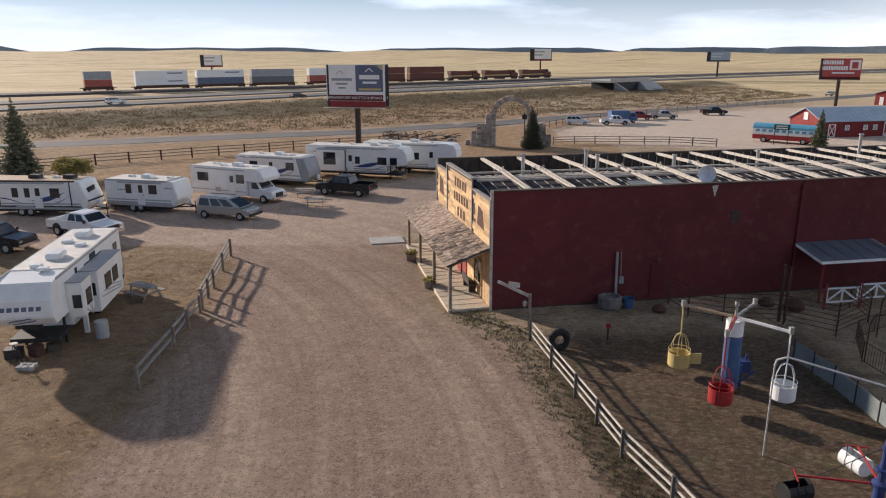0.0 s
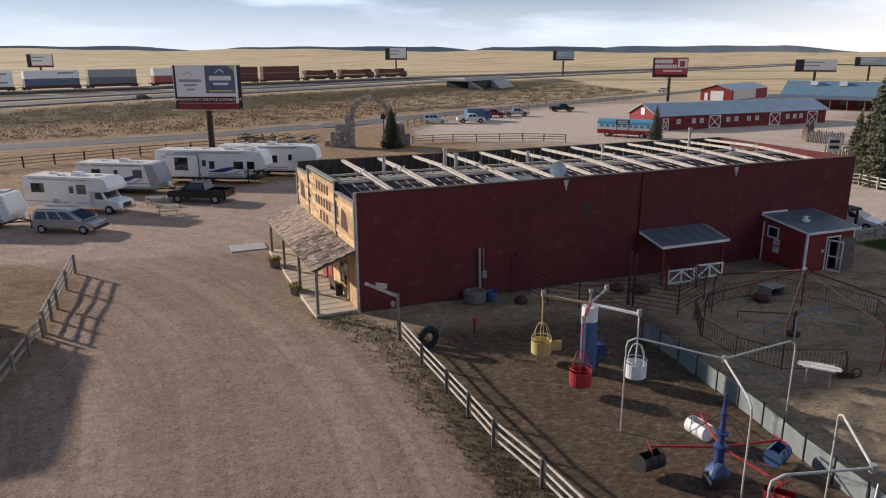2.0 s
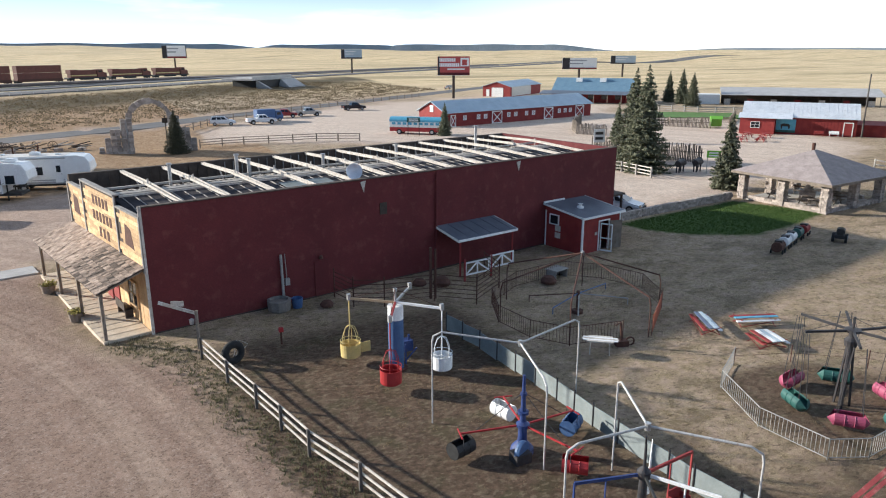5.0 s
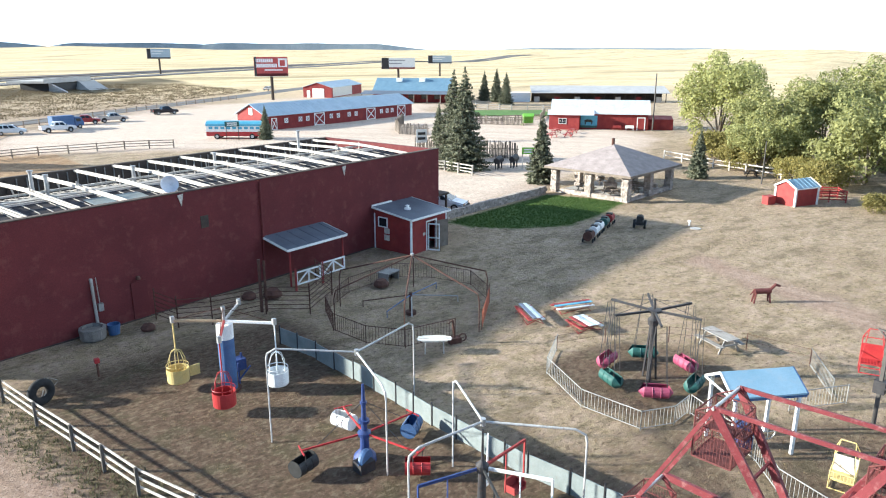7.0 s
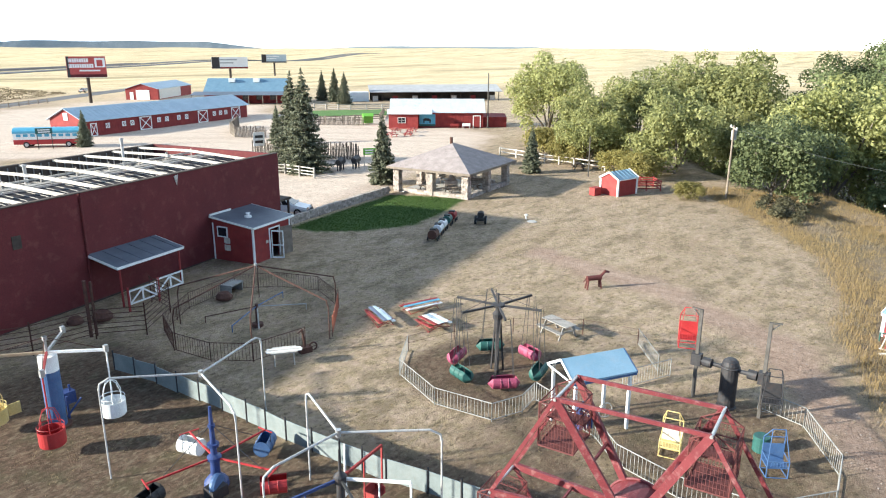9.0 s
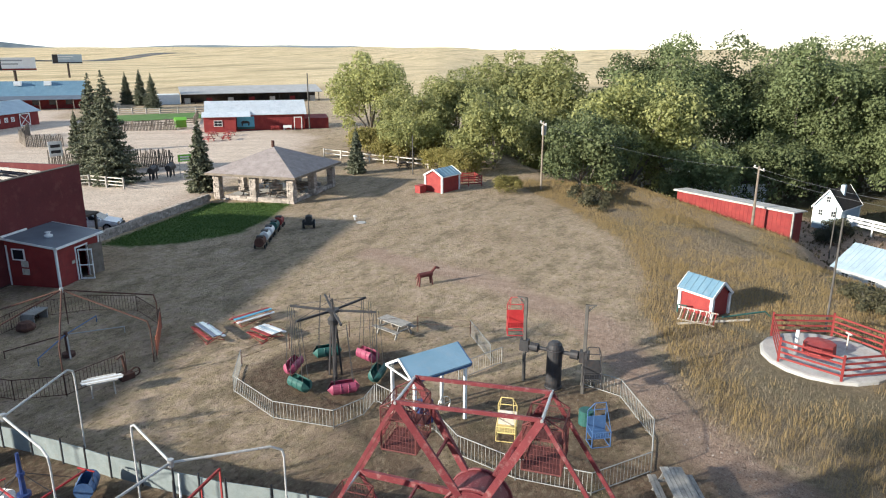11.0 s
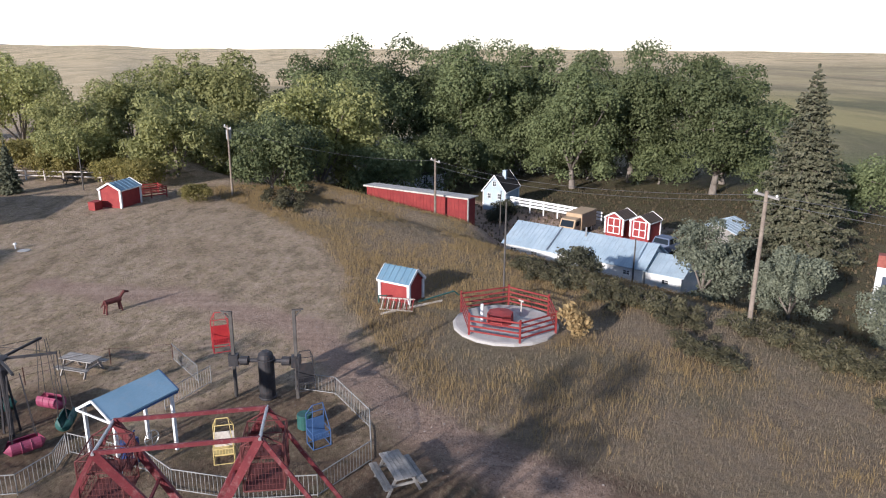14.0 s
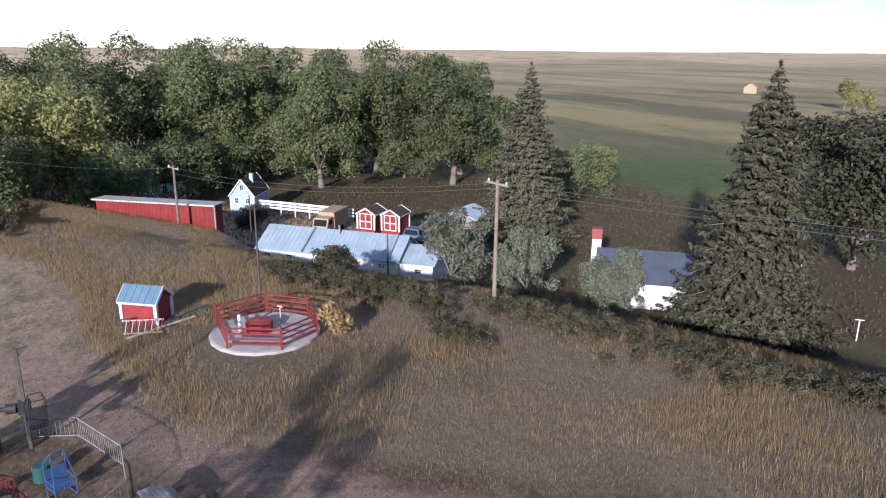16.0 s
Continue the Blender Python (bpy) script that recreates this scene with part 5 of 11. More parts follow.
def tufts(name, label, spots, material, blades, height, width, seed, category="grass", spread=0.05):
    """Grass tufts, each some bent blades, over the land."""
    rng = np.random.default_rng(seed)
    n = len(spots)
    z = land(spots[:, 0], spots[:, 1])
    base = np.repeat(np.column_stack([spots, z - 0.02]), blades, 0)
    m = n * blades
    base[:, :2] += rng.normal(size=(m, 2)) * spread
    h = height * (0.5 + 0.8 * rng.random(m)) * np.repeat(0.7 + 0.6 * rng.random(n), blades)
    a = rng.random(m) * 2 * math.pi
    lean = (0.15 + 0.45 * rng.random(m)) * h
    d = np.column_stack([np.cos(a), np.sin(a), np.zeros(m)])
    s = np.column_stack([-np.sin(a), np.cos(a), np.zeros(m)]) * (width * (0.6 + 0.8 * rng.random(m)))[:, None]
    tip = base + d * lean[:, None] + np.column_stack([np.zeros(m), np.zeros(m), h])
    p = np.stack([base - s, base + s, tip + s * 0.5, tip - s * 0.5], 1).reshape(-1, 3)
    data = bpy.data.meshes.new(name)
    data.from_pydata(p.tolist(), [], np.arange(4 * m).reshape(m, 4).tolist())
    data.materials.append(material)
    return tagged(new(name, data), label, category, kind="stuff")


def scatter(count, box, want, seed):
    """Random spots in a box (x0, x1, y0, y1) where want(x, y) is above a dice throw."""
    rng = np.random.default_rng(seed)
    p = np.column_stack([rng.uniform(box[0], box[1], count), rng.uniform(box[2], box[3], count)])
    return p[want(p[:, 0], p[:, 1]) > rng.random(count)]


def meadow_clear(x, y):
    """Ground of the slope that is free of the slab, the hut and the things lying beside it."""
    gap = seg_dist(x, y, [(34.0, -3.4), (33, -6.5), (36, -8.4), (38.5, -6), (37.5, -3.5)])[0]
    return (gap > 1.0) & (np.hypot(x - 40.8, y + 0.3) > 1.7) & (np.hypot(x - 36, y + 6) > 3.4) & (seg_dist(x, y, [(39.7, 0.4), (38.2, -2.6)])[0] > 0.5)


def meadow_patch(x, y):
    return 1.2 * ripples(x * 0.55 + 4, y * 0.55) + 0.3 * ripples(x * 2.9, y * 2.9)


def meadow_want(x, y):
    w = in_poly(x, y, MEADOW)
    rim = np.clip(1.25 - np.abs(w - 1.6) / 2.2, 0, 1) * (x > 24)
    return np.where(meadow_clear(x, y), smooth01((w - 0.2) / 1.0) * np.clip(np.maximum(0.4 + 1.3 * meadow_patch(x, y), 0.85 * rim), 0.03, 1) * smooth01((np.hypot(x, y) - 22 - 3 * ripples(x, y)) / 6), 0)


def withered_want(x, y):
    w = in_poly(x, y, MEADOW)
    return np.where(meadow_clear(x, y), smooth01((w + 0.8) / 1.2) * np.clip(0.55 - 0.5 * meadow_patch(x, y), 0.15, 0.9), 0)


tufts("meadow_grass", "tall golden dry grass on the hillside", scatter(105000, (8, 82, -34, 26), meadow_want, 31), M["tall_straw"], 7, 0.27, 0.008, 32, spread=0.17)
tufts("withered_grass", "low grey-brown withered grass on the hillside", scatter(70000, (8, 82, -34, 26), withered_want, 131), M["grey_straw"], 5, 0.14, 0.010, 132, spread=0.2)
tufts("yard_grass", "thin dry grass tufts on trodden dirt", scatter(40000, (4, 75, 0, 45), lambda x, y: np.clip(0.25 + 0.9 * ripples(x * 1.7, y * 1.7), 0, 0.8) * (in_poly(x, y, LAWN) < -0.2) * (in_poly(x, y, DRIVE) < 0.1) * (in_poly(x, y, YARD) < 0) * (seg_dist(x, y, TRAIL)[0] > 1.6) * (in_poly(x, y, [(2, 36), (37, 42.5), (37, 60), (0, 60)]) < 0), 33), M["straw"], 5, 0.05, 0.014, 34)
tufts("verge_grass", "dry and green grass along the fence", scatter(26000, (-1, 12, 0, 37), lambda x, y: np.clip(1 - np.abs(seg_dist(x, y, [(1.0, 35.2), (3.4, 31.5), (6.0, 19.3), (8.4, 8.0)])[0] - 0.3) / 1.1, 0, 1) * 0.8, 35), M["sage"], 5, 0.10, 0.018, 36)
tufts("island_grass", "dry grass on the patch by the rail fence", scatter(24000, (-30, -12, 20, 48), lambda x, y: np.clip(0.2 + 0.7 * ripples(x * 2, y * 2), 0, 0.7) * (in_poly(x, y, DRIVE) < 0), 37), M["straw"], 5, 0.06, 0.015, 38)
tufts("lawn_grass", "short mown green lawn grass", scatter(14000, (38, 58, 34, 46), lambda x, y: (in_poly(x, y, LAWN) > 0.05) * 1.0, 39), M["grass"], 3, 0.07, 0.03, 40)
# dark scrub tone on these blades stands in for shade below the slope
tufts("lowland_grass", "rough dark green grass below the hill", scatter(9000, (30, 100, -70, 5), lambda x, y: (land(x, y) < -2.5) * 0.7, 41), M["scrub"], 4, 0.25, 0.06, 42)


def brush_clump(seed):
    rng = np.random.default_rng(seed)
    t = thing("brush", Matrix.Identity(4), "low grey-green brush along the hill's edge", "shrub", "brush along the crest")
    stems = S()
    for i in range(7):
        a = i * 0.9
        stems.rod((0, 0, -0.2), (math.cos(a) * 0.7, math.sin(a) * 0.7, 0.85), 0.02, 0.006, 4, caps=False)
    part("stems", stems, M["bark"], t)
    blobs = [(rng.normal() * 0.75, rng.normal() * 0.55, 0.25 + 0.45 * rng.random(), 0.28 + 0.25 * rng.random()) for _ in range(9)]
    c, nrm = crown_points(rng, blobs, 1500, 0.15)
    c[:, 2] = np.maximum(c[:, 2], 0.02)
    ob = new("leaves", cards_mesh("leaves", c, 0.075 * (0.6 + 0.8 * rng.random(1500)), nrm, M["sage"], rng, 2.6))
    ob.parent = t
    return t


def brush_line():
    rnd = random.Random(8)
    kinds = [brush_clump(51), brush_clump(52), brush_clump(53)]
    used = set()
    lines = [([(47.5, -8.9), (44, -10.7), (40.7, -13.0), (38, -15.0), (36, -16.5)], 32, 0.6, 0.85), ([(32.4, -15.2), (30.6, -16.2)], 4, 0.6, 0.75), ([(35.2, -18.6), (31.2, -21.6), (28.0, -23.2)], 18, 0.6, 0.8),
             ([(25.6, -23.6), (22.6, -25.8), (19.8, -27.6), (15, -31.5)], 20, 0.7, 0.85), ([(66, 9.5), (72, 12.5)], 5, 0.8, 1.1)]
    for line, n, wob, size in lines:
        for i in range(n):
            f = (i + rnd.random() * 0.7) / n * (len(line) - 1)
            k = min(int(f), len(line) - 2)
            a, b = Vector(line[k]), Vector(line[k + 1])
            p = a.lerp(b, f - k) + Vector((rnd.uniform(-wob, wob), rnd.uniform(-wob, wob)))
            t = kinds[rnd.randrange(3)]
            sc = size * rnd.uniform(0.75, 1.25)
            m = pose(p.x, p.y, ground_z(p.x, p.y) - 0.05, 0, 0, rnd.uniform(0, 360))
            ob = copy_thing(t, m) if t.name in used else t
            used.add(t.name)
            ob.matrix_basis = m
            ob.scale = (sc * 1.1, sc * 1.1, sc * 0.95)


brush_line()


def bank_brush():
    """Scrub on the bank between the frontage road and the highway; its dark tone includes the bank's shade."""
    rng = np.random.default_rng(61)
    p = scatter(13000, (-130, 120, 100, 300), lambda x, y: smooth01((seg_dist(x, y, FRONTAGE)[0] - 6) / 4) * (seg_dist(x, y, FRONTAGE)[1] > 0) * (seg_dist(x, y, HIGHWAY)[1] < 0) * smooth01((seg_dist(x, y, HIGHWAY)[0] - 26) / 12) * 0.9, 62)
    k = 16
    c = np.repeat(np.column_stack([p, land(p[:, 0], p[:, 1])]), k, 0)
    h = np.repeat(0.15 + 0.7 * rng.random(len(p)) ** 2, k)
    c[:, :2] += rng.normal(size=(len(c), 2)) * 0.9
    c[:, 2] += h * rng.random(len(c))
    data = cards_mesh("bank_scrub", c, 0.13 + 0.15 * rng.random(len(c)), rng.normal(size=(len(c), 3)) + np.array([0, 0, 0.4]), M["scrub"], rng)
    tagged(new("bank_scrub", data), "brown and grey-green scrub on the highway bank", "scrub", kind="stuff")


bank_brush()


def loose_stones():
    """Pale pebbles strewn over the trail and the yard."""
    rng = np.random.default_rng(71)
    p = scatter(9000, (14, 46, -12, 24), lambda x, y: smooth01((2.6 - seg_dist(x, y, TRAIL)[0]) / 1.5) * 0.35 + 0.012, 72)
    v, f = [], []
    z = land(p[:, 0], p[:, 1])
    for (x, y), zz in zip(p, z):
        r = 0.02 + 0.05 * rng.random() ** 2
        k = len(v)
        a = rng.random() * 6.28
        for i in range(4):
            b = a + i * 1.57 + rng.normal() * 0.25
            v.append((x + math.cos(b) * r, y + math.sin(b) * r, zz - 0.01))
        v.append((x + rng.normal() * r * 0.2, y, zz + r * 0.7))
        f += [(k + i, k + (i + 1) % 4, k + 4) for i in range(4)]
    data = bpy.data.meshes.new("loose_stones")
    data.from_pydata(v, [], f)
    data.materials.append(M["stone"])
    tagged(new("loose_stones", data), "pale loose stones strewn along the dirt trail", "stones", kind="stuff")


loose_stones()


# ---------------- fairground rides ----------------
def barrel(parent, mat, m, length=0.95, r=0.3, name="barrel_seat", points=False):
    """A steel drum cut open along its upper side as a seat."""
    o = S()
    n = 14
    v, f = [], []
    for x in (-length / 2, length / 2):
        for i in range(n + 1):
            t = math.pi * (0.70 + 1.60 * i / n)
            for rr in (r, r - 0.02):
                v.append((x, rr * math.cos(t - math.pi / 2 + math.pi / 2), rr * math.sin(t)))
    k = 2 * (n + 1)
    for i in range(n):
        a = 2 * i
        f += [(a, a + 2, a + 2 + k, a + k), (a + 1, a + 1 + k, a + 3 + k, a + 3), (a, a + 1, a + 3, a + 2), (a + k, a + k + 2, a + k + 3, a + k + 1)]
    f += [(0, k, k + 1, 1), (2 * n, 2 * n + 1, 2 * n + 1 + k, 2 * n + k)]
    o.add(v, f)
    for x in (-length / 2, length / 2):
        if points:
            sgn = 1 if x > 0 else -1
            ring = [(x, r * math.cos(math.pi * (0.70 + 1.60 * i / 10)), r * math.sin(math.pi * (0.70 + 1.60 * i / 10))) for i in range(11)]
            o.add(ring + [(x + sgn * 0.22, 0, -0.05)], [(i, i + 1, 11) for i in range(10)])
        else:
            ring = [(x, r * math.cos(math.pi * i / 8), r * math.sin(math.pi * i / 8)) for i in range(16)]
            o.add(ring, [tuple(range(16))])
    b = part(name, o, mat, parent)
    b.matrix_basis = m
    hoop = S()
    for x in (-length / 6, length / 6):
        hoop.ring((x, 0, 0), r + 0.008, 0.014, 12, 4, "x", math.pi * 0.72, math.pi * 2.28)
    part("hoop", hoop, mat, b)
    return b


def basket_ride():
    t = thing("basket_ride", pose(11.5, 26.4, 0), "basket swing ride with blue post and yellow, red and white tubs", "ride")
    p = part("post", S().rod((0, 0, -0.1), (0, 0, 2.35), 0.34, n=20), M["blue"], t, "blue round steel post")
    part("post_cap", S().rod((0, 0, 2.351), (0, 0, 2.98), 0.342, n=20), M["white"], p, "white painted top of the post")
    part("mast", S().rod((0, 0, 2.98), (0, 0, 3.75), 0.06, n=8).box(-0.07, 0.07, -0.07, 0.07, 3.6, 3.75), M["steel"], t)
    spec = ((138, "tan", "yellow"), (-48, "white", "white"), (-120, "red_paint", "bright_red"), (48, "steel", "dark_blue"))
    for deg, arm, tub in spec:
        c, s = math.cos(radians(deg)), math.sin(radians(deg))
        ln = 2.15
        end = Vector((c * ln, s * ln, 3.1))
        a = part("arm", S().beam((0, 0, 3.1), end, 0.085, 0.1), M[arm], t)
        part("stay", S().rod((0, 0, 3.7), (c * 1.9, s * 1.9, 3.2), 0.015, n=5), M["rust"], a)
        part("bearing", S().box(end.x - 0.075, end.x + 0.075, end.y - 0.075, end.y + 0.075, 3.02, 3.3), M["steel"], a)
        if tub == "dark_blue":
            continue
        drop = Vector((end.x, end.y, 1.85))
        hang = S().rod(end, drop, 0.03, n=6)
        for k in range(6):
            q = k * math.pi / 3
            o = Vector((end.x + 0.36 * math.cos(q), end.y + 0.36 * math.sin(q), 0))
            hang.path([drop, (end.x + 0.22 * math.cos(q), end.y + 0.22 * math.sin(q), 1.72), (o.x, o.y, 1.35), (o.x, o.y, 0.8)], 0.016, 5)
        part("hanger", hang, M[tub], a)
        tb = part("tub", S().lathe([(0.0, 0.36), (0.42, 0.36), (0.45, 0.4), (0.46, 0.98), (0.435, 0.98), (0.42, 0.42), (0.0, 0.42)], (end.x, end.y, 0), 24), M[tub], t, tub.replace("_", " ") + " round steel tub", smooth=False)
        part("rail", S().ring((end.x, end.y, 1.12), 0.45, 0.014, 20, 5), M[tub], tb)
        if tub == "yellow":
            part("gate", S().box(end.x + 0.5, end.x + 0.95, end.y - 0.02, end.y + 0.02, 0.42, 0.9), M["yellow"], tb)
    part("drive", S().box(0.5, 1.0, 0.35, 0.8, 0.5, 1.0).rod((0.34, 0.2, 0.6), (0.6, 0.5, 0.7), 0.12).rod((0.75, 0.3, 1.1), (0.75, 0.3, 1.35), 0.05).rod((0.3, -0.2, 0.3), (0.9, -0.25, 0.9), 0.04).rod((0.5, 0.1, 0), (0.5, 0.1, 1.0), 0.05), M["dark_blue"], t, "dark blue drive motor box")
    part("base_plate", S().rod((0, 0, 0), (0, 0, 0.06), 0.5, n=16), M["rust"], t)


basket_ride()


def pipe_frame(legs, hub, label, mat="pipe_white", mat2="pipe_white", bend=0.35):
    """Three bent pipes that meet over a ride."""
    t = thing("pipe_frame", pose(hub[0], hub[1], 0), label, "frame")
    part("hub_joint", S().rod((0, 0, hub[2] - 0.12), (0, 0, hub[2] + 0.1), 0.09, n=10), M["steel"], t)
    for x, y, h in legs:
        dx, dy = x - hub[0], y - hub[1]
        f = 1 - bend / math.hypot(dx, dy)
        part("pipe", S().path([(0, 0, hub[2]), (dx * f, dy * f, h + 0.05), (dx * 0.985, dy * 0.985, h - 0.12), (dx, dy, h - 0.35)], 0.038, 8), M[mat], t)
        part("leg", S().rod((dx, dy, -0.1), (dx, dy, h - 0.33), 0.03, n=8), M[mat2], t)
    return t


pipe_frame([(10.75, 21.4, 3.65), (17.0, 20.7, 3.3), (12.6, 16.8, 3.2)], (13.35, 19.5, 3.45), "white bent pipe frame over the barrel ride")
pipe_frame([(14.6, 15.7, 3.4), (15.3, 10.7, 3.3), (10.7, 13.3, 3.3)], (13.25, 12.95, 3.45), "white bent pipe frame over the small carousel")
pipe_frame([(18.5, 28.9, 2.1), (20.7, 31.7, 2.1), (26.0, 31.6, 2.0), (27.2, 26.5, 1.9), (23.9, 23.8, 2.0), (19.9, 24.9, 2.1)], (22.8, 27.8, 3.45), "rusty brown pipe frame over the pony ring", "rust", "rust", 0.1)


def barrel_ride():
    t = thing("barrel_ride", pose(12.6, 18.1, 0), "blue barrel ride with red arms and drum seats", "ride")
    b = part("base", S().lathe([(0.42, 0), (0.4, 0.2), (0.26, 0.36), (0.17, 0.45), (0.15, 0.95), (0.24, 1.0), (0.24, 1.12), (0.12, 1.2), (0.0, 1.22)], n=16), M["dark_blue"], t, "dark blue cast centre column")
    mast = S().rod((0, 0, 1.2), (0, 0, 2.95), 0.11, 0.05, 10).rod((0, 0, 1.5), (0, 0, 1.6), 0.2, n=12).rod((0, 0, 2.2), (0, 0, 2.3), 0.12, n=10)
    part("mast", mast, M["dark_blue"], t, "dark blue tapered mast")
    part("guard", S().lathe([(0.36, -0.09), (0.38, 0.0), (0.36, 0.09), (0.0, 0.1)], n=18), M["blue"], b).matrix_basis = pose(-0.35, -0.5, 0.4, 90, 0, 25)
    part("mount_box", S().box(-0.7, -0.1, -0.75, -0.25, 0.02, 0.4), M["dark_steel"], b)
    for deg, col in ((75, "white"), (2, "blue"), (165, "black"), (-72, "bright_red")):
        c, s = math.cos(radians(deg)), math.sin(radians(deg))
        a = part("arm", S().beam((c * 0.2, s * 0.2, 1.06), (c * 2.25, s * 2.25, 1.0), 0.045, 0.06).beam((c * 2.25 - s * 0.35, s * 2.25 + c * 0.35, 1.0), (c * 2.25 + s * 0.35, s * 2.25 - c * 0.35, 1.0), 0.04, 0.04), M["bright_red"], t, "thin red steel arm")
        part("stay", S().rod((0, 0, 2.3), (c * 1.7, s * 1.7, 1.06), 0.014, n=5), M["dark_steel"], a)
        part("chain", S().rod((c * 2.2 - s * 0.3, s * 2.2 + c * 0.3, 1.0), (c * 2.2 - s * 0.3, s * 2.2 + c * 0.3, 0.6), 0.012, n=4).rod((c * 2.2 + s * 0.3, s * 2.2 - c * 0.3, 1.0), (c * 2.2 + s * 0.3, s * 2.2 - c * 0.3, 0.6), 0.012, n=4), M["dark_steel"], a)
        barrel(t, M[col], pose(c * 2.2, s * 2.2, 0.48, 0, 0, deg + 90 - 60), 0.85, 0.31)


barrel_ride()


def small_carousel():
    t = thing("small_carousel", pose(13.1, 12.8, 0), "small kiddie carousel with coloured arms around a post", "ride")
    part("post", S().lathe([(0.3, 0), (0.28, 0.4), (0.14, 0.5), (0.12, 1.9), (0.2, 1.95), (0.2, 2.15), (0.05, 2.3), (0.03, 3.0)], n=14), M["dark_steel"], t)
    part("mast_flag", S().add([(0.25, 0.1, 1.2), (0.42, 0.12, 1.2), (0.34, 0.1, 3.0), (0.25, 0.13, 1.2), (0.42, 0.15, 1.2), (0.34, 0.13, 3.0)], [(0, 1, 2), (5, 4, 3), (0, 3, 4, 1), (1, 4, 5, 2), (2, 5, 3, 0)]), M["white"], t)
    for deg, col in ((165, "dark_blue"), (5, "red_paint"), (-60, "white"), (-118, "black")):
        c, s = math.cos(radians(deg)), math.sin(radians(deg))
        ln = 2.1
        a = part("arm", S().beam((c * 0.1, s * 0.1, 2.05), (c * ln, s * ln, 2.05), 0.06, 0.09), M[col], t)
        part("drop_bar", S().beam((c * ln, s * ln, 2.05), (c * ln, s * ln, 0.5), 0.045, 0.055).beam((c * ln * 0.55, s * ln * 0.55, 2.0), (c * ln * 0.55, s * ln * 0.55, 0.6), 0.035, 0.035), M[col], a)
        st = part("seat", S().box(-0.3, 0.3, -0.2, 0.2, 0.45, 0.5).box(-0.3, 0.3, 0.18, 0.22, 0.5, 0.85).box(-0.3, -0.26, -0.2, 0.18, 0.5, 0.7).box(0.26, 0.3, -0.2, 0.18, 0.5, 0.7), M[col], t)
        st.matrix_basis = pose(c * ln * 0.8, s * ln * 0.8, 0, 0, 0, deg)
    rails = S()
    for i in range(9):
        x = -0.9 + 0.22 * i
        rails.rod((x, -1.1, 0.4), (x, -1.1, 1.0), 0.014, n=4)
    rails.rod((-0.95, -1.1, 1.0), (0.95, -1.1, 1.0), 0.02).rod((-0.95, -1.1, 0.4), (0.95, -1.1, 0.4), 0.02).rod((-0.9, -1.1, 0), (-0.9, -1.1, 0.4), 0.02).rod((0.9, -1.1, 0), (0.9, -1.1, 0.4), 0.02)
    part("railing", rails, M["white"], t)
    part("motor", S().box(-0.25, 0.25, -0.55, -0.1, 0, 0.45).rod((0.1, -0.4, 0.45), (0.1, -0.4, 0.8), 0.12), M["old_white"], t)


small_carousel()


def swing_carousel():
    t = thing("swing_carousel", pose(25.7, 15.0, 0), "black swing carousel with pink and green drum boats", "ride")
    part("column", S().rod((0, 0, 0), (0, 0, 3.2), 0.1, n=8).beam((-0.25, -0.2, 0), (-0.08, -0.06, 2.9), 0.07).beam((0.25, -0.2, 0), (0.08, -0.06, 2.9), 0.07).beam((0, 0.3, 0), (0, 0.09, 2.9), 0.07).lathe([(0.0, 2.5), (0.22, 2.55), (0.25, 2.8), (0.12, 2.95), (0.12, 3.1), (0.3, 3.15), (0.3, 3.25), (0.0, 3.3)], n=12).rod((0, 0, 3.2), (0, 0, 3.75), 0.05), M["dark_steel"], t, "black lattice centre column")
    cols = ("pink", "green")
    for k in range(6):
        deg = 100 + 60 * k
        c, s = math.cos(radians(deg)), math.sin(radians(deg))
        ln = 2.0
        a = part("arm", S().beam((c * 0.15, s * 0.15, 3.2), (c * ln, s * ln, 3.26), 0.08, 0.09), M["dark_steel"], t)
        part("stay", S().rod((0, 0, 3.7), (c * ln * 0.95, s * ln * 0.95, 3.3), 0.012, n=4), M["dark_steel"], a)
        ch = S()
        for u in (-0.42, 0.42):
            for w in (-0.16, 0.16):
                ch.rod((c * (ln + w * 0.3) - s * u * 0.5, s * (ln + w * 0.3) + c * u * 0.5, 3.26), (c * (ln + w) - s * u, s * (ln + w) + c * u, 0.62), 0.014, n=4)
        part("hanger", ch, M["dark_steel"], a)
        barrel(t, M[cols[k % 2]], pose(c * ln, s * ln, 0.42, 0, 0, deg + 90), 1.0, 0.3, "boat", True)


swing_carousel()


def pony_ring():
    t = thing("pony_ring_ride", pose(22.9, 28.1, 0), "old pony walking ride with blue and grey sweep bars", "ride")
    part("post", S().rod((0, 0, -0.05), (0, 0, 1.25), 0.09, n=10).rod((0, 0, 0), (0, 0, 0.18), 0.3, n=12), M["rust"], t)
    part("brace", S().beam((0.05, 0, 1.2), (-0.25, -0.4, 0.0), 0.07, 0.07), M["old_white"], t)
    for deg, col, ln in ((20, "blue", 2.9), (200, "blue", 2.4), (-35, "steel", 2.6), (150, "rust", 2.6)):
        c, s = math.cos(radians(deg)), math.sin(radians(deg))
        part("sweep_bar", S().rod((0, 0, 1.12), (c * ln, s * ln, 0.95), 0.03, n=6).rod((c * ln, s * ln, 0.98), (c * ln, s * ln, 0.6), 0.025, n=6), M[col], t)


pony_ring()


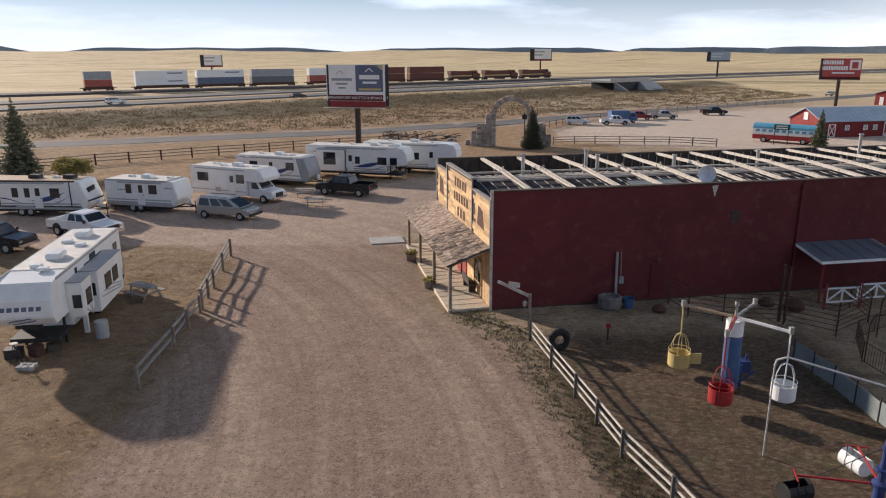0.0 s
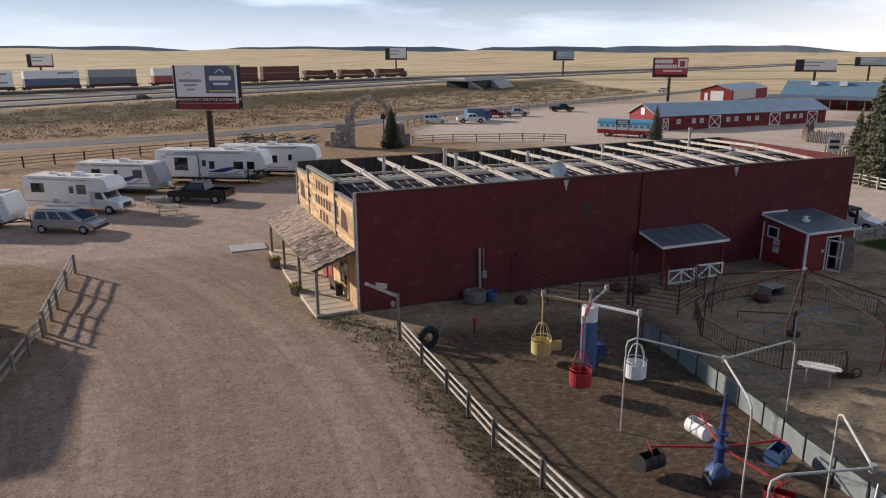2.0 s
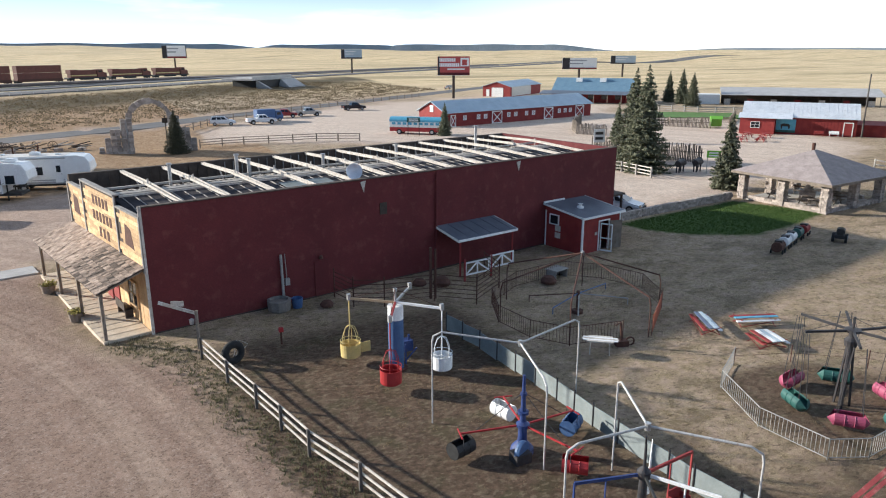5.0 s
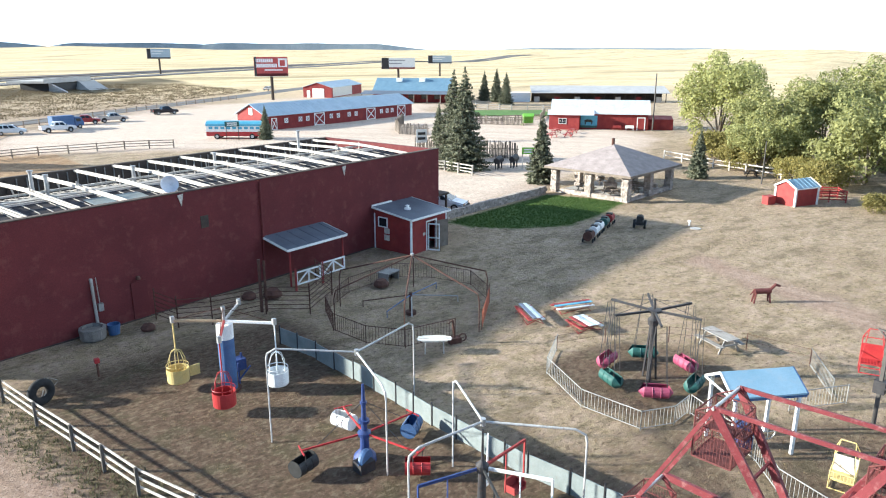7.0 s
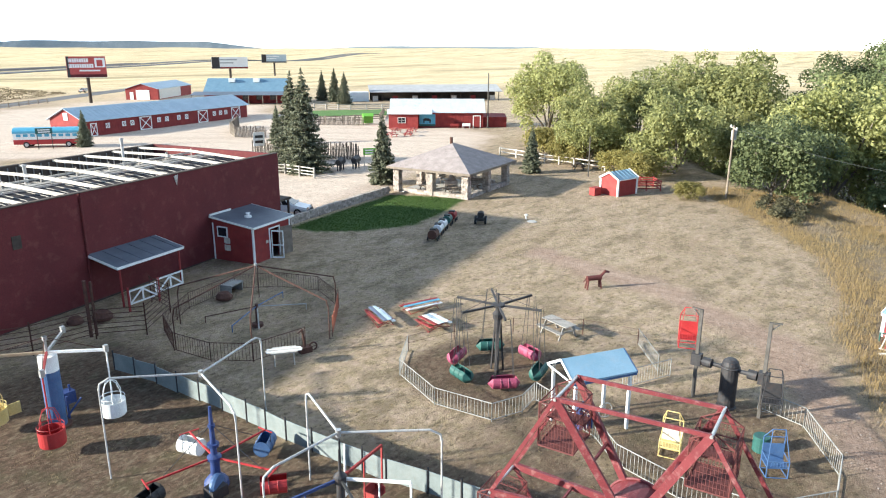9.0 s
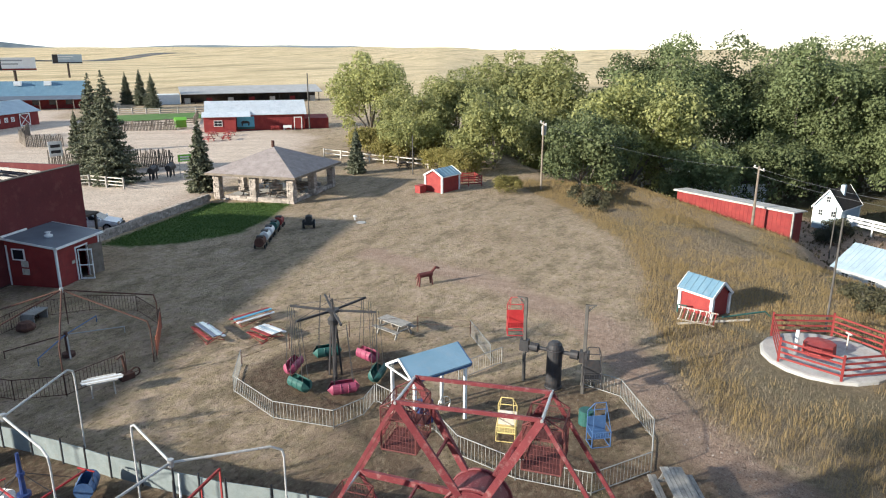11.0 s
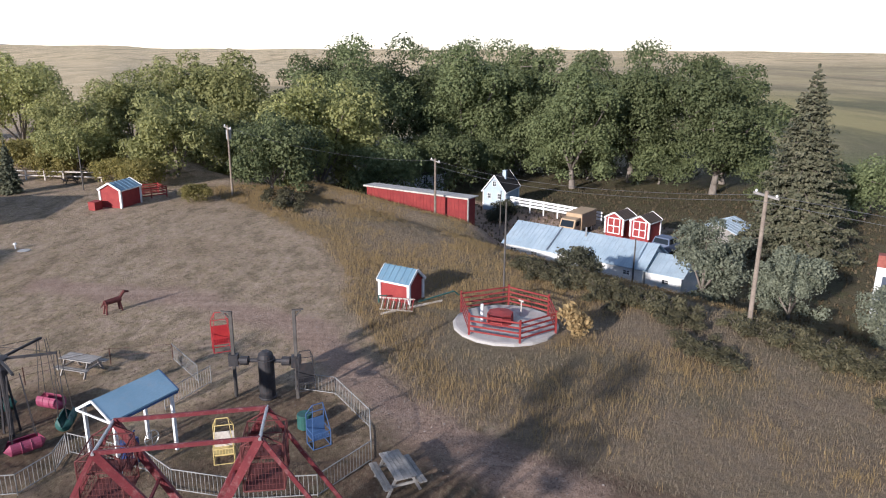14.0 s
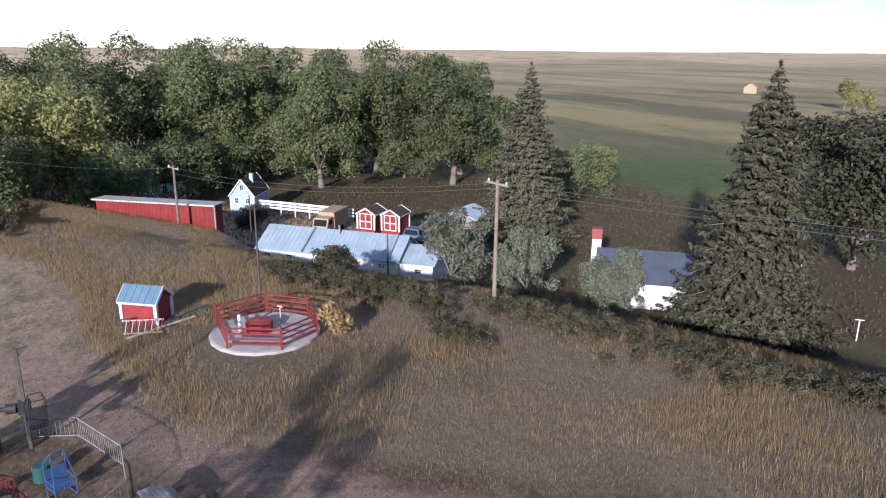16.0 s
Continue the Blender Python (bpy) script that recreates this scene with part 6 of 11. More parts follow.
def ferris_wheel():
    """Small red wheel; its plane faces the drive, spokes in pairs with mesh cages between their ends."""
    az = radians(86.4)
    m = Matrix.Translation((13.37, 4.16, 0)) @ Matrix.Rotation(-az, 4, "Z")     # local y: the axle, x: to the right
    t = thing("ferris_wheel", m, "red painted steel kiddie ferris wheel with mesh cages", "ride")
    hz, R, w, ph = 4.27, 3.21, 0.635, 62.0
    part("hub_drum", S().rod((0, -0.38, hz), (0, 0.38, hz), 0.72, n=28).rod((0, -0.42, hz), (0, -0.381, hz), 0.66, n=28).rod((0, 0.381, hz), (0, 0.42, hz), 0.66, n=28), M["ferris_red"], t, "red round hub drum")
    for y in (-0.4, 0.4):
        part("drum_rim", S().ring((0, y, hz), 0.74, 0.035, 28, 6, "y"), M["ferris_red"], t)
    part("axle", S().rod((0, -1.1, hz), (0, 1.1, hz), 0.09, n=12), M["dark_steel"], t)
    for side in (-1, 1):
        o = S()
        for sx in (-1, 1):
            o.beam((0, side * 0.98, hz), (sx * 1.9, side * 1.25, 0), 0.11, 0.11)
        o.beam((-1.05, side * 1.12, 1.9), (1.05, side * 1.12, 1.9), 0.08, 0.08)
        part("support_legs", o, M["ferris_red"], t)
    part("ground_frame", S().beam((-1.95, -1.25, 0.06), (-1.95, 1.25, 0.06), 0.12).beam((1.95, -1.25, 0.06), (1.95, 1.25, 0.06), 0.12), M["ferris_red"], t)
    tips = [(R * math.cos(radians(ph + 60 * k)), hz + R * math.sin(radians(ph + 60 * k))) for k in range(6)]
    inn = [(0.6 * math.cos(radians(ph + 60 * k)), hz + 0.6 * math.sin(radians(ph + 60 * k))) for k in range(6)]
    for k in range(6):
        (x, z), (x1, z1), (xi, zi) = tips[k], tips[(k + 1) % 6], inn[k]
        for y, yi in ((-w, -0.4), (w, 0.4)):
            part("spoke", S().beam((xi, yi, zi), (x, y, z), 0.09, 0.17), M["ferris_red"], t)
            part("rim_bar", S().beam((x, y, z), (x1, y, z1), 0.05, 0.09), M["ferris_red"], t)
        br = S()
        fx, fz = 0.5 * x, hz + 0.5 * (z - hz)
        br.beam((fx, -0.53, fz), (fx, 0.53, fz), 0.05, 0.07)
        part("spoke_brace", br, M["ferris_red"], t)
        # bolted end axle and a cage hanging from it
        part("cage_axle", S().rod((x, -w - 0.06, z), (x, w + 0.06, z), 0.035, n=8), M["steel"], t)
        cage = S()
        cw, cd, ch = 0.42, 0.5, 1.3
        for sx in (-1, 1):
            for sy in (-1, 1):
                cage.rod((x + sx * cw, sy * cd, z - ch), (x + sx * cw, sy * cd, z - 0.25), 0.018, n=5)
        for zz in (z - ch, z - ch + 0.75, z - 0.25):
            for sy in (-1, 1):
                cage.rod((x - cw, sy * cd, zz), (x + cw, sy * cd, zz), 0.016, n=5)
            for sx in (-1, 1):
                cage.rod((x + sx * cw, -cd, zz), (x + sx * cw, cd, zz), 0.016, n=5)
        for sy in (-1, 1):
            cage.rod((x - cw, sy * cd, z - 0.25), (x, sy * cd, z), 0.018, n=5).rod((x + cw, sy * cd, z - 0.25), (x, sy * cd, z), 0.018, n=5)
        c = part("cage", cage, M["cage_iron"], t, "rusty red wire mesh cage")
        mesh = S()
        n = 12
        for i in range(n):
            u = -cw + 2 * cw * (i + 0.5) / n
            v = -cd + 2 * cd * (i + 0.5) / n
            for sy in (-1, 1):
                mesh.beam((x + u, sy * cd, z - ch), (x + u, sy * cd, z - 0.25), 0.007, 0.007)
            for sx in (-1, 1):
                mesh.beam((x + sx * cw, v, z - ch), (x + sx * cw, v, z - 0.25), 0.007, 0.007)
        for j in range(9):
            zz = z - ch + j * 0.13
            for sy in (-1, 1):
                mesh.beam((x - cw, sy * cd, zz), (x + cw, sy * cd, zz), 0.007, 0.007)
            for sx in (-1, 1):
                mesh.beam((x + sx * cw, -cd, zz), (x + sx * cw, cd, zz), 0.007, 0.007)
        part("wire_mesh", mesh, M["cage_iron"], c, kind="stuff")
        part("cage_floor", S().box(x - cw, x + cw, -cd, cd, z - ch - 0.03, z - ch).box(x - cw, x + cw, 0.1, cd, z - ch + 0.4, z - ch + 0.44), M["cage_iron"], c)
    return t


ferris_wheel()


def hanging_chair(col, m, label, back=None):
    t = thing("ride_chair", m, label, "seat")
    w, d = 0.36, 0.3
    f = S()
    for sx in (-1, 1):
        f.rod((sx * w, -d, 0), (sx * w, -d, 0.62), 0.02, n=6).rod((sx * w, d, 0), (sx * w, d, 1.25), 0.02, n=6).rod((sx * w, -d, 0), (sx * w, d, 0), 0.02, n=6).rod((sx * w, -d, 0.62), (sx * w, d, 0.68), 0.02, n=6)
        f.rod((sx * w, d, 1.25), (sx * w * 0.6, 0, 1.7), 0.02, n=6).rod((sx * w, -d, 0.62), (sx * w * 0.6, 0, 1.7), 0.015, n=6)
    f.rod((-w, -d, 0), (w, -d, 0), 0.02, n=6).rod((-w, d, 0), (w, d, 0), 0.02, n=6).rod((-w * 0.6, 0, 1.7), (w * 0.6, 0, 1.7), 0.02, n=6).rod((-w, d, 1.25), (w, d, 1.25), 0.02, n=6).rod((-w, -d, 0.62), (w, -d, 0.62), 0.02, n=6)
    part("frame", f, col, t)
    part("seat", S().box(-w, w, -d, d, 0.36, 0.4), col, t)
    part("back", S().box(-w, w, d - 0.03, d, 0.4, 1.0), back or col, t)
    g = S()
    for i in range(6):
        g.rod((-w + 0.12 + i * 0.1, -d, 0.4), (-w + 0.12 + i * 0.1, -d, 0.62), 0.01, n=4)
    part("guard_bars", g, col, t)
    return t


def pump_ride():
    t = thing("chair_lift_ride", pose(28.2, 5.5, 0), "black iron drive drum between two tall posts", "ride")
    part("drum", S().lathe([(0.34, 0), (0.34, 1.95), (0.3, 2.1), (0.18, 2.2), (0.0, 2.22)], n=18), M["dark_steel"], t, "black upright iron drum", smooth=False)
    part("drum_collar", S().ring((0, 0, 1.85), 0.36, 0.04, 20, 6).ring((0, 0, 0.1), 0.36, 0.04, 20, 6), M["dark_steel"], t)
    part("cross_shaft", S().rod((0.15, 1.35, 1.75), (-0.1, -1.35, 1.75), 0.09, n=12).rod((0.1, 1.1, 1.75), (0.07, 0.75, 1.75), 0.2, n=12).rod((-0.05, -0.7, 1.75), (-0.08, -1.05, 1.75), 0.2, n=12), M["dark_steel"], t)
    for (x, y), h, arm in (((0.2, 1.4), 3.95, 1), ((-0.1, -1.3), 4.1, -1)):
        p = part("post", S().beam((x, y, 0), (x, y, h), 0.13, 0.13), M["dark_post"], t)
        part("bearing", S().box(x - 0.16, x + 0.16, y - 0.2, y + 0.2, 1.5, 2.0), M["dark_steel"], p)
        part("bracket", S().beam((x, y, h - 0.03), (x + 0.05, y + arm * 0.4, h), 0.08, 0.06).beam((x, y, h - 0.35), (x + 0.03, y + arm * 0.3, h - 0.05), 0.05, 0.05), M["dark_post"], p)


pump_ride()
hanging_chair(M["bright_red"], pose(28.6, 7.4, 2.15, 0, 0, -70), "bright red steel ride chair hung on a post")
hanging_chair(M["yellow"], pose(23.4, 6.25, 0.02, 0, 0, -80), "pale yellow steel ride chair with a white back", M["old_white"])
hanging_chair(M["blue"], pose(24.3, 2.9, 0.02, 0, 0, -60), "blue steel ride chair standing on the grass")
hanging_chair(M["dark_steel"], pose(27.6, 3.75, 0.75, 0, 0, -75), "black steel ride chair hung beside a post")
solid("green_drum", S().lathe([(0.0, 0), (0.28, 0), (0.3, 0.02), (0.3, 0.6), (0.28, 0.62), (0.0, 0.6)], n=18), M["green"], "green steel drum standing on the grass", "barrel", pose(25.6, 3.6, 0))


def booth():
    """Operator's shelter with a blue gable roof on white posts."""
    a, b = (22.5, 10.3), (24.8, 8.8)
    rz = heading(a, b)
    t = thing("ride_shelter", pose((a[0] + b[0]) / 2, (a[1] + b[1]) / 2, 0, 0, 0, rz), "open shelter with a blue roof on white posts", "shelter")
    L, W = 2.75, 0.95
    for s in (-1, 1):
        part("roof_slope", S().prism([(0, 2.98), (s * W, 2.42), (s * W, 2.48), (0, 3.04)], "x", -L / 2, L / 2), M["booth_roof"], t, "blue roof slope")
    for x in (-L / 2 - 0.03, L / 2 + 0.03):
        part("gable_board", S().beam((x, 0, 3.0), (x, -W, 2.44), 0.04, 0.09).beam((x, 0, 3.0), (x, W, 2.44), 0.04, 0.09).beam((x, -W, 2.42), (x, W, 2.42), 0.04, 0.07), M["white"] if x < 0 else M["blue"], t)
    for s in (-1, 1):
        part("fascia", S().box(-L / 2, L / 2, s * W - 0.02, s * W + 0.02, 2.34, 2.415), M["blue"], t)
        for x in (-1.2, 1.2):
            part("post", S().beam((x, s * 0.8, 0), (x, s * 0.8, 2.5), 0.11, 0.11), M["white"], t)
    part("control_stand", S().box(-0.6, 0.0, -0.3, 0.1, 0, 1.0).rod((-0.3, -0.1, 1.0), (-0.2, -0.4, 1.4), 0.03), M["dark_blue"], t)
    wh = part("hand_wheel", S().ring((0, 0, 0), 0.3, 0.025, 18, 5, "y").rod((-0.3, 0, 0), (0.3, 0, 0), 0.015).rod((0, 0, -0.3), (0, 0, 0.3), 0.015), M["steel"], t)
    wh.matrix_basis = pose(0.4, -0.5, 0.8)


booth()


# ---------------- vehicles ----------------
def wheel(parent, x, y, r=0.36, w=0.24, rim=None):
    """A tyre with its rim, axle along y."""
    ty = part("tyre", S().rod((x, y - w / 2, r), (x, y + w / 2, r), r, n=18), M["tyre"], parent)
    part("rim", S().rod((x, y - w / 2 - 0.012, r), (x, y + w / 2 + 0.012, r), r * 0.58, n=12), rim or M["steel"], ty)


def cabin(x0, x1, x2, x3, w, top, z0, z1):
    """A cab: foot from x0 to x3, roof from x1 to x2, narrower above."""
    v = []
    for z, a, b, h in ((z0, x0, x3, w / 2), (z1, x1, x2, top / 2)):
        v += [(a, -h, z), (b, -h, z), (b, h, z), (a, h, z)]
    return S().add(v, [(3, 2, 1, 0), (4, 5, 6, 7), (0, 1, 5, 4), (1, 2, 6, 5), (2, 3, 7, 6), (3, 0, 4, 7)])


def cab_glass(parent, x0, x1, x2, x3, w, top, z0, z1, splits):
    """Panes set a little proud of the cab's faces."""
    def lerp(f, lo, hi):
        return lo + (hi - lo) * f
    a, b = 0.14, 0.86
    for s in (-1, 1):
        for f0, f1 in splits:
            pts = []
            for fz in (a, b):
                xl, xr = lerp(fz, x0, x1), lerp(fz, x3, x2)
                y = s * (lerp(fz, w / 2, top / 2) + 0.012)
                pts.append((lerp(f0, xl, xr), y, lerp(fz, z0, z1)))
                pts.append((lerp(f1, xl, xr), y, lerp(fz, z0, z1)))
            q = [pts[0], pts[1], pts[3], pts[2]]
            part("side_window", S().add(q + [(p[0], p[1] - s * 0.03, p[2]) for p in q], [(0, 1, 2, 3), (7, 6, 5, 4), (0, 4, 5, 1), (1, 5, 6, 2), (2, 6, 7, 3), (3, 7, 4, 0)]), M["glass"], parent)
    for xa, xb, sg, nm in ((x3, x2, 1, "windscreen"), (x0, x1, -1, "rear_window")):
        q = []
        for fz in (a, b):
            y = lerp(fz, w / 2, top / 2) * 0.88
            x = lerp(fz, xa, xb) + sg * 0.012
            q.append((x, -y, lerp(fz, z0, z1)))
            q.append((x, y, lerp(fz, z0, z1)))
        q = [q[0], q[1], q[3], q[2]]
        part(nm, S().add(q + [(p[0] - sg * 0.03, p[1], p[2]) for p in q], [(0, 1, 2, 3), (7, 6, 5, 4), (0, 4, 5, 1), (1, 5, 6, 2), (2, 6, 7, 3), (3, 7, 4, 0)]), M["glass"], parent)


def lamps(t, L, w, z):
    for s in (-1, 1):
        part("headlight", S().box(L / 2 - 0.1, L / 2 + 0.012, s * (w / 2 - 0.28) - 0.16, s * (w / 2 - 0.28) + 0.16, z, z + 0.16), M["chrome"], t)
        part("tail_light", S().box(-L / 2 - 0.012, -L / 2 + 0.06, s * (w / 2 - 0.12) - 0.1, s * (w / 2 - 0.12) + 0.1, z + 0.05, z + 0.3), M["bright_red"], t)


def pickup(x, y, rz, mat, label, scale=1.0):
    t = thing("pickup_truck", pose(x, y, ground_z(x, y), 0, 0, rz), label, "pickup truck")
    L, w = 5.6, 1.95
    part("body", S().prism([(-0.76, 0.48), (2.75, 0.48), (2.8, 0.75), (2.72, 1.02), (1.5, 1.16), (-0.76, 1.2)], "y", -w / 2, w / 2), mat, t, bevel=0.05)
    part("sill", S().box(-2.7, -0.78, -w / 2 + 0.03, w / 2 - 0.03, 0.45, 0.6), M["black"], t)
    for s in (-1, 1):
        part("wheel_arch", S().rod((-1.75, s * (w / 2 - 0.06), 0.52), (-1.75, s * (w / 2 + 0.006), 0.52), 0.47, n=18), M["black"], t)
        part("wheel_arch", S().rod((1.8, s * (w / 2 - 0.06), 0.5), (1.8, s * (w / 2 + 0.006), 0.5), 0.45, n=18), M["black"], t)
    bed = S().box(-2.8, -0.75, -w / 2, -w / 2 + 0.09, 0.6, 1.2).box(-2.8, -0.75, w / 2 - 0.09, w / 2, 0.6, 1.2).box(-2.8, -2.72, -w / 2 + 0.09, w / 2 - 0.09, 0.6, 1.18)
    part("bed", bed, mat, t)
    part("bed_floor", S().box(-2.71, -0.76, -w / 2 + 0.1, w / 2 - 0.1, 0.64, 0.68), M["black"], t)
    cab = (-0.85, -0.6, 0.75, 1.45, w * 0.97, w * 0.8, 1.17, 1.82)
    c = part("cab", cabin(*cab), mat, t, bevel=0.03)
    cab_glass(c, *cab, ((0.1, 0.44), (0.5, 0.86)))
    part("bumper", S().box(2.76, 2.92, -w / 2 + 0.05, w / 2 - 0.05, 0.42, 0.64).box(-2.92, -2.8, -w / 2 + 0.05, w / 2 - 0.05, 0.45, 0.62), M["chrome"], t)
    part("grille", S().box(2.78, 2.83, -0.55, 0.55, 0.68, 0.98), M["black"], t)
    lamps(t, L, w, 0.76)
    for wx in (-1.75, 1.8):
        for s in (-1, 1):
            wheel(t, wx, s * (w / 2 - 0.1), 0.38)
    for s in (-1, 1):
        part("mirror", S().box(1.15, 1.25, s * (w / 2 + 0.02), s * (w / 2 + 0.2), 1.2, 1.42), M["black"], t)
    t.scale = (scale, scale, scale)
    return t


def car(x, y, rz, mat, label, kind="suv", z=None, category="car"):
    t = thing({"suv": "suv", "van": "minivan", "sedan": "sedan_car"}[kind], pose(x, y, ground_z(x, y) if z is None else z, 0, 0, rz), label, category)
    L, w = {"suv": (4.7, 1.9), "van": (5.1, 1.95), "sedan": (4.7, 1.8)}[kind]
    h = {"suv": 1.72, "van": 1.74, "sedan": 1.43}[kind]
    hood = {"suv": 1.08, "van": 1.0, "sedan": 0.95}[kind]
    part("body", S().prism([(-L / 2, 0.42), (L / 2 - 0.05, 0.38), (L / 2, 0.62), (L / 2 - 0.12, hood - 0.22), (L / 2 - 1.15, hood), (-L / 2 + 0.1, hood + 0.02), (-L / 2, hood - 0.25)], "y", -w / 2, w / 2), mat, t, bevel=0.12)
    cab = {"suv": (-L / 2 + 0.08, -L / 2 + 0.4, 0.35, 1.25), "van": (-L / 2 + 0.04, -L / 2 + 0.3, 0.45, 1.85), "sedan": (-L / 2 + 0.55, -0.95, 0.4, 1.3)}[kind] + (w * 0.96, w * 0.78, hood - 0.02, h)
    c = part("cabin", cabin(*cab), mat, t, bevel=0.09, smooth=False)
    cab_glass(c, *cab, ((0.06, 0.32), (0.36, 0.6), (0.64, 0.88)))
    part("bumper", S().box(L / 2 - 0.06, L / 2 + 0.06, -w / 2 + 0.06, w / 2 - 0.06, 0.34, 0.55).box(-L / 2 - 0.06, -L / 2 + 0.06, -w / 2 + 0.06, w / 2 - 0.06, 0.38, 0.58), M["black"], t)
    lamps(t, L, w, hood - 0.36)
    for wx in (-L / 2 + 0.85, L / 2 - 0.9):
        for s in (-1, 1):
            wheel(t, wx, s * (w / 2 - 0.09), 0.34, 0.22)
    for s in (-1, 1):
        part("mirror", S().box(cab[3] - 0.35, cab[3] - 0.25, s * (w / 2), s * (w / 2 + 0.15), hood, hood + 0.16), mat, t)
        if kind != "sedan":
            part("roof_rail", S().beam((cab[1] + 0.1, s * w * 0.33, h + 0.05), (cab[2] - 0.1, s * w * 0.33, h + 0.05), 0.04, 0.04), M["black"], t)
    return t


def rv_window(parent, x0, x1, z0, z1, y, s):
    """A dark window with a black frame in a side wall."""
    f = part("window", S().box(x0 - 0.04, x1 + 0.04, min(y, y + s * 0.02), max(y, y + s * 0.02), z0 - 0.04, z1 + 0.04), M["black"], parent)
    part("pane", S().box(x0, x1, min(y + s * 0.021, y + s * 0.03), max(y + s * 0.021, y + s * 0.03), z0, z1), M["glass"], f)


def roof_kit(t, h, spots, mat="rv_white"):
    """Air conditioner, vents and hatches on a flat roof."""
    for k, (x, y, kind) in enumerate(spots):
        if kind == "ac":
            part("air_conditioner", S().prism([(x - 0.5, h), (x + 0.5, h), (x + 0.42, h + 0.28), (x - 0.42, h + 0.32)], "y", y - 0.36, y + 0.36), M[mat], t, bevel=0.05)
        else:
            part("roof_vent", S().prism([(x - 0.24, h), (x + 0.24, h), (x + 0.2, h + 0.14), (x - 0.2, h + 0.14)], "y", y - 0.24, y + 0.24), M["rv_white"], t, bevel=0.03)


def caravan(name, x, y, rz, L, h, label, front="sloped", stripes=("rv_grey",), windows=((0.15, 0.3), (0.62, 0.78)), door=0.45, kit=None, wheels=2, floor=0.55, width=2.45, swoosh=False, tongue=True, cap=None, roof="rv_roof", kit_mat="rv_white", edge="rv_grey", slide=None):
    """A towed trailer, nose towards +x, door side towards -y."""
    t = thing(name, pose(x, y, ground_z(x, y), 0, 0, rz), label, "travel trailer")
    w = width / 2
    f, r = L / 2, -L / 2
    if front == "fifth":
        prof = [(r, floor), (f - 2.3, floor), (f - 2.3, 1.55), (f - 0.35, 1.55), (f, 2.0), (f - 0.1, 2.75), (f - 0.5, h - 0.08), (f - 2.2, h), (r + 0.1, h), (r, h - 0.15)]
    elif front == "sloped":
        prof = [(r, floor), (f - 0.35, floor), (f, 1.1), (f - 0.05, 1.6), (f - 0.55, h - 0.1), (f - 0.9, h), (r + 0.1, h), (r, h - 0.15)]
    else:
        prof = [(r, floor), (f - 0.5, floor), (f, 1.25), (f - 0.02, 1.5), (f - 0.35, h - 0.05), (r + 0.05, h), (r, h - 0.1)]
    b = part("body", S().prism(prof, "y", -w, w), M["rv_white"], t, "white panelled trailer body", bevel=0.05)
    part("roof", S().box(r + 0.15, f - (2.3 if front == "fifth" else 1.0), -w + 0.06, w - 0.06, h - 0.01, h + 0.04), M[roof], t, "grey-white membrane roof")
    if cap:
        o = 0.015
        if front == "fifth":
            cp = [(f - 1.1, 1.55 - o), (f - 0.35 + o, 1.55 - o), (f + o, 2.0), (f - 0.1 + o, 2.75), (f - 0.5 + o, h - 0.08 + o), (f - 1.3, h - 0.02)]
        else:
            cp = [(f - 0.85, floor - o), (f - 0.35 + o, floor - o), (f + o, 1.1), (f - 0.05 + o, 1.6), (f - 0.55 + o, h - 0.1 + o), (f - 1.1, h + o), (f - 1.5, h + o)]
        part("nose_cap", S().prism(cp, "y", -w - o, w + o), M[cap], t, "moulded front cap", bevel=0.04)
    for s in (-1, 1):
        part("roof_edge", S().box(r + 0.05, f - 0.95, min(s * (w - 0.03), s * (w + 0.02)), max(s * (w - 0.03), s * (w + 0.02)), h - 0.1, h + 0.03), M[edge], t, "roof edge trim")
        part("skirt_band", S().box(r + 0.06, f - (2.35 if front == "fifth" else 0.45), min(s * w, s * (w + 0.006)), max(s * w, s * (w + 0.006)), floor + 0.01, floor + 0.24), M["rv_grey"], t)
    if slide:
        sl = part("slide_out", S().box(r + slide[0] * L, r + slide[1] * L, -w - 0.32, -w + 0.05, floor + 0.12, h - 0.4), M["rv_white"], t, "white slide-out room", bevel=0.03)
        part("slide_trim", S().box(r + slide[0] * L - 0.05, r + slide[0] * L, -w - 0.1, -w - 0.002, floor + 0.08, h - 0.36).box(r + slide[1] * L, r + slide[1] * L + 0.05, -w - 0.1, -w - 0.002, floor + 0.08, h - 0.36), M["black"], sl)
        part("slide_roof", S().box(r + slide[0] * L - 0.03, r + slide[1] * L + 0.03, -w - 0.35, -w - 0.002, h - 0.398, h - 0.36), M["rv_grey"], sl)
        m = (slide[0] + slide[1]) / 2 * L + r
        rv_window(sl, m - 0.75, m + 0.6, 1.5, h - 0.7, -w - 0.32, -1)
    roof_kit(t, h + 0.04, kit or ((0.3, 0.0, "ac"), (-L * 0.25, 0.3, "vent"), (L * 0.22, -0.2, "vent")), kit_mat)
    part("underframe", S().box(r + 0.2, f - 0.8, -w + 0.2, w - 0.2, floor - 0.22, floor - 0.002), M["black"], t)
    for s in (-1, 1):
        for k, st in enumerate(stripes):
            part("stripe", S().box(r + 0.1, f - (2.5 if front == "fifth" else 0.6), min(s * w, s * (w + 0.008)), max(s * w, s * (w + 0.008)), 1.02 - 0.22 * k, 1.14 - 0.22 * k), M[st], t)
        for a, c in windows:
            rv_window(t, r + a * L, r + c * L, 1.65, 2.35, s * w, s)
        for i in range(wheels):
            wheel(t, r + L * 0.36 + i * 0.78, s * (w - 0.14), 0.36)
